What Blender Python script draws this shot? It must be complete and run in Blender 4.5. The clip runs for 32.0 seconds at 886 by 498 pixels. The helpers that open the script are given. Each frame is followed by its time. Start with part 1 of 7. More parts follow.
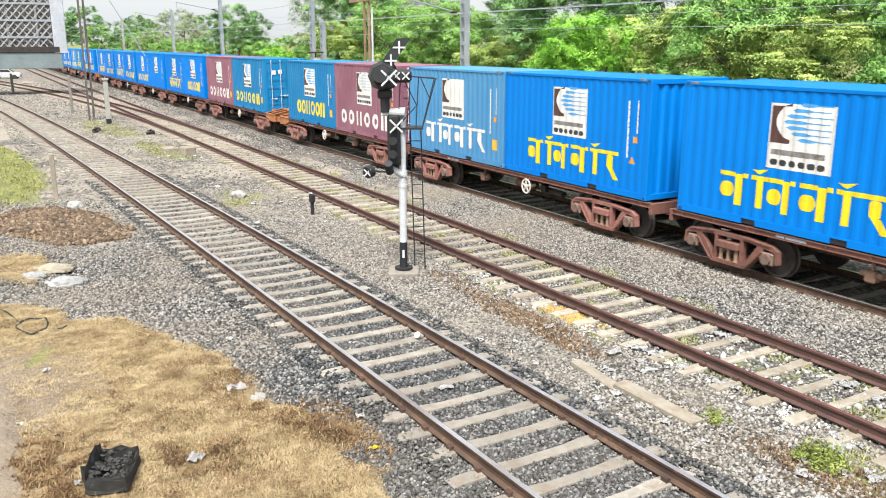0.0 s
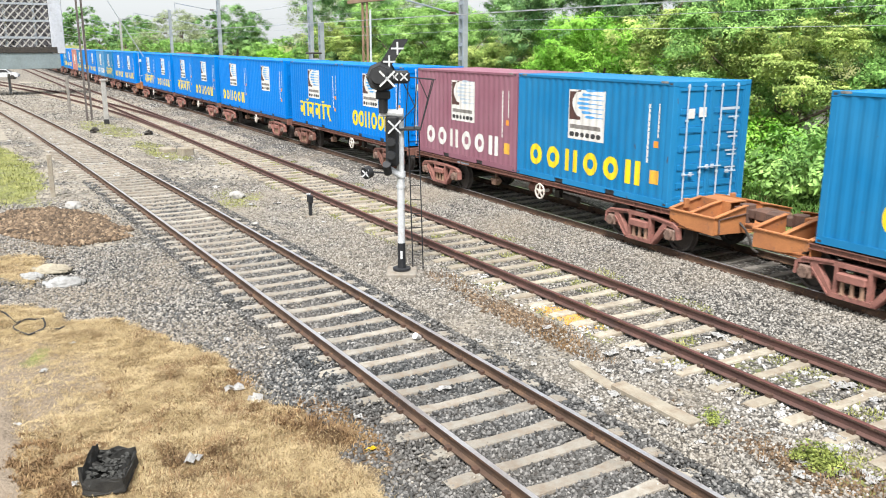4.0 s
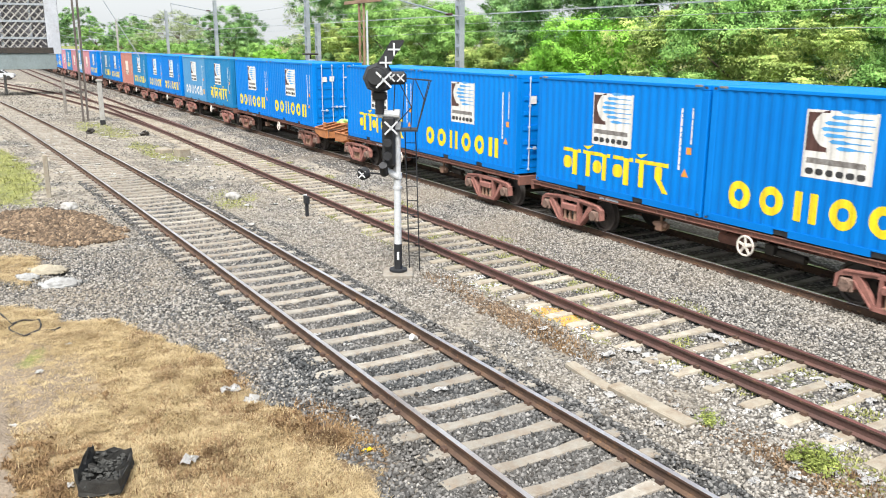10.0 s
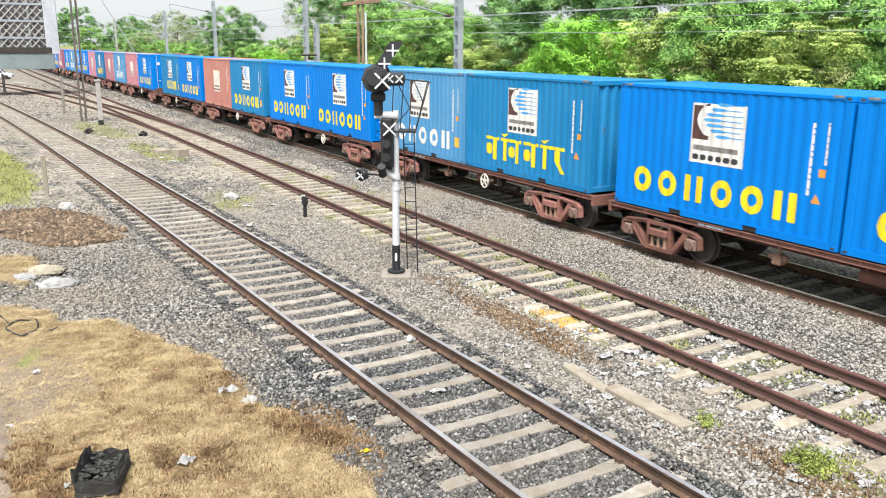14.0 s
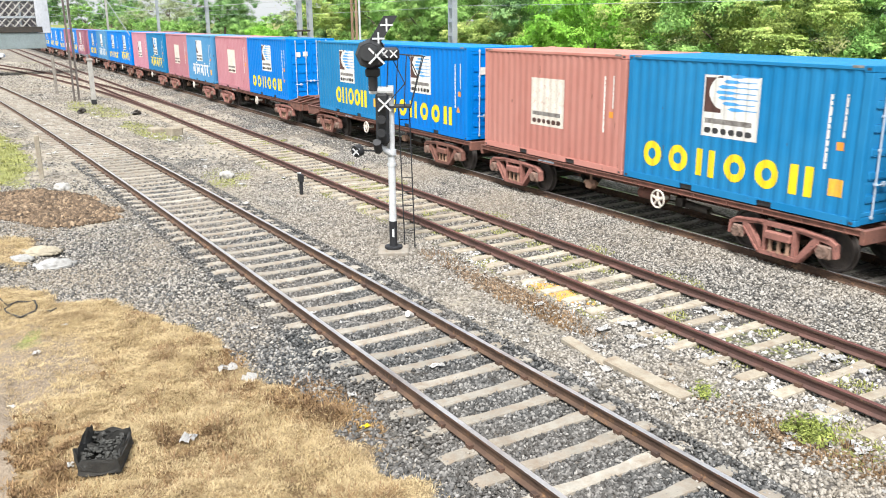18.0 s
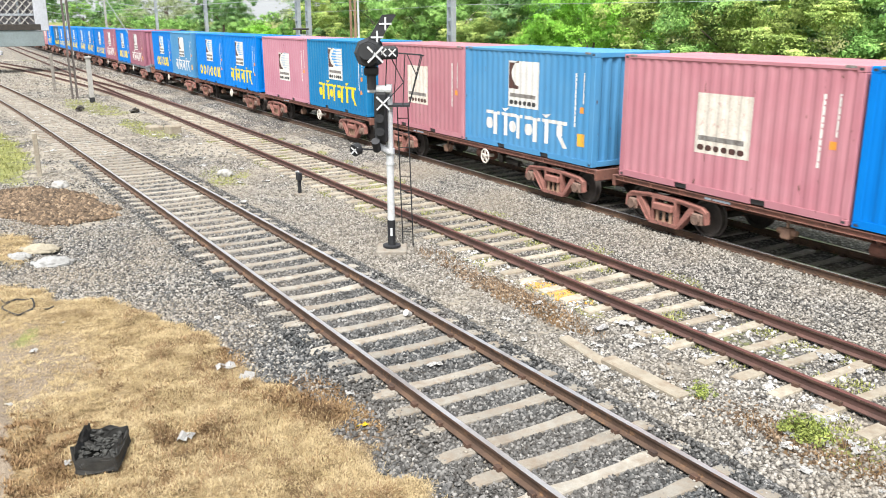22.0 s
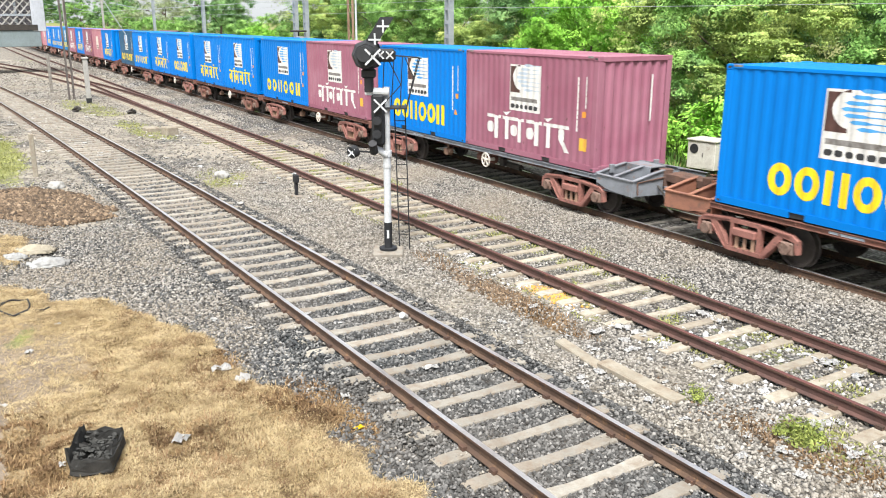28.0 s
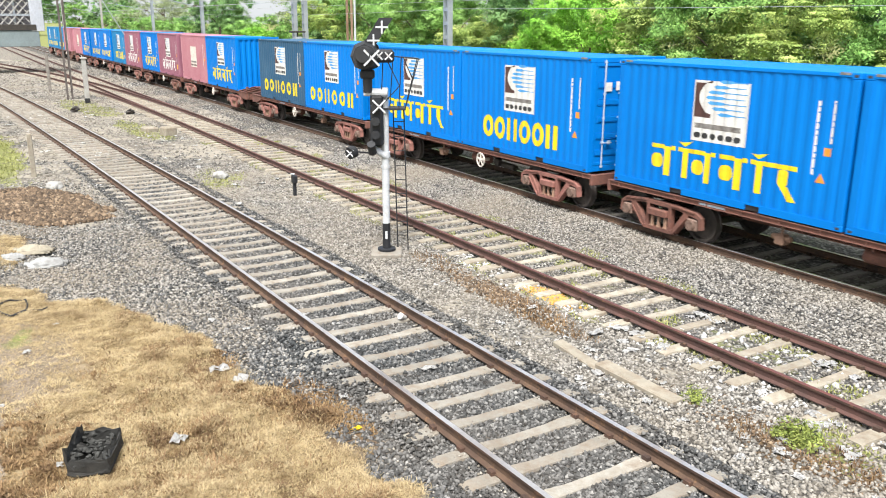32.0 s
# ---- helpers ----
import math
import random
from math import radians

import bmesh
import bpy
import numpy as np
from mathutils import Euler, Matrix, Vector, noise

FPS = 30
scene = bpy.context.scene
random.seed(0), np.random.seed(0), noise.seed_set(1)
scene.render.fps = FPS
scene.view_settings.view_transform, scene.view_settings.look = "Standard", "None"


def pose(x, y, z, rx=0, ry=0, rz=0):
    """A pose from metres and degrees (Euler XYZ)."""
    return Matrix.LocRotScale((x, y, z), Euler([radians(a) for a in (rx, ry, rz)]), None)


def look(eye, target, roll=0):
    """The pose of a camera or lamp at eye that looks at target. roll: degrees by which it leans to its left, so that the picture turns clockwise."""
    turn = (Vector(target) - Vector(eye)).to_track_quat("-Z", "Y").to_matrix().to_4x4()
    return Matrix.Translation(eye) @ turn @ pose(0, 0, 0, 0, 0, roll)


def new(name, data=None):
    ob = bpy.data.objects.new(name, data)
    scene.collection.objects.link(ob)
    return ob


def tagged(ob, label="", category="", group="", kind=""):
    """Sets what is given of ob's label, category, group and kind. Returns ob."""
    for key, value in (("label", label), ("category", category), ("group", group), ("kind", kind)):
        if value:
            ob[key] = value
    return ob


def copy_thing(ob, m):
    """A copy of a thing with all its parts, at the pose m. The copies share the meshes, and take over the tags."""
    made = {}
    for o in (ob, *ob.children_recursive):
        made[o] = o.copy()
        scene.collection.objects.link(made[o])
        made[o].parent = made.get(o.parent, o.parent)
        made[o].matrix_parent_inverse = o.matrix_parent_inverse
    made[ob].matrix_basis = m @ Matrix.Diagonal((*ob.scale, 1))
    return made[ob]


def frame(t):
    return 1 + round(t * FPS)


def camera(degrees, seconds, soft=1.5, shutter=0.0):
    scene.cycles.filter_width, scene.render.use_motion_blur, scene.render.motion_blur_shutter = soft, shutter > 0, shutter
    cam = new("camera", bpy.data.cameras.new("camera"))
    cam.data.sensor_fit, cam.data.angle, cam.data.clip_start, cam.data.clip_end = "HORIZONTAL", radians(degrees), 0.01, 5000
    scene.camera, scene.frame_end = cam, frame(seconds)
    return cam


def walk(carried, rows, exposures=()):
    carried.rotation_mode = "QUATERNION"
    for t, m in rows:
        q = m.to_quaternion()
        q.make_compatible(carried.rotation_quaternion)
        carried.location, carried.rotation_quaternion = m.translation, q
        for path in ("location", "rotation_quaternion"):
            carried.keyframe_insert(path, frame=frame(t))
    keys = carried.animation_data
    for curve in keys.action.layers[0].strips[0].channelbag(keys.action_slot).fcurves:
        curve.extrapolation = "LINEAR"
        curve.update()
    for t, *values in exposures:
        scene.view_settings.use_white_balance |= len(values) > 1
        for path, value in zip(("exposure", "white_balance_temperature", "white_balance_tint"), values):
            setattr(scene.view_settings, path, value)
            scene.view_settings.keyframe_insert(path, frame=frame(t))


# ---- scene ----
# x runs along the railway (the train goes towards +x), y away from the camera, z = 0 at the rail heads of the train's track.
from collections import defaultdict

LENS = 56.164
CLIP = 32.0
EYE = Vector((0.0, 0.004, 4.634))
RADIANS = math.pi / 180

# seconds, turn to the left of +y, tilt down, roll (degrees)
PATH = [
    (0, 60.844, 13.932, -0.021),
    (0.5, 60.834, 13.925, -0.014),
    (1, 60.821, 13.918, -0.009),
    (1.5, 60.805, 13.912, -0.003),
    (2, 60.787, 13.905, 0.009),
    (2.5, 60.766, 13.897, 0.030),
    (3, 60.746, 13.888, 0.055),
    (3.5, 60.727, 13.879, 0.075),
    (5.5, 60.620, 13.820, 0.040),
    (6, 60.608, 13.820, 0.035),
    (6.5, 60.594, 13.822, 0.029),
    (7, 60.577, 13.826, 0.026),
    (7.5, 60.558, 13.829, 0.031),
    (8, 60.539, 13.829, 0.047),
    (8.5, 60.519, 13.824, 0.072),
    (9, 60.499, 13.817, 0.102),
    (9.5, 60.479, 13.806, 0.133),
    (10, 60.458, 13.794, 0.164),
    (10.5, 60.437, 13.780, 0.193),
    (11, 60.416, 13.766, 0.223),
    (11.5, 60.396, 13.751, 0.254),
    (12, 60.377, 13.736, 0.287),
    (12.5, 60.358, 13.723, 0.321),
    (13, 60.342, 13.712, 0.352),
    (13.5, 60.328, 13.707, 0.372),
    (14, 60.319, 13.706, 0.381),
    (14.5, 60.314, 13.708, 0.382),
    (16.5, 60.201, 13.726, 0.351),
    (17, 60.181, 13.827, 0.208),
    (17.5, 60.153, 14.219, 0.008),
    (18, 60.124, 15.407, -0.401),
    (18.5, 60.130, 15.580, -0.469),
    (19, 60.113, 15.559, -0.408),
    (19.5, 60.064, 15.524, -0.321),
    (20, 60.054, 15.519, -0.305),
    (20.5, 60.043, 15.511, -0.287),
    (21, 60.030, 15.502, -0.267),
    (21.5, 60.014, 15.491, -0.242),
    (22, 59.994, 15.478, -0.212),
    (22.5, 59.973, 15.465, -0.181),
    (23, 59.951, 15.453, -0.151),
    (23.5, 59.931, 15.442, -0.122),
    (24, 59.912, 15.433, -0.095),
    (24.5, 59.896, 15.423, -0.071),
    (25, 59.881, 15.413, -0.050),
    (25.5, 59.868, 15.402, -0.031),
    (27.5, 59.758, 15.302, 0.117),
    (28, 59.746, 15.293, 0.134),
    (28.5, 59.732, 15.284, 0.154),
    (29, 59.716, 15.274, 0.178),
    (29.5, 59.699, 15.264, 0.201),
    (30, 59.683, 15.254, 0.223),
    (30.5, 59.666, 15.246, 0.245),
    (31, 59.650, 15.239, 0.263),
    (31.5, 59.638, 15.234, 0.274),
    (32, 59.631, 15.231, 0.277),
]


def aim(turn, tilt, roll):
    a, b, c = turn * RADIANS, tilt * RADIANS, roll * RADIANS
    ahead = Vector((-math.sin(a), math.cos(a), 0))
    right = Vector((math.cos(a), math.sin(a), 0))
    up = Vector((0, 0, 1))
    f = ahead * math.cos(b) - up * math.sin(b)
    u = up * math.cos(b) + ahead * math.sin(b)
    r = right * math.cos(c) + u * math.sin(c)
    v = u * math.cos(c) - right * math.sin(c)
    m = Matrix.Identity(4)
    for i in range(3):
        m[i][0], m[i][1], m[i][2], m[i][3] = r[i], v[i], -f[i], EYE[i]
    return m


cam = camera(LENS, CLIP, soft=1.0, shutter=0.15)
EXPOSURE = 1.45
walk(cam, [(t, aim(a, b, c)) for t, a, b, c in PATH], [(0.0, EXPOSURE), (17.2, EXPOSURE), (18.0, EXPOSURE + 0.1), (20.0, EXPOSURE + 0.06), (CLIP, EXPOSURE + 0.05)])

# ---- world and sun: a bright overcast day ----
world = bpy.data.worlds.new("sky")
scene.world = world
world.use_nodes = True
wn, wl = world.node_tree.nodes, world.node_tree.links
wn.clear()
w_out, w_bg = wn.new("ShaderNodeOutputWorld"), wn.new("ShaderNodeBackground")
sky = wn.new("ShaderNodeTexSky")
sky.sky_type, sky.sun_disc = "NISHITA", False
sky.sun_elevation, sky.sun_rotation = radians(57), radians(127)
sky.air_density, sky.dust_density, sky.ozone_density = 1.0, 4.0, 1.0
haze = wn.new("ShaderNodeHueSaturation")
haze.inputs["Saturation"].default_value = 0.3
haze.inputs["Value"].default_value = 1.0
w_bg.inputs["Strength"].default_value = 0.088
wl.new(sky.outputs[0], haze.inputs["Color"])
cloud = wn.new("ShaderNodeMix")
cloud.data_type = "RGBA"
cloud.inputs[0].default_value = 0.72
cloud.inputs[7].default_value = (4.35, 4.55, 4.65, 1.0)
wl.new(haze.outputs[0], cloud.inputs[6])
wl.new(cloud.outputs[2], w_bg.inputs["Color"])
wl.new(w_bg.outputs[0], w_out.inputs["Surface"])

sun = new("sun", bpy.data.lights.new("sun", "SUN"))
sun.data.energy, sun.data.angle, sun.data.color = 2.75, radians(20), (1.0, 0.98, 0.95)
# direction: high, ahead of the train on the camera's side
sun.matrix_world = look((20, -16, 39), (0, 0, 0))

# ---- materials ----


def nodes_of(name):
    m = bpy.data.materials.new(name)
    m.use_nodes = True
    nt = m.node_tree
    return m, nt, nt.nodes["Principled BSDF"]


def mapped(nt, scale, kind="Object"):
    tc, mp = nt.nodes.new("ShaderNodeTexCoord"), nt.nodes.new("ShaderNodeMapping")
    mp.inputs["Scale"].default_value = scale if hasattr(scale, "__len__") else (scale,) * 3
    nt.links.new(tc.outputs[kind], mp.inputs["Vector"])
    return mp.outputs[0]


def noise_node(nt, vec, scale, detail=4.0, rough=0.6):
    n = nt.nodes.new("ShaderNodeTexNoise")
    n.inputs["Scale"].default_value, n.inputs["Detail"].default_value, n.inputs["Roughness"].default_value = scale, detail, rough
    nt.links.new(vec, n.inputs["Vector"])
    return n.outputs["Fac"]


def ramp(nt, fac, stops):
    r = nt.nodes.new("ShaderNodeValToRGB")
    e = r.color_ramp.elements
    while len(e) < len(stops):
        e.new(0.5)
    for el, (p, c) in zip(e, stops):
        el.position, el.color = p, (*c, 1.0) if len(c) == 3 else c
    nt.links.new(fac, r.inputs[0])
    return r.outputs[0]


def mixed(nt, fac, a, b, mode="MIX"):
    n = nt.nodes.new("ShaderNodeMix")
    n.data_type, n.blend_type = "RGBA", mode
    for s, v in ((n.inputs[0], fac), (n.inputs[6], a), (n.inputs[7], b)):
        if hasattr(v, "default_value") and hasattr(v, "links"):
            nt.links.new(v, s)
        elif hasattr(v, "__len__"):
            s.default_value = (*v, 1.0)
        else:
            s.default_value = v
    return n.outputs[2]


def calc(nt, op, a, b=0.0, clamp=False):
    n = nt.nodes.new("ShaderNodeMath")
    n.operation, n.use_clamp = op, clamp
    for s, v in ((n.inputs[0], a), (n.inputs[1], b)):
        if hasattr(v, "links"):
            nt.links.new(v, s)
        else:
            s.default_value = v
    return n.outputs[0]


def bump(nt, bsdf, height, strength, dist=0.02):
    n = nt.nodes.new("ShaderNodeBump")
    n.inputs["Strength"].default_value, n.inputs["Distance"].default_value = strength, dist
    nt.links.new(height, n.inputs["Height"])
    nt.links.new(n.outputs[0], bsdf.inputs["Normal"])


def surface(name, col, col2, scale=3.0, rough=0.6, metal=0.0, grain=40.0, relief=0.25, dist=0.004, kind="Object", third=None, spread=0.18):
    """Colour that drifts between two tones, with grain, relief and, if given, patches of a third tone."""
    m, nt, b = nodes_of(name)
    v = mapped(nt, 1.0, kind)
    big = noise_node(nt, v, scale, 5, 0.65)
    base = ramp(nt, big, [(0.5 - spread, col), (0.5 + spread, col2)])
    fine = noise_node(nt, v, grain, 3, 0.7)
    base = mixed(nt, 0.35, base, ramp(nt, fine, [(0.25, (0.35,) * 3), (0.75, (1.0,) * 3)]), "MULTIPLY")
    if third:
        patch = noise_node(nt, v, scale * 2.7, 6, 0.75)
        base = mixed(nt, ramp(nt, patch, [(0.56, (0, 0, 0)), (0.68, (1, 1, 1))]), base, third)
    nt.links.new(base, b.inputs["Base Color"])
    b.inputs["Roughness"].default_value, b.inputs["Metallic"].default_value = rough, metal
    bump(nt, b, fine, relief, dist)
    return m


def paint(name, col, fade, dirt=(0.16, 0.10, 0.07), amount=0.5, rough=0.42):
    """Container paint: faded in patches, streaked downwards, a little rust, tone varied from box to box."""
    m, nt, b = nodes_of(name)
    info = nt.nodes.new("ShaderNodeObjectInfo")

    def shifted(vec):
        n = nt.nodes.new("ShaderNodeVectorMath")
        n.operation = "ADD"
        nt.links.new(vec, n.inputs[0])
        nt.links.new(calc(nt, "MULTIPLY", info.outputs["Random"], 90.0), n.inputs[1])
        return n.outputs[0]

    v = shifted(mapped(nt, 1.0))
    soft = noise_node(nt, v, 0.7, 4, 0.6)
    streak = noise_node(nt, shifted(mapped(nt, (5.0, 5.0, 0.35))), 1.6, 5, 0.7)
    base = mixed(nt, ramp(nt, soft, [(0.35, (0, 0, 0)), (0.75, (0.7,) * 3)]), col, fade)
    base = mixed(nt, ramp(nt, streak, [(0.5, (0, 0, 0)), (0.85, (amount,) * 3)]), base, tuple(c * 0.6 for c in fade))
    spots = noise_node(nt, v, 6.0, 8, 0.8)
    base = mixed(nt, ramp(nt, spots, [(0.69, (0, 0, 0)), (0.76, (amount,) * 3)]), base, dirt)
    if amount >= 0.3:
        # old scrapes and rubbed edges, taller than wide
        scrape = noise_node(nt, shifted(mapped(nt, (7.0, 7.0, 2.2))), 1.1, 3, 0.55)
        base = mixed(nt, ramp(nt, scrape, [(0.70, (0, 0, 0)), (0.74, (0.75,) * 3)]), base, tuple(c * 0.5 for c in dirt))
    tone = calc(nt, "MULTIPLY_ADD", info.outputs["Random"], 0.16)
    tone.node.inputs[2].default_value = 0.92
    base = mixed(nt, 1.0, base, tone, "MULTIPLY")
    nt.links.new(base, b.inputs["Base Color"])
    nt.links.new(ramp(nt, streak, [(0.3, (rough,) * 3), (0.8, (rough + 0.2,) * 3)]), b.inputs["Roughness"])
    b.inputs["Specular IOR Level"].default_value = 0.14
    bump(nt, b, noise_node(nt, v, 2.2, 3, 0.5), 0.12, 0.02)
    return m


BLUE = paint("paint_bright_blue", (0.0, 0.158, 0.55), (0.001, 0.19, 0.60), amount=0.12)
STEEL = paint("paint_faded_blue", (0.008, 0.16, 0.37), (0.03, 0.21, 0.42), amount=0.3)
LIGHT = paint("paint_light_blue", (0.06, 0.222, 0.43), (0.105, 0.275, 0.465), amount=0.3)
DARK = paint("paint_dark_slate_blue", (0.028, 0.085, 0.16), (0.05, 0.12, 0.20), amount=0.35)
MAROON = paint("paint_maroon", (0.27, 0.10, 0.145), (0.36, 0.175, 0.225), amount=0.35)
PLUM = paint("paint_dull_plum", (0.22, 0.09, 0.125), (0.29, 0.15, 0.19), amount=0.4)
PINK = paint("paint_faded_pink", (0.40, 0.165, 0.20), (0.47, 0.235, 0.265), amount=0.35)
SALMON = paint("paint_salmon", (0.42, 0.175, 0.145), (0.50, 0.25, 0.215), amount=0.35)
LILAC = paint("paint_lilac_pink", (0.44, 0.19, 0.255), (0.52, 0.27, 0.33), amount=0.3)
YELLOW = surface("letter_yellow", (0.86, 0.66, 0.01), (0.80, 0.58, 0.02), 2.0, 0.5, grain=20, relief=0.1)
WHITE = surface("letter_white", (0.78, 0.77, 0.74), (0.66, 0.64, 0.62), 2.0, 0.55, grain=20, relief=0.1)
CREAM = surface("faded_cream", (0.76, 0.72, 0.65), (0.62, 0.56, 0.49), 2.5, 0.6, grain=14, relief=0.1, third=(0.5, 0.34, 0.3))
BROWN = surface("emblem_brown", (0.06, 0.025, 0.022), (0.09, 0.04, 0.034), 3.0, 0.55)
SKYBLUE = surface("emblem_blue", (0.05, 0.30, 0.68), (0.09, 0.36, 0.70), 3.0, 0.5)
INK = surface("ink_black", (0.02, 0.02, 0.022), (0.05, 0.05, 0.055), 4.0, 0.5)
PATCHORANGE = surface("patch_orange_yellow", (0.80, 0.46, 0.03), (0.74, 0.38, 0.08), 6.0, 0.5, grain=20, relief=0.1)
ORANGE = surface("sticker_orange", (0.80, 0.30, 0.03), (0.70, 0.25, 0.05), 4.0, 0.5)
STEELWHITE = surface("rod_white", (0.50, 0.58, 0.66), (0.38, 0.46, 0.56), 6.0, 0.5, grain=30)
CASTING = surface("casting_grey", (0.30, 0.29, 0.28), (0.12, 0.10, 0.09), 9.0, 0.6)
RUST = surface("wagon_rust_brown", (0.235, 0.10, 0.072), (0.125, 0.058, 0.045), 3.4, 0.8, grain=26, relief=0.5, third=(0.06, 0.042, 0.036))
REDOXIDE = surface("bogie_red_oxide", (0.35, 0.155, 0.125), (0.215, 0.092, 0.074), 4.0, 0.75, grain=26, relief=0.5, third=(0.07, 0.048, 0.042))
OXCLAY = surface("wagon_clay_oxide", (0.36, 0.165, 0.10), (0.25, 0.11, 0.075), 1.8, 0.75, grain=30, relief=0.3, third=(0.14, 0.08, 0.06))
BRIDGEGREY = surface("bridge_lilac_grey", (0.50, 0.52, 0.57), (0.40, 0.42, 0.46), 0.5, 0.7, grain=6, relief=0.2, third=(0.28, 0.27, 0.28))
BRIDGEDARK = surface("bridge_dark_grey", (0.26, 0.25, 0.27), (0.15, 0.14, 0.15), 0.6, 0.8, grain=6, relief=0.2)
BRIDGEGREEN = surface("bridge_green_grey", (0.22, 0.27, 0.28), (0.15, 0.185, 0.19), 0.5, 0.7, grain=6, relief=0.2)
BOXGREY = surface("axle_box_grey", (0.25, 0.165, 0.13), (0.14, 0.09, 0.07), 7.0, 0.6, grain=30)
COUPLERBROWN = surface("coupler_brown", (0.16, 0.085, 0.06), (0.08, 0.05, 0.04), 4.0, 0.75, grain=30, relief=0.4)
BOGIEDUST = surface("bogie_dusty", (0.36, 0.22, 0.15), (0.24, 0.14, 0.10), 3.0, 0.8, grain=30, relief=0.3)
OXORANGE = surface("wagon_orange_oxide", (0.50, 0.20, 0.07), (0.36, 0.14, 0.055), 1.6, 0.75, grain=30, relief=0.3, third=(0.18, 0.09, 0.06))
WAGONGREY = surface("wagon_grey", (0.26, 0.28, 0.31), (0.16, 0.17, 0.19), 1.6, 0.7, grain=30, relief=0.3, third=(0.22, 0.12, 0.08))
GREASE = surface("greasy_black", (0.022, 0.02, 0.018), (0.05, 0.04, 0.032), 5.0, 0.55)
TREAD = surface("wheel_steel", (0.075, 0.062, 0.055), (0.035, 0.03, 0.028), 6.0, 0.6, metal=0.2)
RAILSIDE = surface("rail_rust", (0.105, 0.055, 0.036), (0.042, 0.027, 0.022), 2.6, 0.85, grain=30, relief=0.4, third=(0.19, 0.098, 0.055))
RAILTOP = surface("rail_head_worn", (0.78, 0.77, 0.78), (0.55, 0.50, 0.48), 0.9, 0.3, metal=0.85, grain=25)
RAILTOPRUST = surface("rail_head_rusty", (0.17, 0.064, 0.054), (0.10, 0.043, 0.038), 0.9, 0.65, metal=0.2, grain=25)

RAILWEB = surface("rail_web_dusty", (0.125, 0.075, 0.047), (0.062, 0.037, 0.027), 2.2, 0.9, grain=30, relief=0.4, third=(0.19, 0.105, 0.052))
RAILWEBRED = surface("rail_web_red", (0.125, 0.062, 0.05), (0.07, 0.04, 0.034), 2.2, 0.9, grain=30, relief=0.4)


def piece_paint(name, dark, pale, rough=0.9, scale=5.0, stain=(0.2, 0.14, 0.09)):
    """Concrete pieces whose tone changes from piece to piece."""
    m, nt, b = nodes_of(name)
    info = nt.nodes.new("ShaderNodeObjectInfo")
    v = nt.nodes.new("ShaderNodeNewGeometry").outputs["Position"]
    tone = mixed(nt, info.outputs["Random"], dark, pale)
    worn = noise_node(nt, v, 1.6, 5, 0.7)
    tone = mixed(nt, ramp(nt, worn, [(0.4, (0, 0, 0)), (0.7, (0.6,) * 3)]), tone, tuple(c * 0.62 for c in dark))
    blot = noise_node(nt, v, scale, 6, 0.7)
    tone = mixed(nt, ramp(nt, blot, [(0.42, (0, 0, 0)), (0.72, (0.75,) * 3)]), tone, stain)
    fine = noise_node(nt, v, 60, 3, 0.7)
    tone = mixed(nt, 0.4, tone, ramp(nt, fine, [(0.25, (0.4,) * 3), (0.75, (1.0,) * 3)]), "MULTIPLY")
    nt.links.new(tone, b.inputs["Base Color"])
    b.inputs["Roughness"].default_value = rough
    bump(nt, b, fine, 0.4, 0.006)
    return m


SLEEPER = piece_paint("sleeper_concrete", (0.265, 0.245, 0.21), (0.40, 0.375, 0.325))
SLEEPERPALE = piece_paint("sleeper_concrete_pale", (0.31, 0.275, 0.215), (0.46, 0.42, 0.34))
SLEEPERDARK = piece_paint("sleeper_concrete_oily", (0.24, 0.22, 0.195), (0.38, 0.355, 0.315), stain=(0.10, 0.08, 0.065))
CONCRETE = surface("concrete_grey", (0.44, 0.43, 0.41), (0.30, 0.29, 0.27), 2.0, 0.9, grain=35, relief=0.3, third=(0.2, 0.19, 0.17))
GALV = surface("galvanised_steel", (0.42, 0.45, 0.48), (0.30, 0.33, 0.36), 1.5, 0.55, metal=0.35, grain=20)
IRON = surface("weathered_iron", (0.15, 0.13, 0.12), (0.075, 0.062, 0.055), 1.5, 0.75, grain=20)
POLERUST = surface("mast_rusty", (0.36, 0.24, 0.16), (0.24, 0.14, 0.09), 1.2, 0.8, grain=20)
MASTWHITE = surface("mast_white_paint", (0.62, 0.64, 0.66), (0.46, 0.475, 0.49), 2.5, 0.55, grain=25, third=(0.4, 0.36, 0.32))
SIGNALBLACK = surface("signal_black", (0.008, 0.009, 0.011), (0.022, 0.023, 0.027), 3.0, 0.65)
WIRE = surface("wire_grey", (0.50, 0.52, 0.54), (0.38, 0.40, 0.41), 1.0, 0.6, metal=0.3)
BOXWHITE = surface("box_white_paint", (0.66, 0.64, 0.58), (0.5, 0.47, 0.42), 1.6, 0.6, grain=20, third=(0.36, 0.3, 0.25))
BARK = surface("bark", (0.16, 0.12, 0.09), (0.08, 0.06, 0.045), 4.0, 0.95, grain=18, relief=0.8, dist=0.03)
PLASTICWHITE = surface("litter_white", (0.66, 0.65, 0.64), (0.48, 0.47, 0.455), 6.0, 0.5, grain=50)
SACK = surface("sack_woven", (0.38, 0.385, 0.38), (0.22, 0.215, 0.205), 3.0, 0.8, grain=80, relief=0.5)
SACKCREAM = surface("sack_cream", (0.40, 0.36, 0.275), (0.25, 0.22, 0.165), 3.0, 0.8, grain=80, relief=0.5)
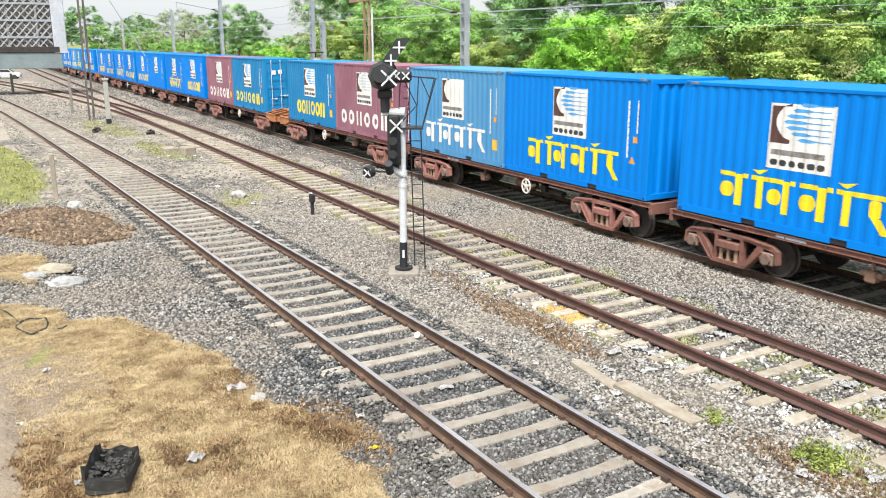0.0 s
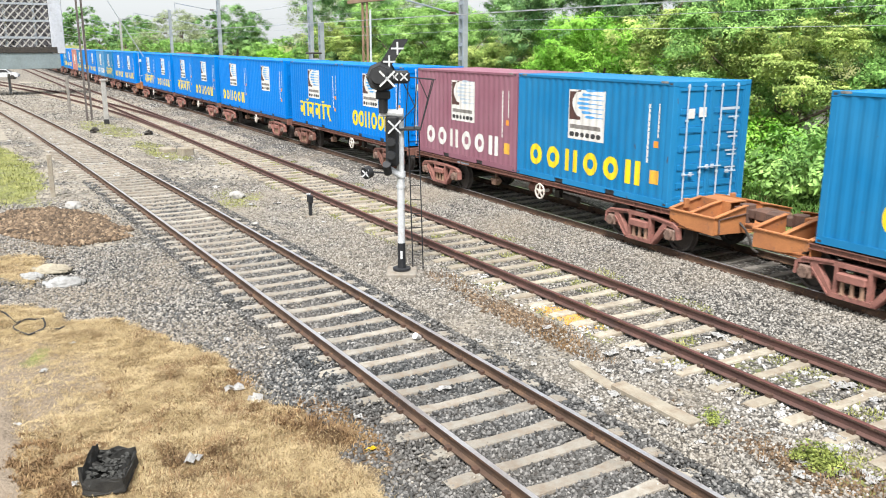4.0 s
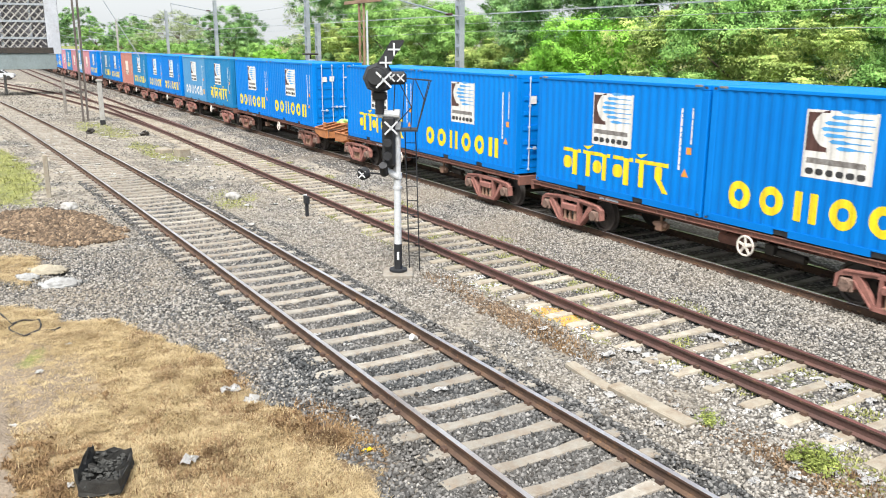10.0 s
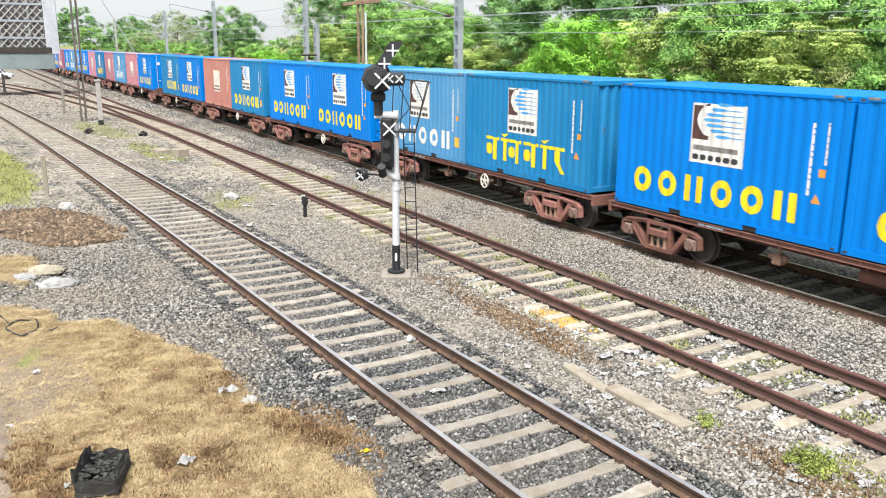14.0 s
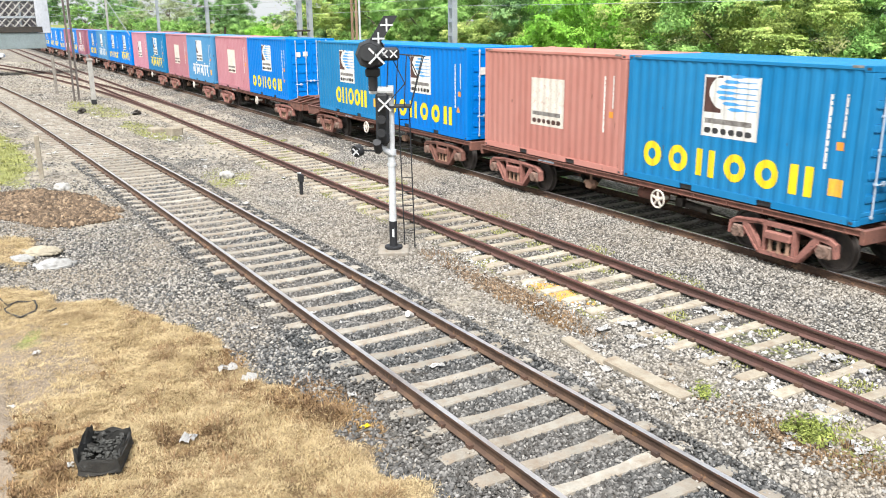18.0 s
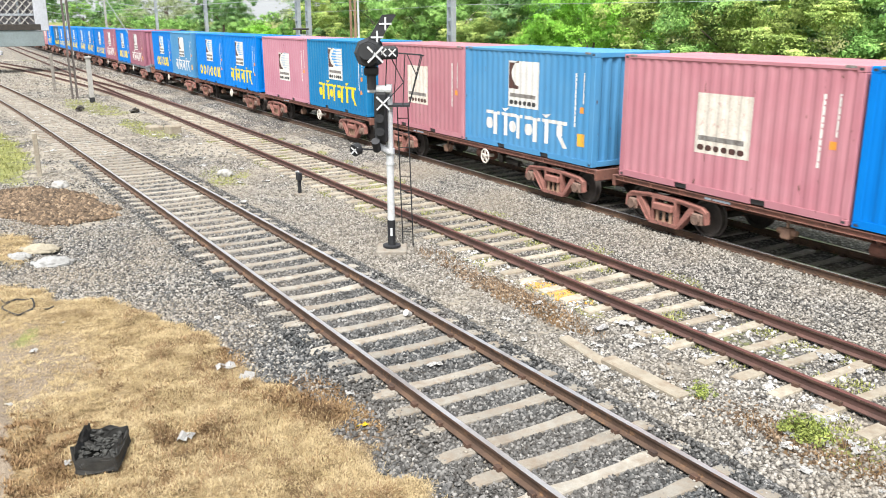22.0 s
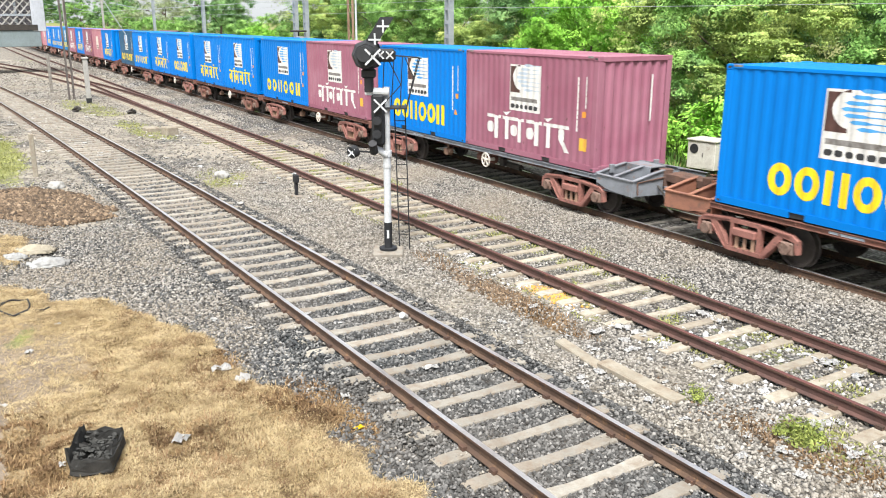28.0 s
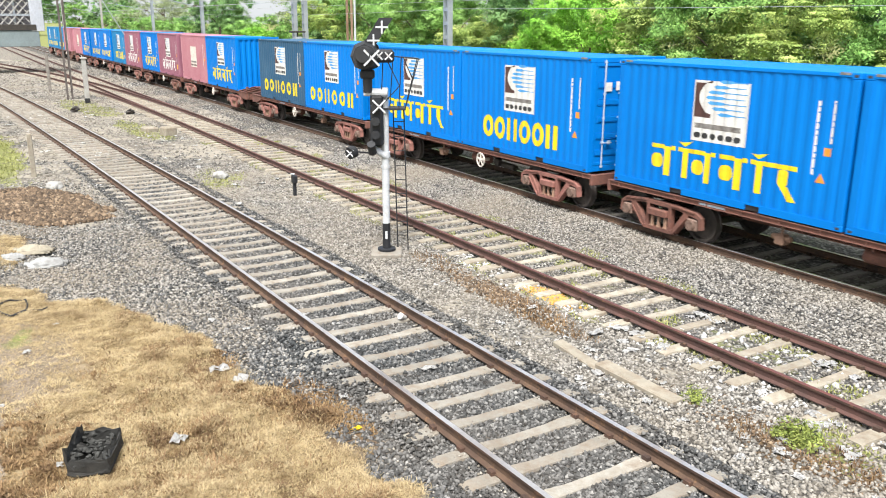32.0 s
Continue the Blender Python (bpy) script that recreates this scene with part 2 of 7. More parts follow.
BURNT = surface("charred_black", (0.014, 0.014, 0.013), (0.05, 0.048, 0.044), 6.0, 0.85, grain=40, relief=0.7, dist=0.01)
LIMEGREEN = surface("bag_lime_green", (0.28, 0.55, 0.12), (0.40, 0.66, 0.22), 5.0, 0.4, grain=40)
FLOWER = surface("marigold_orange", (0.56, 0.25, 0.03), (0.60, 0.38, 0.12), 9.0, 0.8, grain=60)


def leaf_paint(name, dark, mid, pale, blotch=None, spots=1.5, through_=0.09, vary=0.0):
    m, nt, b = nodes_of(name)
    geo = nt.nodes.new("ShaderNodeNewGeometry")
    v = mapped(nt, 1.0)
    near_ = [tuple(a * (1 - k) + b * k for a, b in zip(p, q)) for p, q, k in ((dark, mid, vary), (mid, pale, 1 - vary))]
    col = ramp(nt, geo.outputs["Random Per Island"], [(0.0, near_[0]), (0.55, mid), (1.0, near_[1])])
    patch = noise_node(nt, v, 0.8, 3, 0.6)
    col = mixed(nt, ramp(nt, patch, [(0.42, (0, 0, 0)), (0.66, (0.6,) * 3)]), col, pale)
    old = noise_node(nt, v, 1.3, 4, 0.65)
    col = mixed(nt, ramp(nt, old, [(0.48, (0, 0, 0)), (0.62, (0.65,) * 3)]), col, dark)
    if blotch:
        col = mixed(nt, ramp(nt, noise_node(nt, v, spots, 6, 0.75), [(0.49, (0, 0, 0)), (0.67, (0.85,) * 3)]), col, blotch)
        col = mixed(nt, ramp(nt, noise_node(nt, v, spots * 4.0, 4, 0.7), [(0.54, (0, 0, 0)), (0.68, (0.7,) * 3)]), col, blotch)
    nt.links.new(col, b.inputs["Base Color"])
    b.inputs["Roughness"].default_value = 0.55
    b.inputs["Specular IOR Level"].default_value = 0.15
    tr = nt.nodes.new("ShaderNodeBsdfTranslucent")
    nt.links.new(col, tr.inputs["Color"])
    mx = nt.nodes.new("ShaderNodeMixShader")
    mx.inputs[0].default_value = through_
    out = nt.nodes["Material Output"]
    nt.links.new(b.outputs[0], mx.inputs[1])
    nt.links.new(tr.outputs[0], mx.inputs[2])
    nt.links.new(mx.outputs[0], out.inputs["Surface"])
    return m


LEAFDARK = leaf_paint("leaves_dark", (0.021, 0.068, 0.027), (0.112, 0.255, 0.087), (0.450, 0.675, 0.255), vary=0.55)
LEAFMID = leaf_paint("leaves_mid", (0.034, 0.098, 0.028), (0.182, 0.378, 0.087), (0.532, 0.770, 0.238), vary=0.55)
LEAFVINE = leaf_paint("leaves_vine", (0.046, 0.150, 0.018), (0.195, 0.468, 0.047), (0.494, 0.800, 0.143), vary=0.55)
LEAFYELLOW = leaf_paint("leaves_yellowish", (0.049, 0.109, 0.029), (0.268, 0.384, 0.094), (0.725, 0.800, 0.261), vary=0.55)
LEAFGREY = leaf_paint("leaves_greyish", (0.081, 0.115, 0.061), (0.257, 0.317, 0.162), (0.513, 0.581, 0.351), vary=0.55)
HAY = leaf_paint("hay_blades", (0.46, 0.36, 0.20), (0.55, 0.44, 0.262), (0.64, 0.53, 0.34), (0.30, 0.215, 0.118), 1.7, 0.4)
WEEDLEAF = leaf_paint("weed_leaves", (0.07, 0.10, 0.022), (0.20, 0.25, 0.055), (0.38, 0.42, 0.12))
STRAWBROWN = leaf_paint("straw_brown", (0.13, 0.08, 0.038), (0.24, 0.155, 0.075), (0.38, 0.27, 0.14))
DEADWEED = leaf_paint("dead_weed", (0.09, 0.055, 0.03), (0.19, 0.115, 0.06), (0.32, 0.21, 0.11))
GRASSBLADE = leaf_paint("grass_blades", (0.13, 0.14, 0.045), (0.26, 0.275, 0.085), (0.40, 0.39, 0.16))
BANKBLADE = leaf_paint("bank_blades", (0.03, 0.085, 0.02), (0.085, 0.20, 0.04), (0.19, 0.34, 0.085))


def stone_paint(name, tones, dust=(0.27, 0.225, 0.18), much=0.5):
    m, nt, b = nodes_of(name)
    geo = nt.nodes.new("ShaderNodeNewGeometry")
    v = mapped(nt, 1.0)
    col = ramp(nt, geo.outputs["Random Per Island"], tones)
    drift = noise_node(nt, v, 0.35, 4, 0.6)
    col = mixed(nt, ramp(nt, drift, [(0.38, (0, 0, 0)), (0.68, (much,) * 3)]), col, dust)
    fine = noise_node(nt, v, 70, 2, 0.7)
    col = mixed(nt, 0.35, col, ramp(nt, fine, [(0.25, (0.4,) * 3), (0.75, (1.0,) * 3)]), "MULTIPLY")
    nt.links.new(col, b.inputs["Base Color"])
    b.inputs["Roughness"].default_value = 0.9
    return m


STONES = stone_paint("ballast_stones", [(0.0, (0.014, 0.015, 0.017)), (0.35, (0.044, 0.049, 0.051)), (0.7, (0.115, 0.115, 0.115)), (0.95, (0.215, 0.212, 0.205)), (1.0, (0.34, 0.33, 0.315))], much=0.22)
STONESDUSTY = stone_paint("ballast_stones_dusty", [(0.0, (0.05, 0.046, 0.041)), (0.28, (0.14, 0.131, 0.118)), (0.65, (0.295, 0.277, 0.25)), (0.95, (0.385, 0.364, 0.33)), (1.0, (0.48, 0.46, 0.42))], (0.30, 0.255, 0.195), 0.6)

# ---- ground zones, in plan ----


def blob(x, y, cx, cy, rx, ry, turn=0.0, edge=0.35):
    a = turn * RADIANS
    u, v = (x - cx) * math.cos(a) + (y - cy) * math.sin(a), -(x - cx) * math.sin(a) + (y - cy) * math.cos(a)
    d = math.sqrt((u / rx) ** 2 + (v / ry) ** 2)
    return max(0.0, min(1.0, (1.0 - d) / edge + 0.5))


def wobble(x, y, s=0.7):
    return noise.noise(Vector((x * s, y * s, 3.3))) * 0.5 + noise.noise(Vector((x * s * 2.7, y * s * 2.7, 9.1))) * 0.25


def t1(x):
    """centre line of the near track"""
    k = max(x, -120.0)
    return 5.905 + 0.02448 * k - 0.000341 * k * k + (x - k) * 0.1063


T2 = 10.475         # centre line of the middle track
T3 = 14.76          # centre line of the train's track
HALF = 0.873        # from a track's centre line to its rails


def branch(x):
    """centre line of the track that leaves the middle track at the points"""
    d = max(0.0, -43.0 - x)
    return T2 - 0.00125 * d * d if d < 60 else T2 - 4.5 - (d - 60) * 0.15


def hay_zone(x, y):
    w = wobble(x, y) * 0.9
    edge = 3.9 - 0.16 * max(0.0, -7.0 - x) - 0.02 * max(0.0, -12 - x) ** 2 - 0.4 * max(0.0, -14.4 - x)
    a = (edge + w - y) / 0.5 + 0.5
    b = (x + 17.2 + w) / 0.6 + 0.5
    return max(0.0, min(1.0, a, b), blob(x + w, y + w * 0.6, -20.6, 0.45, 1.6, 0.75, 0, 0.9) * 0.7)


def path_zone(x, y):
    u, v = x + wobble(x, y), y + wobble(y, x) * 0.6
    far = 0.0
    if 1.0 < y < 12.6:
        far = min(0.5, max(0.0, (-15.0 - x) / 16)) * (1.1 + 1.3 * wobble(x, y, 0.45))
    if 6.9 < y < 9.1 and -60 < x < -5:
        far = max(far, 0.42 + 0.5 * wobble(x, y, 0.8))
    if x < -34 and -3 < y < 12.6:
        far = max(far, min(0.5, (-34 - x) / 24) + 0.7 * wobble(x, y, 0.4))
    if x < -60:
        far = max(far, blob(u, y, -92, 5.0, 20, 3.4) * 0.6)
    return max(blob(u, v, -13.2, 0.35, 2.6, 1.25, 0, 1.2) * 0.7, blob(x, y + wobble(x, y, 1.2) * 0.3, -11.2, -0.5, 3.5, 0.55, 0, 0.5) * 0.95, far)


def weed_zone(x, y):
    """brown withered hollows in the straw"""
    w = wobble(x, y, 2.4) * 0.35
    return max(blob(x + w, y + w, -10.0, 0.1, 1.3, 0.62, 0, 0.9), blob(x + w, y + w, -9.5, 1.9, 0.8, 0.36, 40, 0.9) * 0.62, blob(x, y, -11.8, 3.05, 0.36, 0.16, 0, 0.8),
               blob(x + w, y + w, -11.9, 1.3, 1.2, 0.13, 5, 0.9) * 0.75, blob(x + w, y + w, -9.7, 3.5, 1.1, 0.34, 33, 0.9) * 0.85, blob(x + w, y + w, -10.7, 0.6, 0.5, 0.3, 30, 0.9) * 0.6)


def soil_zone(x, y):
    w = wobble(x, y, 0.5)
    return max(blob(x + w * 2, y + w, -25.3, 1.65, 2.9, 1.5, 20), blob(x + w * 2, y + w, -19.5, -0.8, 3.6, 1.0, 0) * 0.5,
               blob(x + w, y + w, -11.4, 8.5, 1.7, 0.4, 0) * 0.75, blob(x + w, y + w, -9.4, 3.75, 1.5, 0.4, 0) * 0.6,
               blob(x + w, y + w, -5.5, 8.5, 1.3, 0.5, 0) * 0.65, blob(x + w, y + w, -10.0, 0.05, 1.3, 0.6, 0) * 0.3, blob(x + w, y + w, -22.0, 0.4, 2.4, 1.2, 0) * 0.48)


def green_zone(x, y):
    w = wobble(x, y, 0.6)
    g = max(blob(x + w * 3, y + w, -40, 0.3, 11, 1.7, 4) * 0.62, blob(x + w * 2, y + w, -54.0, 7.0, 6.5, 1.2, 3) * 0.52, blob(x + w, y + w, -14.2, 0.45, 0.8, 0.35, 0, 0.9) * 0.55, blob(x + w * 2, y + w, -42.0, 7.6, 5.0, 0.8, 3) * 0.55, blob(x + w * 2, y + w, -27, 7.3, 2.4, 0.7, 0) * 0.55,
            blob(x + w, y + w, -5.6, 8.5, 0.7, 0.5) * 0.8, blob(x + w, y + w, -8.2, T2 - 0.1, 1.2, 0.5) * 0.5, blob(x + w * 2, y + w, -125, 9, 14, 1.6, 0) * 0.45)
    if y > 17.2:
        g = max(g, min(1.0, (y - 17.2) / 1.5))
    if y < -4:
        g = max(g, min(0.8, (-4 - y) / 6))
    if 8.8 < y < 12.0 and -32 < x < -10:
        g = max(g, 0.32 + 0.3 * w)
    return g


def ground_z(x, y):
    z = -0.38
    d3 = abs(y - T3)
    if d3 < 4.2:
        z = max(z, -0.16 - 0.22 * max(0.0, d3 - 1.85) / 1.6 - (0.06 if d3 < 0.95 else 0.0))
    if y > 17.0:
        z += min(0.25, (y - 17.0) * 0.06)
    hz = hay_zone(x, y)
    if hz > 0:
        z += hz * (0.07 + 0.11 * wobble(x, y, 1.9) + 0.09 * noise.noise(Vector((x * 3.4, y * 3.4, 1))))
    z += 0.13 * soil_zone(x, y) * (0.7 + wobble(x, y, 2.1) * 0.9) * (1.0 if x < -16 else 0.25)
    if y < 3.0:
        z += 0.03 * noise.noise(Vector((x * 0.4, y * 0.4, 0)))
    return z


def steps(*legs):
    out = [legs[0][0]]
    for a, b, n in legs:
        out += [a + (b - a) * (i + 1) / n for i in range(n)]
    return out


def build_ground():
    xs = steps((-2500, -400, 7), (-400, -100, 60), (-100, -34, 110), (-34, -17, 68), (-17, -6, 110), (-6, -3, 12), (-3, 12, 20), (12, 80, 20), (80, 420, 12), (420, 2500, 6))
    ys = steps((-2500, -200, 5), (-200, -12, 12), (-12, -1.5, 24), (-1.5, 4.5, 60), (4.5, 18, 68), (18, 40, 20), (40, 300, 14), (300, 2500, 6))
    nx, ny = len(xs), len(ys)
    verts, zone = [], []
    for y in ys:
        for x in xs:
            near = -130 < x < 40 and -15 < y < 45
            verts.append((x, y, ground_z(x, y) if near else (-0.38 if y < 17 else -0.13)))
            if near:
                zone.append((hay_zone(x, y), green_zone(x, y), soil_zone(x, y), path_zone(x, y)))
            else:
                zone.append((0.0, 0.0 if -4 < y < 17 else 0.7, 0.35, 0.5 if -4 < y < 13 else 0.0))
    faces = [(j * nx + i, j * nx + i + 1, (j + 1) * nx + i + 1, (j + 1) * nx + i) for j in range(ny - 1) for i in range(nx - 1)]
    me = bpy.data.meshes.new("ground")
    me.from_pydata(verts, [], faces)
    at = me.color_attributes.new("zones", "FLOAT_COLOR", "POINT")
    at.data.foreach_set("color", np.array(zone, dtype=np.float32).ravel())
    me.polygons.foreach_set("use_smooth", [True] * len(faces))
    m, nt, b = nodes_of("ground_ballast_soil_grass")
    v = mapped(nt, 1.0)
    zn = nt.nodes.new("ShaderNodeAttribute")
    zn.attribute_name = "zones"
    sep = nt.nodes.new("ShaderNodeSeparateColor")
    nt.links.new(zn.outputs["Color"], sep.inputs[0])
    vor = nt.nodes.new("ShaderNodeTexVoronoi")
    vor.inputs["Scale"].default_value = 15.0
    nt.links.new(v, vor.inputs["Vector"])
    bw = nt.nodes.new("ShaderNodeSeparateColor")
    nt.links.new(vor.outputs["Color"], bw.inputs[0])
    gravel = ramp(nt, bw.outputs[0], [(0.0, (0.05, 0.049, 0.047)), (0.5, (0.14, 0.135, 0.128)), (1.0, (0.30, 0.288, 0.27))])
    # near-black between the cells: shade of the gaps between stones, put into the colour
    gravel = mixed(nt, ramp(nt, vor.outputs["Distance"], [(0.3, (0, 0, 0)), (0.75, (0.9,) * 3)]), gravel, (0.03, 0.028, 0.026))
    drift = noise_node(nt, v, 0.35, 5, 0.65)
    gravel = mixed(nt, ramp(nt, drift, [(0.45, (0, 0, 0)), (0.75, (0.55,) * 3)]), gravel, (0.26, 0.215, 0.17))
    fine = noise_node(nt, v, 22, 5, 0.75)
    mid = noise_node(nt, v, 3.0, 6, 0.7)
    straw = mixed(nt, mid, (0.22, 0.155, 0.082), (0.42, 0.33, 0.195))
    straw = mixed(nt, 0.5, straw, ramp(nt, fine, [(0.3, (0.35,) * 3), (0.7, (1.0,) * 3)]), "MULTIPLY")
    grass = mixed(nt, mid, (0.13, 0.15, 0.045), (0.34, 0.35, 0.13))
    grass = mixed(nt, 0.5, grass, ramp(nt, fine, [(0.3, (0.3,) * 3), (0.7, (1.0,) * 3)]), "MULTIPLY")
    soil = mixed(nt, mid, (0.10, 0.062, 0.034), (0.26, 0.175, 0.10))
    soil = mixed(nt, 0.6, soil, ramp(nt, fine, [(0.3, (0.3,) * 3), (0.7, (1.0,) * 3)]), "MULTIPLY")
    dust = mixed(nt, mid, (0.22, 0.19, 0.15), (0.47, 0.43, 0.36))
    dust = mixed(nt, sep.outputs[0], dust, mixed(nt, mid, (0.205, 0.16, 0.118), (0.32, 0.262, 0.20)))
    dust = mixed(nt, 0.5, dust, ramp(nt, fine, [(0.3, (0.4,) * 3), (0.7, (1.0,) * 3)]), "MULTIPLY")

    def mask(src):
        jitter = calc(nt, "MULTIPLY_ADD", noise_node(nt, v, 2.2, 6, 0.75), 1.1)
        jitter.node.inputs[2].default_value = -0.55
        return ramp(nt, calc(nt, "ADD", src, jitter), [(0.40, (0, 0, 0)), (0.62, (1, 1, 1))])

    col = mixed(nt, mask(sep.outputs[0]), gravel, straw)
    col = mixed(nt, mask(zn.outputs["Alpha"]), col, dust)
    col = mixed(nt, mask(sep.outputs[2]), col, soil)
    col = mixed(nt, mask(sep.outputs[1]), col, grass)
    nt.links.new(col, b.inputs["Base Color"])
    b.inputs["Roughness"].default_value = 0.95
    b.inputs["Specular IOR Level"].default_value = 0.2
    hsum = calc(nt, "ADD", calc(nt, "MULTIPLY", vor.outputs["Distance"], -0.8), fine)
    bump(nt, b, hsum, 0.9, 0.03)
    me.materials.append(m)
    tagged(new("ground", me), "grey railway ballast with dry straw, soil and grass patches", "ground", kind="structure")


build_ground()

# ---- mesh helpers ----


def box(bm, x0, x1, y0, y1, z0, z1, bevel=0.0, m=None):
    r = bmesh.ops.create_cube(bm, size=1.0)
    vs = r["verts"]
    bmesh.ops.scale(bm, vec=(x1 - x0, y1 - y0, z1 - z0), verts=vs)
    bmesh.ops.translate(bm, vec=((x0 + x1) / 2, (y0 + y1) / 2, (z0 + z1) / 2), verts=vs)
    if bevel:
        es = list({e for v in vs for e in v.link_edges})
        vs = list({v for f in bmesh.ops.bevel(bm, geom=es, offset=bevel, segments=1, affect="EDGES")["faces"] for v in f.verts} | {v for v in vs if v.is_valid})
    if m is not None:
        bmesh.ops.transform(bm, matrix=m, verts=vs)
    return vs


def rod(bm, a, b, r, n=8, r2=None):
    a, b = Vector(a), Vector(b)
    d = b - a
    m = Matrix.Translation((a + b) / 2) @ d.to_track_quat("Z", "Y").to_matrix().to_4x4()
    return bmesh.ops.create_cone(bm, cap_ends=True, segments=n, radius1=r, radius2=r if r2 is None else r2, depth=d.length, matrix=m)["verts"]


def bar(bm, a, b, w, h):
    """a rectangular bar from a to b"""
    a, b = Vector(a), Vector(b)
    d = b - a
    m = Matrix.Translation((a + b) / 2) @ d.to_track_quat("X", "Z").to_matrix().to_4x4()
    return box(bm, -d.length / 2, d.length / 2, -w / 2, w / 2, -h / 2, h / 2, m=m)


def prism(bm, pts, y0, y1):
    """an outline in x, z drawn out along y"""
    a = [bm.verts.new((x, y0, z)) for x, z in pts]
    b = [bm.verts.new((x, y1, z)) for x, z in pts]
    n = len(pts)
    bm.faces.new(a)
    bm.faces.new(b[::-1])
    for i in range(n):
        bm.faces.new((a[i], b[i], b[(i + 1) % n], a[(i + 1) % n]))
    return a + b


def mesh_of(name, bm, mat, smooth=False):
    bmesh.ops.recalc_face_normals(bm, faces=bm.faces)
    me = bpy.data.meshes.new(name)
    bm.to_mesh(me)
    bm.free()
    for m in (mat if isinstance(mat, (list, tuple)) else (mat,)):
        me.materials.append(m)
    if smooth:
        me.polygons.foreach_set("use_smooth", [True] * len(me.polygons))
    return me


def place(name, me, parent=None, m=None, mat=None, label="", smooth=False):
    """an object on a mesh that may be shared, under a thing or part"""
    ob = new(name, me)
    if parent is not None:
        ob.parent = parent
    if m is not None:
        ob.matrix_basis = m
    if mat is not None:
        ob.material_slots[0].link = "OBJECT"
        ob.material_slots[0].material = mat
    if label:
        ob["label"] = label
    return ob


def part(name, bm, mat, parent, label="", smooth=False):
    return place(name, mesh_of(name, bm, mat, smooth), parent, label=label)


def empty(name, m, label, category, group=""):
    ob = new(name)
    ob.empty_display_size = 0.3
    ob.matrix_basis = m
    return tagged(ob, label, category, group)


def loose(name, verts, faces, mat, smooth=False):
    me = bpy.data.meshes.new(name)
    me.from_pydata(verts, [], faces)
    me.materials.append(mat)
    if smooth:
        me.polygons.foreach_set("use_smooth", [True] * len(faces))
    return new(name, me)


# ---- tracks ----
RAILH = 0.165


def rail_outline():
    return [(-0.068, 0.0), (0.068, 0.0), (0.068, 0.012), (0.012, 0.035), (0.012, 0.118), (0.034, 0.13), (0.034, 0.160), (0.031, 0.165), (-0.031, 0.165), (-0.034, 0.160), (-0.034, 0.13), (-0.012, 0.118), (-0.012, 0.035), (-0.068, 0.012)]


def rail_mesh(name, line, off, top, top_mat, web_mat):
    """a rail swept along line(x) -> y, its head at height top"""
    prof = rail_outline()
    n = len(prof)
    xs = line["xs"]
    verts, faces, idx = [], [], []
    for k, x in enumerate(xs):
        y = line["y"](x)
        s = (line["y"](x + 0.5) - line["y"](x - 0.5))
        L = math.hypot(1, s)
        ny, nx = 1 / L, -s / L
        for u, z in prof:
            verts.append((x + nx * (off + u), y + ny * (off + u), top - RAILH + z))
        if k:
            for i in range(n):
                j = (i + 1) % n
                faces.append(((k - 1) * n + i, k * n + i, k * n + j, (k - 1) * n + j))
                idx.append(1 if i in (6, 7, 8) else 2 if i in (1, 2, 3, 11, 12, 13) else 0)
    faces += [tuple(range(n)), tuple(range((len(xs) - 1) * n, len(xs) * n))]
    idx += [0, 0]
    me = bpy.data.meshes.new(name)
    me.from_pydata(verts, [], faces)
    me.materials.append(RAILSIDE)
    me.materials.append(top_mat)
    me.materials.append(web_mat)
    me.polygons.foreach_set("material_index", idx)
    return me


def sleeper_mesh():
    bm = bmesh.new()
    top = [(-1.375, -0.02), (-1.25, 0.0), (-0.62, 0.0), (-0.35, -0.012), (0.35, -0.012), (0.62, 0.0), (1.25, 0.0), (1.375, -0.02)]
    rings = []
    for y, z in top:
        w = 0.105 if abs(y) > 0.5 else 0.085
        rings.append([bm.verts.new(p) for p in ((-w - 0.03, y, -0.2), (-w, y, z - 0.015), (-w + 0.015, y, z), (w - 0.015, y, z), (w, y, z - 0.015), (w + 0.03, y, -0.2))])
    for a, b in zip(rings, rings[1:]):
        for i in range(5):
            bm.faces.new((a[i], a[i + 1], b[i + 1], b[i]))
    bm.faces.new(rings[0][::-1])
    bm.faces.new(rings[-1])
    return mesh_of("sleeper", bm, SLEEPER)


SLEEPERMESH = sleeper_mesh()


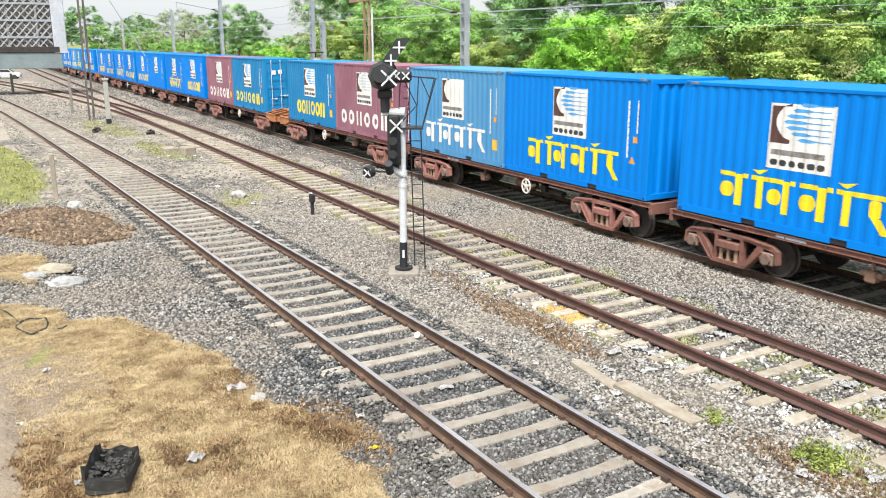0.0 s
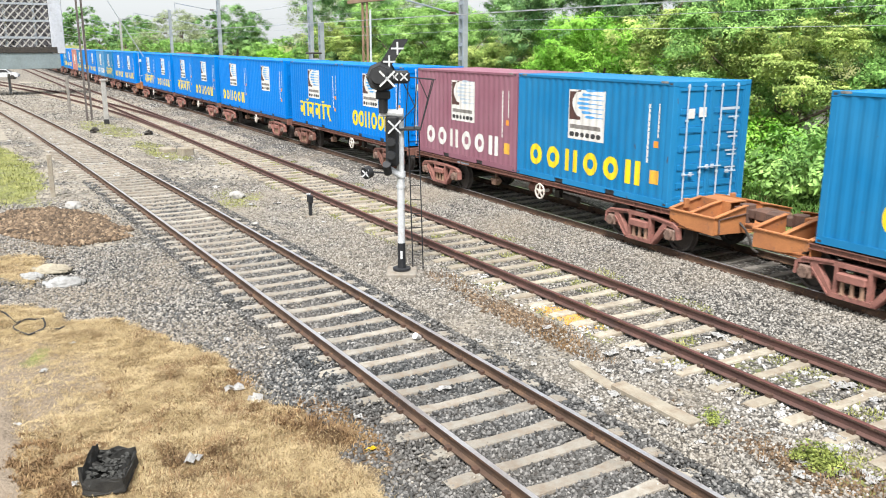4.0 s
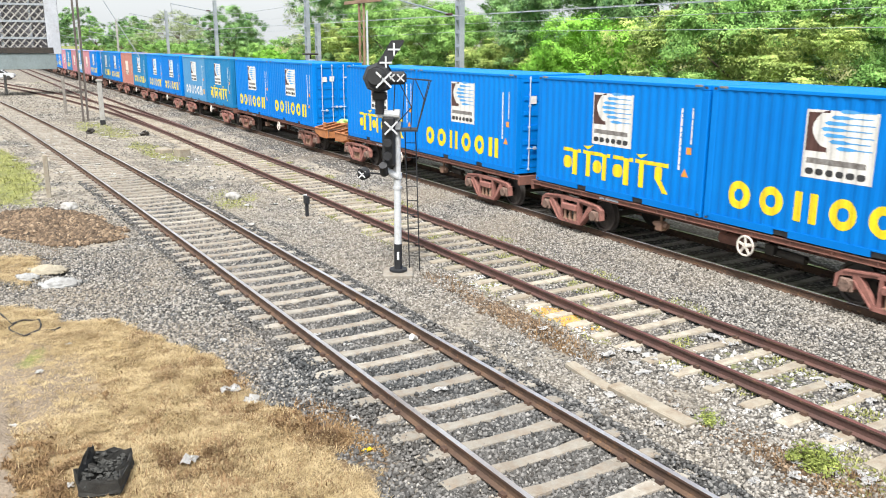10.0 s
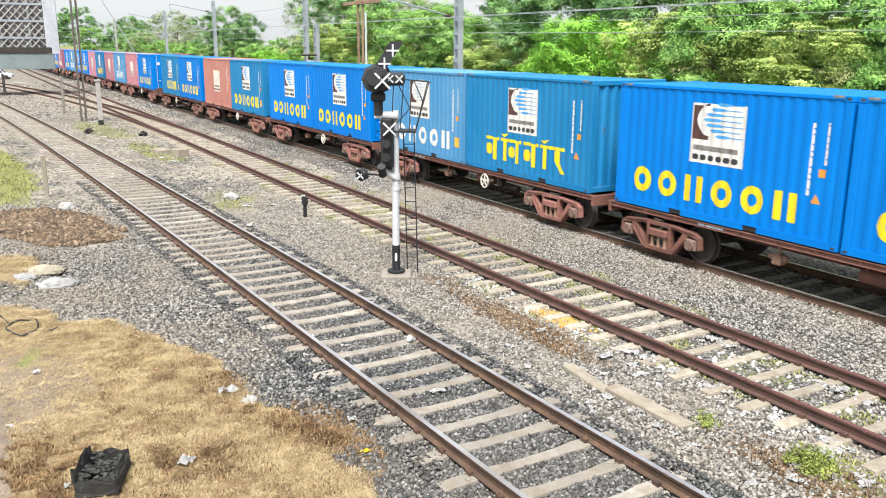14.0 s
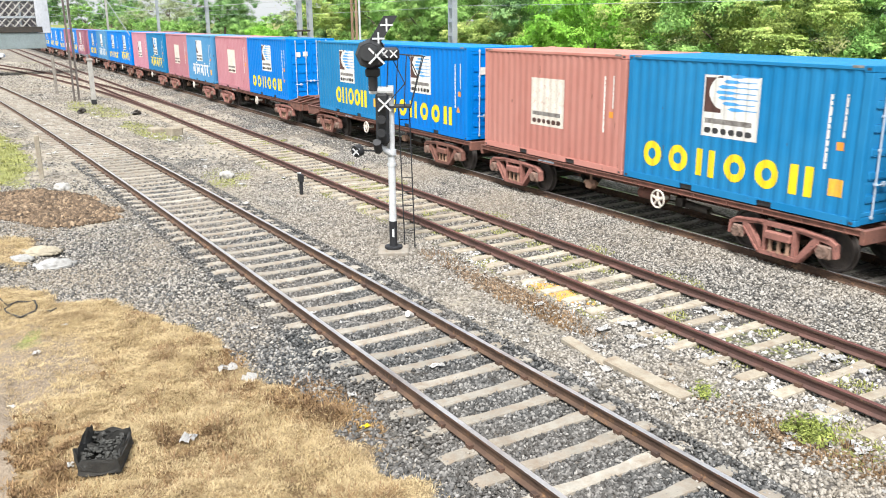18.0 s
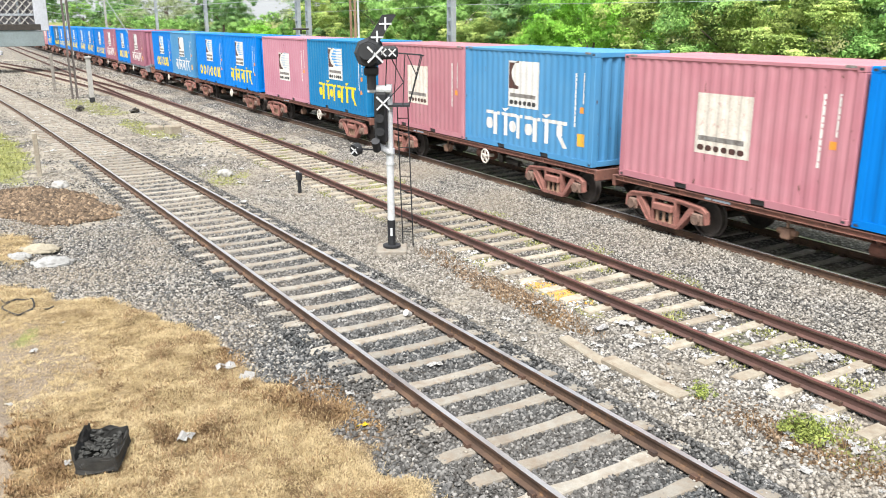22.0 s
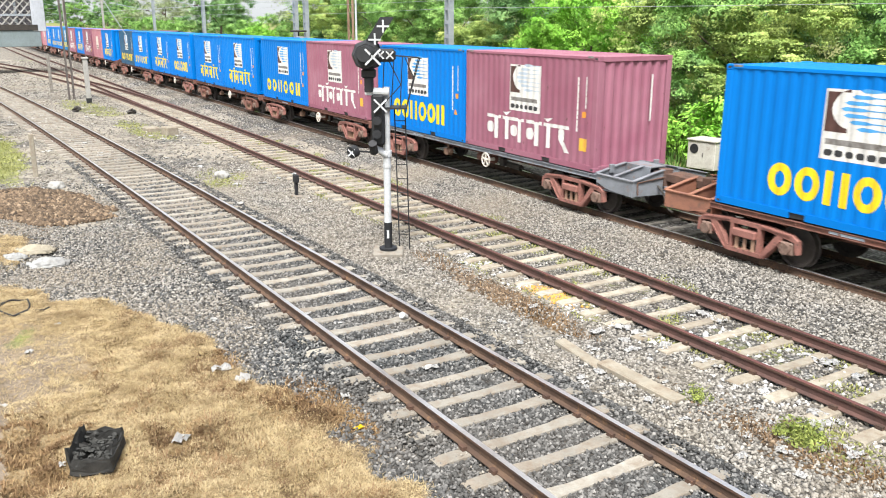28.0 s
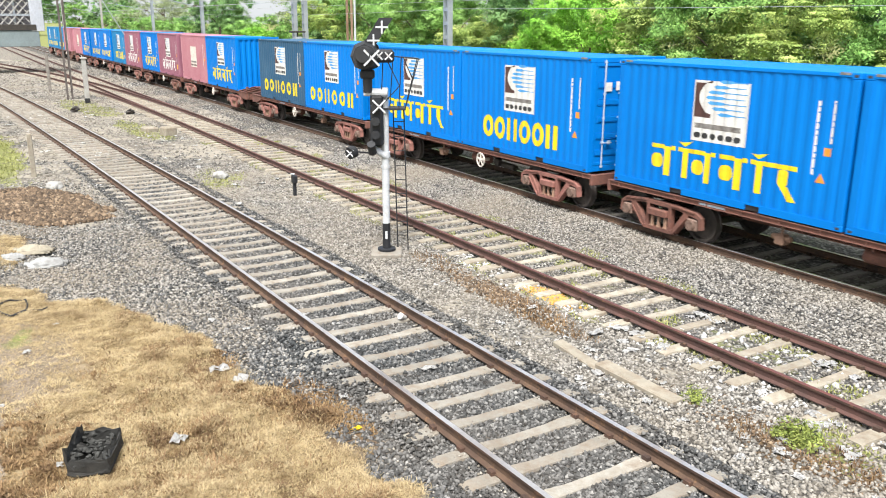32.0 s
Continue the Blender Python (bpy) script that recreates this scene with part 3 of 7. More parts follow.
def build_track(name, label, line, top, spacing, mat, top_mat, x_from, x_to, web_mat, half=HALF):
    track = tagged(new(name), label, "railway track", kind="structure")
    for off in (-half, half):
        place("rail", rail_mesh("rail", line, off, top, top_mat, web_mat), track)
    x = x_to
    rng = random.Random(len(name))
    clips_v, clips_f = [], []
    while x > x_from:
        y = line["y"](x)
        s = math.degrees(math.atan(line["y"](x + 0.5) - line["y"](x - 0.5)))
        place("sleeper", SLEEPERMESH, track, pose(x + rng.uniform(-0.03, 0.03), y + rng.uniform(-0.02, 0.02), top - RAILH - 0.006, 0, 0, s + rng.uniform(-1.3, 1.3)), mat)
        if x > -48:
            for off in (-half, half):
                for sd in (-1, 1):
                    cy = y + off + sd * 0.085
                    i = len(clips_v)
                    z0, z1 = top - RAILH - 0.012, top - RAILH + 0.045
                    clips_v += [(x + a * 0.05, cy + b * 0.03, z0 if c == 0 else z1) for c in (0, 1) for a, b in ((-1, -1), (1, -1), (1, 1), (-1, 1))]
                    clips_f += [(i, i + 3, i + 2, i + 1), (i + 4, i + 5, i + 6, i + 7)] + [(i + j, i + (j + 1) % 4, i + 4 + (j + 1) % 4, i + 4 + j) for j in range(4)]
        x -= spacing
    if clips_v:
        c = loose("rail_clips", clips_v, clips_f, RAILSIDE)
        c.parent = track
        c["kind"] = "stuff"
    return track


def xs_between(a, b, n):
    return [a + (b - a) * i / n for i in range(n + 1)]


build_track("track_near", "rusty rails on concrete sleepers in grey ballast", {"xs": xs_between(-400, 60, 230), "y": t1}, -0.15, 0.637, SLEEPER, RAILTOP, -88, 2.549, RAILWEB)
build_track("track_middle", "disused rusty rails on pale sleepers with weeds between", {"xs": xs_between(-420, 60, 24), "y": lambda x: T2}, -0.15, 0.658, SLEEPERPALE, RAILTOPRUST, -90, 3.106, RAILWEBRED, 0.81)
build_track("track_train", "oily main line rails on dark concrete sleepers", {"xs": xs_between(-420, 330, 30), "y": lambda x: T3}, 0.0, 0.65, SLEEPERDARK, RAILTOP, -100, 6, RAILWEB)
build_track("track_branch", "rusty branch rails leaving the middle track at points", {"xs": xs_between(-260, -45, 110), "y": branch}, -0.15, 0.658, SLEEPERPALE, RAILTOPRUST, -120, -62, RAILWEBRED, 0.81)

# ---- the train ----
CL, CW, CH = 6.058, 2.438, 2.83     # container length, width, height
GAP = 0.076
FLOORZ = 1.01
GROOVE = 0.0155                      # depth of the side corrugation


def groove(x):
    """depth of the side's corrugation at x"""
    p = ((x + CL / 2 - 0.14) % 0.278) / 0.278
    if p < 0.26:
        return 0.0
    if p < 0.5:
        return GROOVE * (p - 0.26) / 0.24
    if p < 0.76:
        return GROOVE
    return GROOVE * (1.0 - p) / 0.24


BREAKS = sorted({round(-CL / 2 + 0.14 + k * 0.278 + f * 0.278, 4) for k in range(-1, 22) for f in (0.0, 0.26, 0.5, 0.76)})
SIDEY = CW / 2 - 0.012


def corrugated(x0, x1, z0, z1, y, out):
    """a corrugated sheet facing out (-1 or 1 along y)"""
    bm = bmesh.new()
    xs = [x0] + [b for b in BREAKS if x0 < b < x1] + [x1]
    rows = [[bm.verts.new((x, out * (y - groove(x)), z)) for x in xs] for z in (z0, z1)]
    back = [[bm.verts.new((x, out * (y - 0.05), z)) for x in (x0, x1)] for z in (z0, z1)]
    for i in range(len(xs) - 1):
        bm.faces.new((rows[0][i], rows[0][i + 1], rows[1][i + 1], rows[1][i]))
    bm.faces.new((back[0][0], back[0][1], back[1][1], back[1][0]))
    return bm


def decal(name, bm, mat, wavy=True, lift=0.003):
    """flat paint in x, z laid onto the corrugated near side"""
    if wavy:
        for b in BREAKS:
            bmesh.ops.bisect_plane(bm, geom=bm.verts[:] + bm.edges[:] + bm.faces[:], plane_co=(b, 0, 0), plane_no=(1, 0, 0))
    for v in bm.verts:
        v.co.y = -(SIDEY - (groove(v.co.x) if wavy else 0)) - lift
    me = bpy.data.meshes.new(name)
    bmesh.ops.recalc_face_normals(bm, faces=bm.faces)
    bm.normal_update()
    for f in bm.faces:
        if f.normal.y > 0:
            f.normal_flip()
    bm.to_mesh(me)
    bm.free()
    me.materials.append(mat)
    return me


def flat(bm, pts):
    bm.faces.new([bm.verts.new((x, 0, z)) for x, z in pts])


def rounded(cx, cz, w, h, r, n=4):
    pts = []
    for sx, sz, a0 in ((1, 1, 0), (-1, 1, 90), (-1, -1, 180), (1, -1, 270)):
        for k in range(n + 1):
            a = radians(a0 + 90 * k / n)
            pts.append((cx + sx * (w / 2 - r) + r * math.cos(a), cz + sz * (h / 2 - r) + r * math.sin(a)))
    return pts


def ring(bm, cx, cz, w, h, t, n=26):
    a = [bm.verts.new((cx + w / 2 * math.cos(2 * math.pi * k / n), 0, cz + h / 2 * math.sin(2 * math.pi * k / n))) for k in range(n)]
    b = [bm.verts.new((cx + (w / 2 - t) * math.cos(2 * math.pi * k / n), 0, cz + (h / 2 - t) * math.sin(2 * math.pi * k / n))) for k in range(n)]
    for k in range(n):
        bm.faces.new((a[k], a[(k + 1) % n], b[(k + 1) % n], b[k]))


def mark_mesh(kind, x, z, w, h):
    """one plain painted mark of the wordmark: a block, or a short-topped stroke with a rounded blob"""
    bm = bmesh.new()
    if kind == "block":
        ring(bm, x, z, w, h, w * 0.29)
    elif kind == "slab":
        for s in (-1, 1):
            flat(bm, rounded(x + s * w * 0.3, z, w * 0.32, h, 0.02, 2))
    elif kind == "stroke":
        flat(bm, rounded(x + w * 0.16, z - h * 0.03, w * 0.24, h * 0.9, 0.02, 2))
        flat(bm, [(x - w * 0.5, z + h * 0.33), (x + w * 0.04, z + h * 0.33), (x + w * 0.04, z + h * 0.46), (x - w * 0.5, z + h * 0.46)])
        flat(bm, [(x + w * 0.281, z + h * 0.33), (x + w * 0.46, z + h * 0.33), (x + w * 0.46, z + h * 0.46), (x + w * 0.281, z + h * 0.46)])
        flat(bm, rounded(x - w * 0.24, z - h * 0.05, w * 0.5, h * 0.44, w * 0.2))
    elif kind == "tall":
        flat(bm, rounded(x, z, w * 0.3, h * 0.9, 0.02, 2))
        flat(bm, [(x - w * 0.45, z + h * 0.33), (x - w * 0.151, z + h * 0.33), (x - w * 0.151, z + h * 0.46), (x - w * 0.45, z + h * 0.46)])
        flat(bm, [(x + w * 0.151, z + h * 0.33), (x + w * 0.48, z + h * 0.33), (x + w * 0.48, z + h * 0.46), (x + w * 0.151, z + h * 0.46)])
        flat(bm, [(x - w * 0.45, z + h * 0.62), (x - w * 0.05, z + h * 0.5), (x + w * 0.4, z + h * 0.68), (x + w * 0.05, z + h * 0.64), (x - w * 0.1, z + h * 0.62)])
    elif kind == "hook":
        flat(bm, [(x - w * 0.5, z + h * 0.33), (x + w * 0.45, z + h * 0.33), (x + w * 0.45, z + h * 0.46), (x - w * 0.5, z + h * 0.46)])
        flat(bm, rounded(x, z + h * 0.1, w * 0.34, h * 0.44, w * 0.1))
        flat(bm, [(x - w * 0.1, z - h * 0.12), (x + w * 0.2, z - h * 0.12), (x + w * 0.5, z - h * 0.5), (x + w * 0.22, z - h * 0.5)])
    return decal("mark", bm, YELLOW)


X0 = -CL / 2
WORDS = {
    "wide": [mark_mesh(k, X0 + 0.90 + i * 0.79, 0.66, 0.56, 0.58) for i, k in enumerate(("block", "block", "slab", "block", "block", "slab"))],
    "bold": [mark_mesh(k, X0 + 1.52 + i * 0.605, 0.72, 0.54, 0.64) for i, k in enumerate(("block", "block", "slab", "block", "block", "slab"))],
    "curly": [mark_mesh(k, X0 + x, 0.71, w, 0.72) for x, k, w in ((1.55, "stroke", 0.76), (2.2, "tall", 0.5), (2.72, "stroke", 0.66), (3.5, "stroke", 0.76), (4.14, "tall", 0.5), (4.7, "hook", 0.66))],
}


def emblem_meshes():
    cx, w, z0, z1 = 0.0, 1.46, 1.24, 2.5
    x0, x1 = cx - w / 2, cx + w / 2
    panel = bmesh.new()
    flat(panel, [(x0, z0), (x1, z0), (x1, z1), (x0, z1)])
    corner = bmesh.new()
    zc = z0 + 0.92
    # brown field, cut by the round white bow
    arc = [(x0 + 0.16 + 0.42 * (1 - math.cos(radians(a))) * 0.95, zc + 0.35 * math.sin(radians(a)) * 1.0) for a in range(-80, 81, 16)]
    lo, hi = z0 + 0.5, z1 - 0.05
    flat(corner, [(x0 + 0.05, lo), (arc[0][0], lo)] + arc + [(arc[-1][0], hi), (x0 + 0.05, hi)])
    stripes = bmesh.new()
    for k in range(7):
        zz = zc - 0.33 + k * 0.11
        start = x0 + 0.34 + 0.34 * (abs(k - 3) / 3) ** 1.6
        end, mid_ = x1 - 0.07 - 0.05 * (k % 2), start + 0.40 - 0.04 * abs(k - 3)
        flat(stripes, [(start, zz + 0.002), (start + 0.07, zz - 0.034), (mid_, zz - 0.030), (mid_ + 0.12, zz - 0.009), (end, zz - 0.009), (end, zz + 0.009), (mid_ + 0.12, zz + 0.012), (mid_, zz + 0.034), (start + 0.07, zz + 0.038)])
    line = bmesh.new()
    xa = x0 + 0.1
    flat(line, [(xa, z0 + 0.27), (xa + 1.2, z0 + 0.27), (xa + 1.2, z0 + 0.375), (xa, z0 + 0.375)])
    letters = []
    for k in range(6):
        bm = bmesh.new()
        flat(bm, rounded(x0 + 0.175 + k * 0.212, z0 + 0.125, 0.165, 0.12, 0.05, 2))
        letters.append(decal("caption_bar", bm, INK, True, 0.0055))
    return (decal("emblem_panel", panel, WHITE, True, 0.003), decal("emblem_field", corner, BROWN, True, 0.0055), decal("emblem_stripes", stripes, SKYBLUE, True, 0.0055),
            decal("caption_line", line, INK, True, 0.0055), letters)


EMBLEM = emblem_meshes()


def code_meshes():
    strips = []
    for x, z0, z1, w in ((CL / 2 - 0.78, 0.95, 2.3, 0.06), (CL / 2 - 0.46, 1.55, 2.32, 0.05)):
        bm = bmesh.new()
        pts = [(x, z0), (x + w, z0)]
        z, k = z0, 0
        while z < z1 - 0.1:
            z += (0.1, 0.16, 0.07)[k % 3]
            pts += [(x + w, z), (x + w * 0.3, z + 0.004), (x + w * 0.3, z + 0.026), (x + w, z + 0.03)]
            z += 0.03
            k += 1
        flat(bm, pts + [(x + w, z1), (x, z1)])
        strips.append(decal("code_strip", bm, WHITE))
    bm = bmesh.new()
    flat(bm, [(CL / 2 - 0.55, 1.32), (CL / 2 - 0.41, 1.32), (CL / 2 - 0.41, 1.47), (CL / 2 - 0.55, 1.47)])
    sq = decal("sticker", bm, ORANGE)
    bm = bmesh.new()
    flat(bm, [(CL / 2 - 0.66, 0.82), (CL / 2 - 0.46, 0.82), (CL / 2 - 0.56, 1.0)])
    tri = decal("warning_triangle", bm, ORANGE)
    return strips, sq, tri


CODES, SQUARE, TRIANGLE = code_meshes()
bm = bmesh.new()
flat(bm, [(CL / 2 - 0.62, 0.48), (CL / 2 - 0.33, 0.48), (CL / 2 - 0.33, 0.8), (CL / 2 - 0.62, 0.8)])
PATCH = decal("yellow_patch", bm, PATCHORANGE)


def box_mesh(name, mat, *boxes, bevel=0.0):
    bm = bmesh.new()
    for b in boxes:
        box(bm, *b, bevel=bevel)
    return mesh_of(name, bm, mat)


hl, hw = CL / 2, CW / 2
M_SIDE = mesh_of("side_panel", corrugated(-hl + 0.1, hl - 0.1, 0.15, CH - 0.08, SIDEY, -1), BLUE)
M_SIDEFAR = mesh_of("side_panel", corrugated(-hl + 0.1, hl - 0.1, 0.15, CH - 0.08, SIDEY, 1), BLUE)


def roof_mesh():
    bm = bmesh.new()
    xs = [-hl + 0.05] + [b for b in BREAKS if -hl + 0.05 < b < hl - 0.05] + [hl - 0.05]
    top = [[bm.verts.new((x, y, CH - 0.016 - groove(x) * 0.6)) for x in xs] for y in (-hw + 0.05, hw - 0.05)]
    low = [[bm.verts.new((x, y, CH - 0.09)) for x in (xs[0], xs[-1])] for y in (-hw + 0.05, hw - 0.05)]
    for i in range(len(xs) - 1):
        bm.faces.new((top[0][i], top[0][i + 1], top[1][i + 1], top[1][i]))
    bm.faces.new((low[0][0], low[0][1], low[1][1], low[1][0]))
    bm.faces.new([low[0][0], low[0][1]] + top[0][::-1])
    bm.faces.new([low[1][1], low[1][0]] + top[1])
    bm.faces.new((low[0][0], top[0][0], top[1][0], low[1][0]))
    bm.faces.new((low[0][1], low[1][1], top[1][-1], top[0][-1]))
    return mesh_of("roof", bm, BLUE)


M_ROOF = roof_mesh()
M_TOPRAIL = box_mesh("top_side_rail", BLUE, (-hl + 0.1, hl - 0.1, -hw, -hw + 0.06, CH - 0.085, CH - 0.012), bevel=0.008)


def bottom_rail():
    bm = bmesh.new()
    pts = [(-hl + 0.1, 0.155), (-hl + 0.1, 0.012)]
    for x in (-1.04, 1.04):
        pts += [(x - 0.18, 0.012), (x - 0.18, 0.125), (x + 0.18, 0.125), (x + 0.18, 0.012)]
    prism(bm, pts + [(hl - 0.1, 0.012), (hl - 0.1, 0.155)], -hw, -hw + 0.05)
    return mesh_of("bottom_side_rail", bm, BLUE)


M_BOTRAIL = bottom_rail()
# ink-black block in the rail's notch, its colour standing for the pocket's inner shade
M_POCKET = box_mesh("fork_pocket", INK, (-0.18, 0.18, -hw + 0.03, -hw + 0.3, 0.02, 0.124))
M_POST = box_mesh("corner_post", BLUE, (-0.08, 0.08, -0.08, 0.08, 0.115, CH - 0.115), bevel=0.012)
M_CAST = box_mesh("corner_casting", BLUE, (-0.089, 0.089, -0.081, 0.081, -0.059, 0.059), bevel=0.012)
# ink-black plate on the casting, the open slot's shade given as colour
M_CASTHOLE = box_mesh("casting_slot", INK, (-0.04, 0.04, -0.084, -0.079, -0.022, 0.022))
M_SILL = box_mesh("end_sill", BLUE, (hl - 0.09, hl - 0.01, -hw + 0.16, hw - 0.16, 0.012, 0.15), bevel=0.006)
M_HEADER = box_mesh("end_header", BLUE, (hl - 0.09, hl - 0.01, -hw + 0.16, hw - 0.16, CH - 0.13, CH - 0.012), bevel=0.006)
M_FLOOR = box_mesh("container_floor", GREASE, (-hl + 0.08, hl - 0.08, -hw + 0.06, hw - 0.06, 0.03, 0.14))


def end_wall_mesh():
    bm = bmesh.new()
    y = -hw + 0.14
    pts = [(y, hl - 0.03)]
    while y < hw - 0.2:
        for dy, d in ((0.09, 0.0), (0.06, 0.045), (0.09, 0.045), (0.06, 0.0)):
            y = min(y + dy, hw - 0.14)
            pts.append((y, hl - 0.03 - d))
    lo = [bm.verts.new((x, yy, 0.15)) for yy, x in pts]
    hi = [bm.verts.new((x, yy, CH - 0.12)) for yy, x in pts]
    for i in range(len(pts) - 1):
        bm.faces.new((lo[i], lo[i + 1], hi[i + 1], hi[i]))
    box(bm, hl - 0.12, hl - 0.1, -hw + 0.1, hw - 0.1, 0.15, CH - 0.12)
    return mesh_of("end_wall", bm, BLUE)


M_END = end_wall_mesh()


def door_mesh():
    """one leaf with pressed horizontal ribs, hinge side at y = 0"""
    bm = bmesh.new()
    w = hw - 0.17
    box(bm, hl - 0.07, hl - 0.035, 0.0, w, 0.16, CH - 0.135)
    for a, b in ((0.16, 0.24), (CH - 0.22, CH - 0.135)):
        box(bm, hl - 0.036, hl - 0.012, 0.0, w, a, b, 0.006)
    for a, b in ((0.0, 0.07), (w - 0.06, w)):
        box(bm, hl - 0.036, hl - 0.012, a, b, 0.24, CH - 0.22, 0.006)
    for k in range(5):
        z = 0.48 + k * 0.42
        box(bm, hl - 0.036, hl - 0.014, 0.09, w - 0.09, z - 0.075, z + 0.075, 0.02)
    return mesh_of("door_leaf", bm, BLUE)


M_DOOR = door_mesh()


def lock_rod():
    bm = bmesh.new()
    rod(bm, (hl + 0.012, 0, 0.1), (hl + 0.012, 0, CH - 0.06), 0.019, 8)
    for z in (0.13, 0.75, 1.35, 1.95, CH - 0.12):
        box(bm, hl - 0.02, hl + 0.03, -0.03, 0.03, z - 0.022, z + 0.022, 0.004)
    return mesh_of("lock_rod", bm, STEELWHITE)


def lock_handle():
    bm = bmesh.new()
    rod(bm, (hl + 0.04, -0.03, 0.98), (hl + 0.045, 0.34, 0.98), 0.014, 6)
    box(bm, hl + 0.015, hl + 0.05, 0.2, 0.29, 0.94, 1.03, 0.006)
    return mesh_of("lock_handle", bm, STEELWHITE)


M_ROD, M_HANDLE = lock_rod(), lock_handle()
M_DOORCODE = [box_mesh("text_bar", STEELWHITE, (hl - 0.013, hl - 0.009, 0.36, 0.36 + w, z, z + h * 0.7)) for w, z, h in ((0.62, 2.16, 0.09), (0.34, 1.98, 0.05), (0.36, 1.62, 0.05), (0.3, 1.52, 0.05), (0.36, 1.20, 0.05), (0.3, 1.1, 0.05), (0.34, 0.8, 0.05))]
M_DOORPLATE = box_mesh("data_plate", WHITE, (hl - 0.013, hl - 0.007, 0.3, 0.52, 2.0, 2.22))
M_ENDSTRIP = box_mesh("code_strip", WHITE, (hl - 0.027, hl - 0.022, 0.56, 0.61, 1.2, 2.36))
M_HAZARD = box_mesh("hazard_marking", CASTING, (-0.11, 0.11, -hw - 0.004, -hw + 0.01, CH - 0.05, CH - 0.004))

PAINTS = {"B": (BLUE, "bright blue"), "M": (STEEL, "faded mid-blue"), "L": (LIGHT, "sun-bleached light blue"), "D": (DARK, "dark slate-blue"), "R": (MAROON, "maroon"),
          "Q": (PLUM, "dull plum"), "P": (PINK, "faded pink"), "S": (SALMON, "salmon-pink"), "K": (LILAC, "lilac-pink")}
WORDLABEL = {"wide": "wide-spaced yellow wordmark shapes", "bold": "bold yellow wordmark shapes", "curly": "yellow curved wordmark shapes", "": "only its white emblem panel"}


def container(code, word, white, doors, faded=False, missing=0):
    mat, tone = PAINTS[code]
    lab = f"{tone} corrugated container with " + (WORDLABEL[word].replace("yellow", "white") if white else WORDLABEL[word]) + ", on wagon"
    c = empty("shipping_container", Matrix.Identity(4), lab, "container", "containers on the train")
    near = Matrix.Identity(4)
    place("side_panel", M_SIDE, c, mat=mat)
    place("side_panel", M_SIDEFAR, c, mat=mat)
    place("roof", M_ROOF, c, mat=mat)
    place("container_floor", M_FLOOR, c)
    flip = pose(0, 0, 0, 0, 0, 180)
    for m in (near, flip):
        place("top_side_rail", M_TOPRAIL, c, m, mat)
        r = place("bottom_side_rail", M_BOTRAIL, c, m, mat)
        for x in (-1.04, 1.04):
            place("fork_pocket", M_POCKET, r, pose(x, 0, 0))
        place("end_sill", M_SILL, c, m, mat)
        place("end_header", M_HEADER, c, m, mat)
    for x in (-1, 1):
        for y in (-1, 1):
            place("corner_post", M_POST, c, pose(x * (hl - 0.083), y * (hw - 0.083), 0), mat)
            for z in (0.06, CH - 0.06):
                k = place("corner_casting", M_CAST, c, pose(x * (hl - 0.089), y * (hw - 0.081), z), mat)
                if y < 0:
                    place("casting_slot", M_CASTHOLE, k)
    place("end_wall", M_END, c, flip if doors else near, mat)
    if doors:
        for s in (-1, 1):
            leaf = place("door_leaf", M_DOOR, c, (pose(0, -hw + 0.165, 0) if s < 0 else pose(0, hw - 0.165, 0) @ Matrix.Diagonal((1, -1, 1, 1))), mat)
            for y in (0.28, 0.78):
                place("lock_rod", M_ROD, leaf, pose(0, y, 0))
                place("lock_handle", M_HANDLE, leaf, pose(0, y - 0.06, -0.25 if y < 0.5 else -0.1))
            if s < 0:
                place("data_plate", M_DOORPLATE, leaf)
                place("data_plate", M_DOORPLATE, leaf, pose(0, 0.36, 0.02))
            else:
                for me in M_DOORCODE:
                    place("text_bar", me, leaf, pose(0, -0.2, 0))
    else:
        place("code_strip", M_ENDSTRIP, c)
    wm = WHITE if white else YELLOW
    for i, me in enumerate(WORDS.get(word, ())):
        if i >= missing:
            place("wordmark_shape", me, c, mat=wm)
    panel = place("emblem_panel", EMBLEM[0], c, pose(0, 0, -0.38) if code in "PSK" else None, CREAM if faded else WHITE, label="faded cream emblem panel" if faded else "white emblem panel")
    if not faded:
        place("emblem_field", EMBLEM[1], panel, mat=BROWN)
        if not white or word != "curly" or code in "RQ":
            place("emblem_stripes", EMBLEM[2], panel, mat=SKYBLUE if code in "BMD" else STEELWHITE)
    place("caption_line", EMBLEM[3], panel, mat=CASTING)
    for me in EMBLEM[4]:
        place("caption_bar", me, panel, mat=INK if not faded else BROWN)
    for me in CODES:
        place("code_strip", me, c)
    place("sticker", SQUARE, c)
    if code in "BD" or (code == "M" and word == "curly"):
        place("warning_triangle", TRIANGLE, c, label="orange warning triangle")
    elif code in "LMRQ":
        place("yellow_patch", PATCH, c, label="orange-yellow patch")
    for x in (-hl + 0.3, hl - 0.3):
        place("hazard_marking", M_HAZARD, c, pose(x, 0, 0))
    return c


# ---- flat wagon ----
WHEELR = 0.42
WHEELS = []


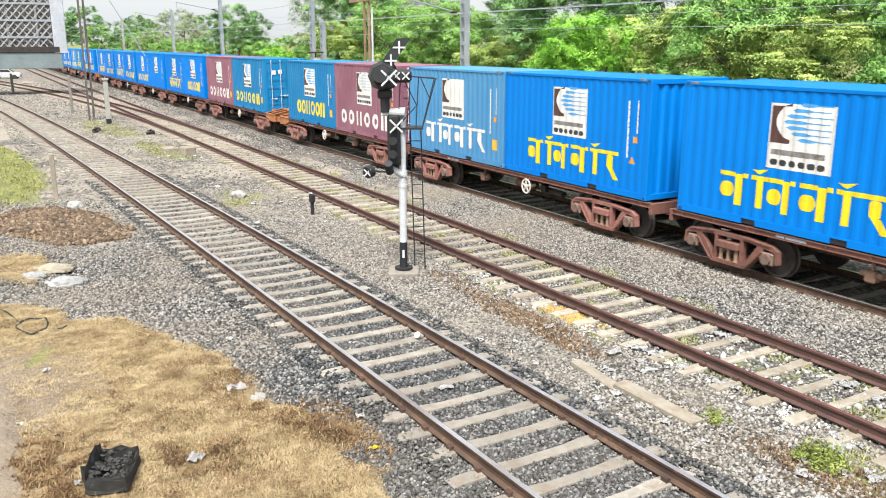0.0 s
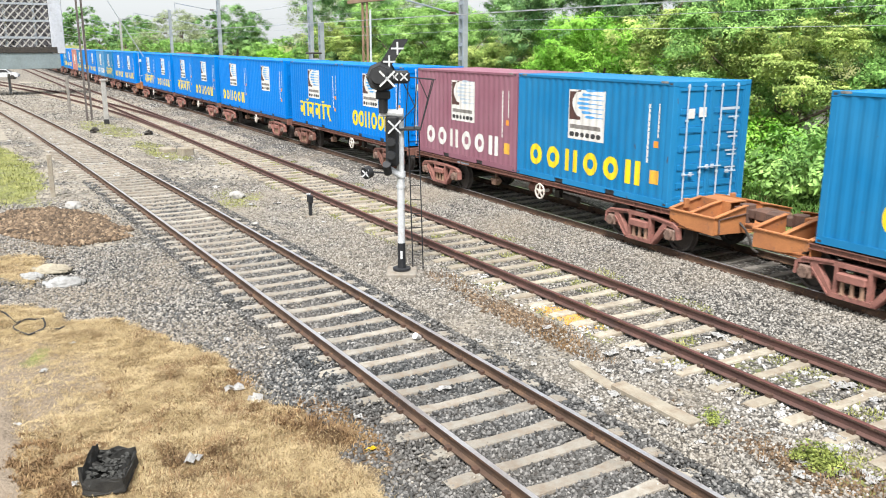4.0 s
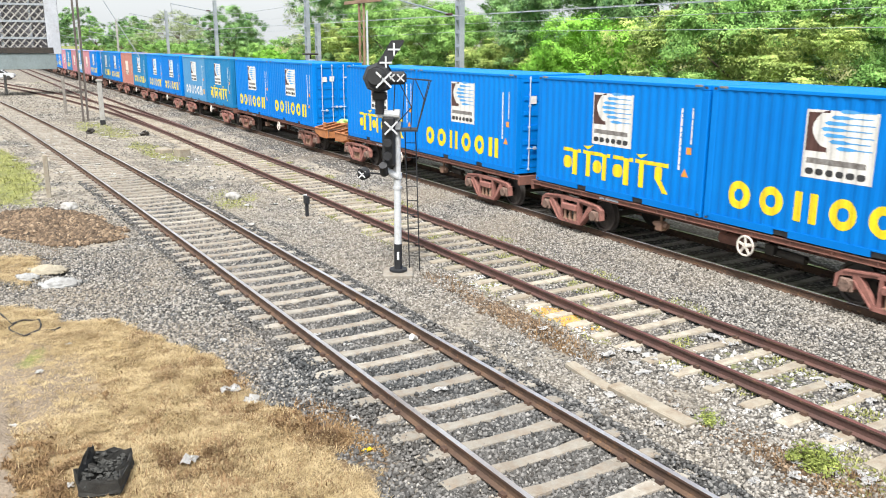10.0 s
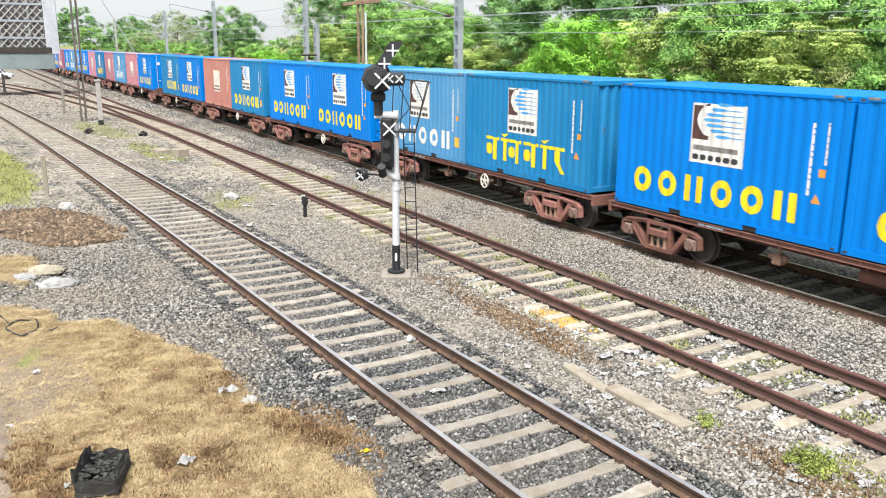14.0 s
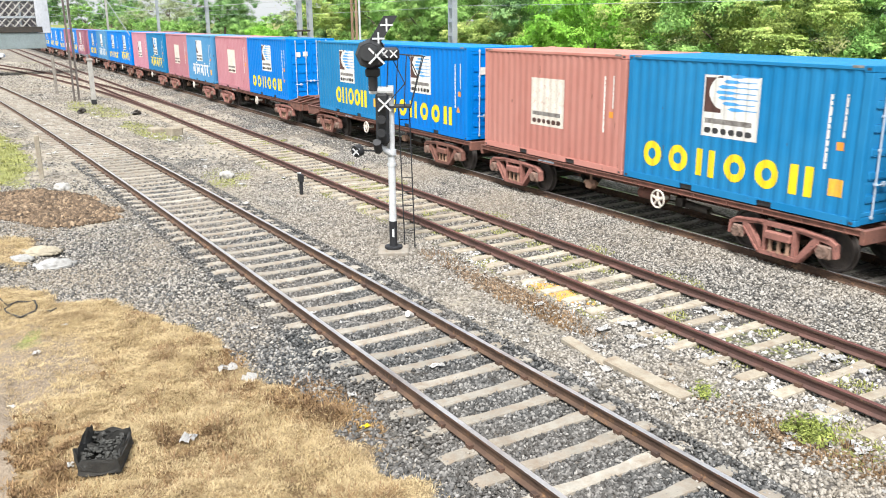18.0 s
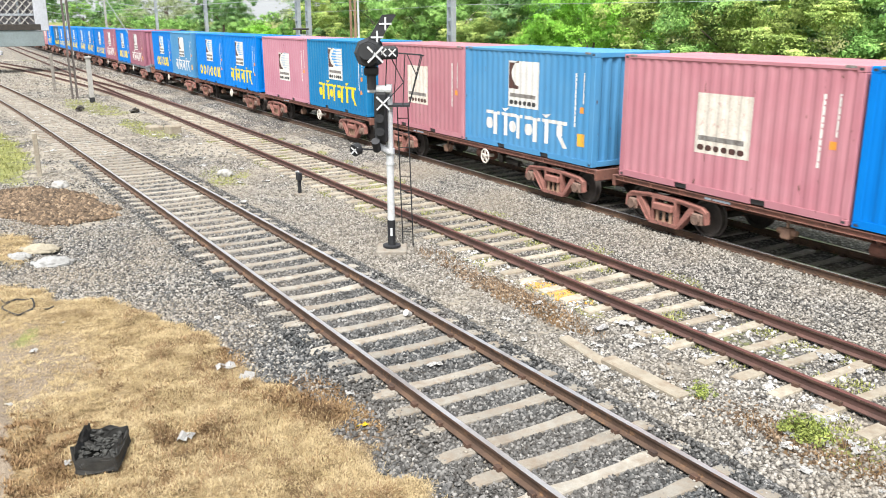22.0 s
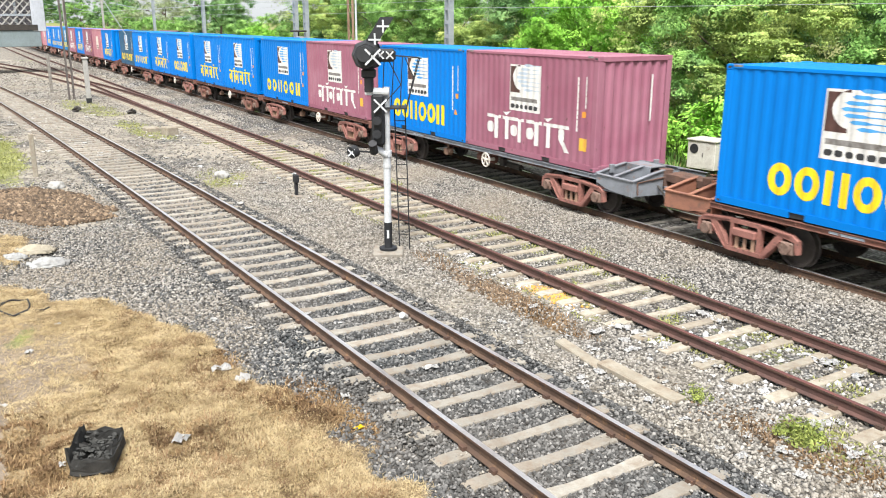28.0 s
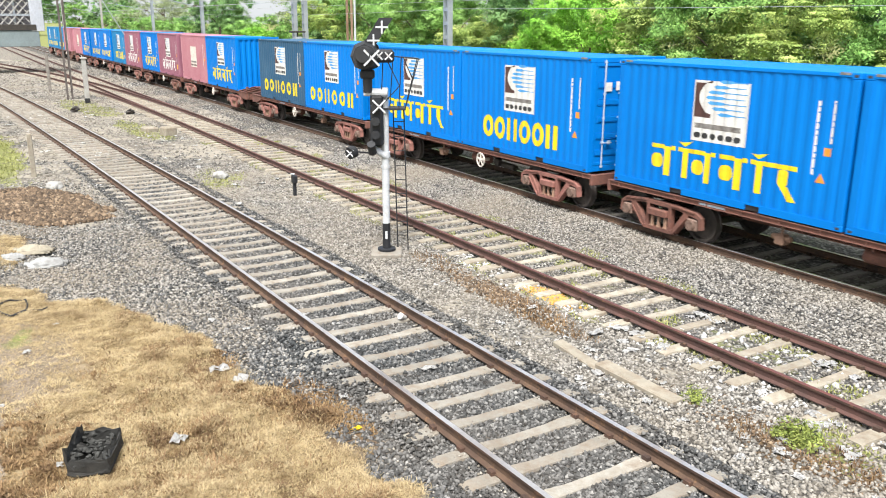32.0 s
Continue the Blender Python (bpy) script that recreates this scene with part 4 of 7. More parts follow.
def wheel_mesh():
    """wheelset: two wheels on an axle along y"""
    bm = bmesh.new()
    for s in (-1, 1):
        prof = [(0.0, 0.80), (0.12, 0.80), (0.12, 0.90), (0.16, 0.87), (0.34, 0.85), (0.36, 0.905), (0.415, 0.905), (0.42, 0.895), (0.425, 0.80), (0.45, 0.785), (0.45, 0.762), (0.36, 0.762), (0.33, 0.80), (0.16, 0.82), (0.0, 0.82)]
        n = 28
        rings = [[bm.verts.new((r * math.cos(2 * math.pi * k / n), s * y, r * math.sin(2 * math.pi * k / n))) for k in range(n)] for r, y in prof[1:-1]]
        for a, b in zip(rings, rings[1:]):
            for k in range(n):
                bm.faces.new((a[k], a[(k + 1) % n], b[(k + 1) % n], b[k]))
        for rg in (rings[0], rings[-1]):
            bm.faces.new(rg)
    rod(bm, (0, -1.12, 0), (0, 1.12, 0), 0.075, 12)
    return mesh_of("wheelset", bm, TREAD)


def side_frame_mesh():
    """cast bogie side frame with two triangular windows, outer face at y = 0 .. -0.14"""
    bm = bmesh.new()
    t = 0.13
    # top chord from box to box, short jaws over the axle boxes
    prism(bm, [(-1.26, 0.34), (-1.235, 0.60), (-1.08, 0.70), (-0.5, 0.755), (0.5, 0.755), (1.08, 0.70), (1.235, 0.60), (1.26, 0.34), (1.20, 0.34), (1.165, 0.565), (0.98, 0.60), (0.5, 0.665), (-0.5, 0.665), (-0.98, 0.60), (-1.165, 0.565), (-1.20, 0.34)], -t, 0)
    for s in (-1, 1):
        # sloping tension member down to the spring seat, inner jaw, column
        prism(bm, [(s * 0.90, 0.63), (s * 0.76, 0.65), (s * 0.43, 0.20), (s * 0.30, 0.17), (s * 0.30, 0.08), (s * 0.49, 0.08), (s * 0.88, 0.52)], -t, 0)
        prism(bm, [(s * 0.80, 0.62), (s * 0.87, 0.62), (s * 0.85, 0.36), (s * 0.81, 0.40)], -t, 0)
        prism(bm, [(s * 0.30, 0.68), (s * 0.38, 0.68), (s * 0.38, 0.10), (s * 0.30, 0.10)], -t, 0)
        # raised lips along the casting
        bar(bm, (s * 0.40, -t - 0.012, 0.735), (s * 1.07, -t - 0.012, 0.685), 0.025, 0.03)
        bar(bm, (s * 0.47, -t - 0.012, 0.115), (s * 0.86, -t - 0.012, 0.54), 0.025, 0.03)
    prism(bm, [(-0.42, 0.08), (0.42, 0.08), (0.42, 0.165), (-0.42, 0.165)], -t - 0.02, 0.02)
    return mesh_of("bogie_side_frame", bm, REDOXIDE)


def spring_mesh():
    bm = bmesh.new()
    rod(bm, (0, -0.1, 0.165), (0, -0.1, 0.43), 0.042, 10)
    rod(bm, (0, -0.1, 0.165), (0, -0.1, 0.19), 0.062, 10)
    return mesh_of("spring_nest", bm, BOGIEDUST)


def bolster_end_mesh():
    bm = bmesh.new()
    box(bm, -0.29, 0.29, -0.2, 0.0, 0.42, 0.58, 0.02)
    for x in (-0.16, 0.0, 0.16):
        box(bm, x - 0.05, x + 0.05, -0.195, -0.18, 0.45, 0.53)
    return mesh_of("bolster_end", bm, REDOXIDE)


def axle_box_mesh():
    bm = bmesh.new()
    box(bm, -0.15, 0.15, -0.09, 0.1, -0.13, 0.13, 0.03)
    rod(bm, (0, -0.15, 0), (0, -0.08, 0), 0.115, 14)
    for k in range(6):
        a = k * math.pi / 3
        rod(bm, (0.075 * math.cos(a), -0.165, 0.075 * math.sin(a)), (0.075 * math.cos(a), -0.14, 0.075 * math.sin(a)), 0.016, 6)
    return mesh_of("axle_box", bm, BOXGREY)


def brake_beam_mesh():
    bm = bmesh.new()
    for x in (-0.36, 0.36):
        bar(bm, (x, -0.7, 0.4), (x, 0.7, 0.4), 0.07, 0.07)
        for y in (-0.83, 0.83):
            box(bm, x - 0.06 + (0.12 if x > 0 else -0.12), x + 0.06 + (0.12 if x > 0 else -0.12), y - 0.05, y + 0.05, 0.28, 0.56, 0.02)
    bar(bm, (0, -0.9, 0.52), (0, 0.9, 0.52), 0.42, 0.22)
    return mesh_of("bolster", bm, GREASE)


B_WHEEL, B_SIDE, B_SPRING, B_END, B_BOX, B_BEAM = wheel_mesh(), side_frame_mesh(), spring_mesh(), bolster_end_mesh(), axle_box_mesh(), brake_beam_mesh()
WL = 2 * CL + GAP                  # loaded length of a wagon
BOGIE = {True: WL / 2 - 0.85, False: WL / 2 - 1.55}   # from the middle, at coupler ends and drawbar ends


def sole_bar():
    bm = bmesh.new()
    L = WL / 2 + 0.12
    box(bm, -L, L, -1.19, -1.165, 0.885, 0.985)
    box(bm, -L, L, -1.22, -1.10, 0.968, 0.987)
    box(bm, -L, L, -1.22, -1.10, 0.872, 0.886)
    for k in range(14):
        x = -L + 0.3 + k * (2 * L - 0.6) / 13
        box(bm, x - 0.012, x + 0.012, -1.215, -1.12, 0.886, 0.968)
    return mesh_of("sole_bar", bm, RUST)


def centre_sill():
    bm = bmesh.new()
    L = WL / 2 + 0.3
    for y in (-0.26, 0.26):
        box(bm, -L, L, y - 0.02, y + 0.02, 0.58, 0.97)
        box(bm, -L, L, y - 0.1, y + 0.1, 0.95, 0.975)
    box(bm, -L, L, -0.3, 0.3, 0.565, 0.59)
    for k in range(9):
        x = -WL / 2 + 0.2 + k * (WL - 0.4) / 8
        box(bm, x - 0.06, x + 0.06, -1.165, 1.165, 0.84, 0.955)
    return mesh_of("centre_sill", bm, RUST)


def short_end():
    """drawbar end between permanently coupled wagons, towards +x"""
    bm = bmesh.new()
    x = WL / 2 + 0.12
    box(bm, x, x + 0.1, -1.22, 1.22, 0.72, 0.985, 0.01)
    box(bm, x + 0.1, x + 0.42, -0.13, 0.13, 0.66, 0.84, 0.02)
    return mesh_of("headstock", bm, RUST)


def long_end():
    """open platform frame of the outer end, towards +x: cross members rise to a high centre box"""
    x0, x1 = WL / 2 + 0.12, WL / 2 + 1.42
    out = []
    turn = Matrix.Rotation(radians(90), 4, "Z")
    for s in (-1, 1):
        bm = bmesh.new()
        prism(bm, [(x0, 0.82), (x0 + 0.5, 0.68), (x1, 0.64), (x1, 1.03), (x0, 1.0)], s * 1.2 - 0.018, s * 1.2 + 0.018)
        box(bm, x0, x1 + 0.02, s * 1.2 - 0.05, s * 1.2 + 0.05, 1.012, 1.034)
        out.append(("platform_beam", mesh_of("platform_beam", bm, RUST)))
        for x in (x1, x0 + 0.6, x0 - 0.02):
            bm = bmesh.new()
            vs = prism(bm, [(s * 1.18, 0.66), (s * 0.26, 0.62), (s * 0.26, 1.21), (s * 0.5, 1.17), (s * 1.18, 1.02)], -x - 0.012, -x + 0.012)
            bmesh.ops.transform(bm, matrix=turn, verts=vs)
            bar(bm, (x, s * 1.2, 1.03), (x, s * 0.5, 1.18), 0.1, 0.022)
            bar(bm, (x, s * 0.5, 1.18), (x, s * 0.24, 1.222), 0.1, 0.022)
            out.append(("cross_beam", mesh_of("cross_beam", bm, RUST)))
    bm = bmesh.new()
    for s in (-1, 1):
        box(bm, x0 - 0.03, x1 - 0.45, s * 0.25 - 0.015, s * 0.25 + 0.015, 0.6, 1.215)
    box(bm, x0 - 0.03, x1 - 0.45, -0.235, 0.235, 1.195, 1.217)
    box(bm, x0 - 0.03, x1 + 0.03, -0.235, 0.235, 0.6, 0.62)
    out.append(("centre_box", mesh_of("centre_box", bm, RUST)))
    bm = bmesh.new()
    box(bm, x0 + 0.02, x1 - 0.02, -1.17, 1.17, 0.632, 0.65)
    out.append(("platform_floor", mesh_of("platform_floor", bm, RUST)))
    for y in (-0.75, 0.75):
        bm = bmesh.new()
        box(bm, x0 - 0.02, x0 + 0.06, y - 0.07, y + 0.07, 1.0, 1.22, 0.01)
        out.append(("end_stop", mesh_of("end_stop", bm, GREASE)))
    return out


def coupler():
    bm = bmesh.new()
    x = WL / 2 + 0.95
    box(bm, x, x + 0.65, -0.12, 0.12, 0.92, 1.12, 0.02)
    rod(bm, (x + 0.3, 0, 0.8), (x + 0.3, 0, 1.2), 0.17, 12)
    box(bm, x + 0.6, x + 1.02, -0.17, 0.22, 0.88, 1.18, 0.06)
    box(bm, x + 0.9, x + 1.1, -0.2, -0.04, 0.9, 1.16, 0.05)
    rod(bm, (x + 0.5, -0.22, 1.05), (x + 0.5, -1.1, 0.98), 0.018, 6)
    rod(bm, (x + 0.5, -1.1, 0.98), (x + 0.55, -1.12, 0.7), 0.018, 6)
    return mesh_of("coupler", bm, COUPLERBROWN)


def hose_mesh():
    bm = bmesh.new()
    x = WL / 2 + 1.42
    pts = [(x, -0.42, 0.85), (x + 0.18, -0.42, 0.72), (x + 0.3, -0.4, 0.5), (x + 0.36, -0.38, 0.34), (x + 0.5, -0.36, 0.28)]
    for a, b in zip(pts, pts[1:]):
        rod(bm, a, b, 0.028, 8)
    return mesh_of("brake_hose", bm, GREASE)


def hand_wheel():
    bm = bmesh.new()
    n = 20
    for k in range(n):
        a, b = 2 * math.pi * k / n, 2 * math.pi * (k + 1) / n
        rod(bm, (0.2 * math.cos(a), 0, 0.2 * math.sin(a)), (0.2 * math.cos(b), 0, 0.2 * math.sin(b)), 0.022, 6)
    for k in range(5):
        a = math.pi / 2 + k * math.pi * 0.4
        bar(bm, (0, 0, 0), (0.2 * math.cos(a), 0, 0.2 * math.sin(a)), 0.02, 0.05)
    rod(bm, (0, -0.03, 0), (0, 0.3, 0), 0.05, 8)
    return mesh_of("hand_wheel", bm, CREAM)


def valve_mesh():
    bm = bmesh.new()
    box(bm, -0.11, 0.11, -0.11, 0.11, -0.12, 0.1, 0.03)
    rod(bm, (-0.22, 0, 0.02), (0.22, 0, 0.02), 0.06, 10)
    rod(bm, (0, 0, 0.1), (0, 0, 0.3), 0.03, 8)
    return mesh_of("brake_valve", bm, BOGIEDUST)


def tank_mesh():
    bm = bmesh.new()
    rod(bm, (-0.40, -0.80, 0.62), (0.40, -0.80, 0.62), 0.14, 16)
    for x in (-0.25, 0.25):
        box(bm, x - 0.03, x + 0.03, -0.9, -0.8, 0.72, 0.8)
    return mesh_of("air_tank", bm, RUST)


def gear_mesh():
    bm = bmesh.new()
    rod(bm, (0, -0.7, 0.55), (0.7, -0.7, 0.52), 0.09, 10)
    rod(bm, (0.7, -0.7, 0.52), (1.8, -0.75, 0.46), 0.022, 6)
    rod(bm, (-1.6, -0.6, 0.5), (0, -0.7, 0.55), 0.022, 6)
    box(bm, -0.16, 0.06, -0.9, -0.74, 0.5, 0.72, 0.02)
    return mesh_of("brake_gear", bm, GREASE)


W_SOLE, W_SILL, W_SHORT, W_LONG, W_COUP, W_HOSE, W_HAND, W_TANK, W_GEAR, W_VALVE = sole_bar(), centre_sill(), short_end(), long_end(), coupler(), hose_mesh(), hand_wheel(), tank_mesh(), gear_mesh(), valve_mesh()
W_PLATE = box_mesh("number_bar", STEELWHITE, (0.0, 0.7, -1.197, -1.191, 0.905, 0.95))
FLIP = pose(0, 0, 0, 0, 0, 180)
TONES = {"clay": OXCLAY, "rust": RUST, "orange": OXORANGE, "grey": WAGONGREY}


def wagon(front_long, rear_long, end_tone, body_tone, bogie_tone):
    lab = f"low flat container wagon with {'orange' if end_tone == 'orange' else 'grey' if end_tone == 'grey' else 'rusty brown'} frame and red-oxide bogies"
    w = empty("flat_wagon", Matrix.Identity(4), lab, "wagon", "wagons of the train")
    for m in (Matrix.Identity(4), FLIP):
        place("sole_bar", W_SOLE, w, m, TONES[body_tone])
    place("centre_sill", W_SILL, w, None, RUST)
    for m, is_long in ((Matrix.Identity(4), front_long), (FLIP, rear_long)):
        if is_long:
            for nm, me in W_LONG:
                place(nm, me, w, m, TONES[end_tone])
            place("coupler", W_COUP, w, m)
            place("brake_hose", W_HOSE, w, m)
        else:
            place("headstock", W_SHORT, w, m, TONES[body_tone])
    for x in (-BOGIE[rear_long], BOGIE[front_long]):
        b = new("bogie")
        b.empty_display_size = 0.2
        b.parent = w
        b.matrix_basis = pose(x, 0, 0)
        place("bolster", B_BEAM, b)
        for s in (-1, 1):
            m = pose(0, -1.09, 0) if s < 0 else pose(0, 1.09, 0, 0, 0, 180)
            place("bogie_side_frame", B_SIDE, b, m, bogie_tone)
            for sx in (-0.2, 0.0, 0.2):
                place("spring", B_SPRING, b, m @ pose(sx, 0, 0))
            place("bolster_end", B_END, b, m, bogie_tone)
            for ax in (-1, 1):
                place("axle_box", B_BOX, b, m @ pose(ax, -0.06, WHEELR))
        for ax in (-1, 1):
            WHEELS.append((place("wheelset", B_WHEEL, b, pose(ax, 0, WHEELR)), ax))
    side = -1 if rear_long else 1
    place("hand_wheel", W_HAND, w, pose(side * 1.26, -1.26, 0.67))
    place("air_tank", W_TANK, w, pose(side * 1.26 - 0.6, 0, 0))
    place("brake_valve", W_VALVE, w, pose(-side * 1.45, -0.95, 0.55), label="pale brake valve")
    place("brake_gear", W_GEAR, w, pose(1.6, 0, 0))
    place("number_bar", W_PLATE, w, pose(-3.4, 0, 0))
    return w


# one row per wagon from the front: front container, rear container, each (paint, word, white, missing), doors on the front one
TRAIN = [
    (("B", "curly", 0, 0), ("B", "curly", 0, 0), 1), (("B", "curly", 0, 0), ("L", "curly", 1, 0), 0), (("Q", "wide", 1, 0), ("M", "bold", 0, 0), 1),
    (("M", "wide", 0, 0), ("Q", "wide", 1, 0), 1), (("B", "bold", 0, 0), ("B", "curly", 0, 0), 1), (("B", "", 0, 0), ("B", "wide", 0, 0), 1),
    (("B", "wide", 0, 0), ("B", "curly", 0, 0), 1), (("B", "wide", 0, 0), ("B", "curly", 0, 0), 1),
    (("B", "wide", 0, 0), ("B", "wide", 0, 0), 1), (("M", "curly", 0, 0), ("L", "wide", 1, 0), 0), (("B", "wide", 0, 0), ("B", "wide", 0, 0), 1),
    (("M", "wide", 0, 0), ("S", "", 1, 0), 1), (("B", "wide", 0, 0), ("M", "bold", 0, 1), 1),
    (("B", "wide", 0, 0), ("P", "", 1, 0), 1), (("L", "curly", 1, 0), ("P", "", 1, 0), 0), (("M", "curly", 0, 0), ("K", "", 1, 0), 0),
    (("B", "curly", 0, 0), ("B", "wide", 0, 0), 0), (("L", "curly", 1, 0), ("B", "bold", 0, 0), 0),
    (("R", "curly", 1, 0), ("B", "bold", 0, 0), 0), (("R", "curly", 1, 0), ("B", "wide", 0, 0), 0), (("B", "curly", 0, 0), ("B", "curly", 0, 0), 0),
    (("B", "bold", 0, 0), ("B", "curly", 0, 0), 1), (("B", "wide", 0, 0), ("D", "wide", 0, 0), 0),
    (("B", "curly", 0, 0), ("P", "", 1, 0), 0), (("R", "curly", 1, 0), ("B", "curly", 0, 0), 0), (("R", "curly", 1, 0), ("M", "bold", 0, 0), 0),
    (("B", "wide", 0, 0), ("B", "wide", 0, 0), 0), (("B", "curly", 0, 0), ("P", "", 1, 0), 0), (("P", "", 1, 0), ("M", "wide", 0, 0), 0), (("M", "wide", 0, 0), ("M", "wide", 0, 0), 0),
]
UNIT_ENDS = (3, 8, 13, 18, 23, 28)      # a coupled unit of five wagons begins here
ENDTONE = {7: "orange", 8: "orange", 17: "clay", 18: "grey", 2: "orange", 3: "orange"}
SHORTGAP, LONGGAP = 1.01, 3.89
MOVERS = []


def build_train():
    x = -1.28                            # front end of the first wagon's load at 0 s
    for i, (front, rear, doors) in enumerate(TRAIN):
        tone = ENDTONE.get(i, "rust")
        w = wagon(i in UNIT_ENDS, i + 1 in UNIT_ENDS, tone, "grey" if i == 18 else "rust", REDOXIDE if i % 4 else RUST)
        MOVERS.append((w, x - WL / 2, T3, 0.0))
        for (code, word, white, missing), xc, d in ((front, x - CL / 2, doors), (rear, x - CL - GAP - CL / 2, 0)):
            c = container(code, word, white, d, faded=code in "PS", missing=missing)
            MOVERS.append((c, xc, T3, FLOORZ))
        x -= WL + (LONGGAP if i + 1 in UNIT_ENDS else SHORTGAP)


build_train()


def gone(t):
    """metres that the train has gone after t seconds"""
    return 7.4045 * t + 0.02514 * t * t + 0.000347 * t ** 3


def motions():
    for thing, x, y, z in MOVERS:
        walk(thing, [(t, pose(x + gone(t), y, z)) for t in (0, 2, 4, 6, 8, 10, 12, 14, 16, 18, 20, 22, 24, 26, 28, 30, 32)])
    times = [k / 15 for k in range(481)]
    for wheel, x in WHEELS[:100]:
        walk(wheel, [(t, pose(x, 0, WHEELR, 0, math.degrees(gone(t) / 0.43), 0)) for t in times])

# ---- trees beyond the line ----


def crown_mesh(seed, rx, rz, z0, clumps, leaves, size, mat, droop=0.0):
    """a crown of many bent leaf quads in clumps, uneven and with gaps"""
    g = np.random.default_rng(seed)
    d = g.normal(size=(clumps, 3))
    d /= np.linalg.norm(d, axis=1)[:, None]
    rad = g.uniform(0.5, 1.0, clumps) ** 0.5
    c = d * rad[:, None] * np.array([rx, rx, rz]) * g.uniform(0.8, 1.15, (clumps, 1))
    c[:, 2] += z0 + rz
    # each clump is made of sprays that stand out from it, thickest on top, with hollows between
    sprays = 16
    sc = np.repeat(c, sprays, axis=0)
    sd = g.normal(size=sc.shape) + np.array([0, 0, 0.75])
    sd /= np.linalg.norm(sd, axis=1)[:, None]
    reach = np.repeat(g.uniform(0.45, 0.95, clumps), sprays) * g.uniform(0.8, 1.12, len(sc))
    sc = sc + sd * reach[:, None] * np.array([1.0, 1.0, 0.75])
    sc[:, 2] -= droop * 0.35 * reach
    per = max(4, leaves // sprays)
    p = np.repeat(sc, per, axis=0)
    out = np.repeat(sd, per, axis=0)
    size_of = np.repeat(g.uniform(0.13, 0.27, len(sc)), per)
    off = g.normal(size=p.shape) * np.array([0.62, 0.62, 0.42]) * size_of[:, None]
    off[:, 2] -= droop * 1.2 * np.abs(off[:, 2])
    p = p + off
    p[:, 2] = np.maximum(p[:, 2], 0.1)
    n = len(p)
    nn = out * 1.1 + g.normal(size=(n, 3)) * 0.33 + np.array([0, 0, 0.25])
    a = np.cross(nn, g.normal(size=(n, 3)))
    a /= np.linalg.norm(a, axis=1)[:, None]
    b = np.cross(nn, a)
    b /= np.linalg.norm(b, axis=1)[:, None]
    s = size * g.uniform(0.6, 1.35, n)[:, None]
    nn = np.cross(a, b)
    v = np.stack([p - a * s, p + b * s * 0.42 + nn * s * 0.12, p + a * s, p - b * s * 0.42 + nn * s * 0.12], axis=1).reshape(-1, 3)
    me = bpy.data.meshes.new("crown")
    me.vertices.add(4 * n)
    me.vertices.foreach_set("co", v.astype(np.float32).ravel())
    me.loops.add(4 * n)
    me.loops.foreach_set("vertex_index", np.arange(4 * n, dtype=np.int32))
    me.polygons.add(n)
    me.polygons.foreach_set("loop_start", np.arange(0, 4 * n, 4, dtype=np.int32))
    me.update(calc_edges=True)
    me.validate()
    me.materials.append(mat)
    return me


def trunk_mesh(seed, h, r, limbs):
    rng = random.Random(seed)
    bm = bmesh.new()
    p = Vector((0, 0, -0.3))
    k = 5
    pts = [p]
    for i in range(k):
        p = p + Vector((rng.uniform(-0.12, 0.12) * h * 0.3, rng.uniform(-0.12, 0.12) * h * 0.3, h / k))
        pts.append(p)
    for i in range(k):
        rod(bm, pts[i], pts[i + 1], r * (1 - i / k * 0.7), 8, r * (1 - (i + 1) / k * 0.7))
    for i in range(limbs):
        a = rng.uniform(0, 6.28)
        b = pts[rng.randrange(1, k)]
        q = b + Vector((math.cos(a), math.sin(a), rng.uniform(0.4, 0.9))) * h * rng.uniform(0.25, 0.45)
        rod(bm, b, q, r * 0.4, 6, r * 0.15)
        q2 = q + Vector((math.cos(a + 0.6), math.sin(a + 0.6), rng.uniform(0.3, 1))) * h * 0.2
        rod(bm, q, q2, r * 0.15, 5, r * 0.05)
    return mesh_of("trunk", bm, BARK)


KINDS = {
    "dark": (crown_mesh(11, 3.3, 3.0, 1.4, 50, 1400, 0.056, LEAFDARK), trunk_mesh(1, 4.6, 0.2, 9), "dark-green broadleaf tree with a dense uneven crown"),
    "mid": (crown_mesh(12, 3.0, 2.7, 0.8, 48, 1400, 0.054, LEAFMID), trunk_mesh(2, 4.0, 0.17, 8), "mid-green broadleaf tree behind the railway"),
    "vine": (crown_mesh(13, 2.5, 2.6, 0.2, 60, 1150, 0.054, LEAFVINE), trunk_mesh(3, 3.6, 0.15, 7), "tree smothered in bright green creeper"),
    "yellow": (crown_mesh(14, 2.6, 2.5, 0.6, 46, 1400, 0.05, LEAFYELLOW, 0.6), trunk_mesh(4, 3.8, 0.14, 9), "yellowish-green drooping tree behind the railway"),
    "grey": (crown_mesh(15, 3.0, 2.4, 1.5, 44, 640, 0.054, LEAFGREY), trunk_mesh(5, 4.4, 0.15, 12), "thin grey-green tree with bare twigs showing"),
    "bush": (crown_mesh(16, 1.7, 0.95, -0.1, 55, 150, 0.085, LEAFMID), trunk_mesh(6, 1.2, 0.05, 6), "low green bush at the foot of the trees"),
    "vinebush": (crown_mesh(17, 1.6, 0.9, -0.1, 55, 150, 0.08, LEAFVINE), trunk_mesh(7, 1.0, 0.05, 6), "low bright green bush beside the railway"),
}
FIRST = {}


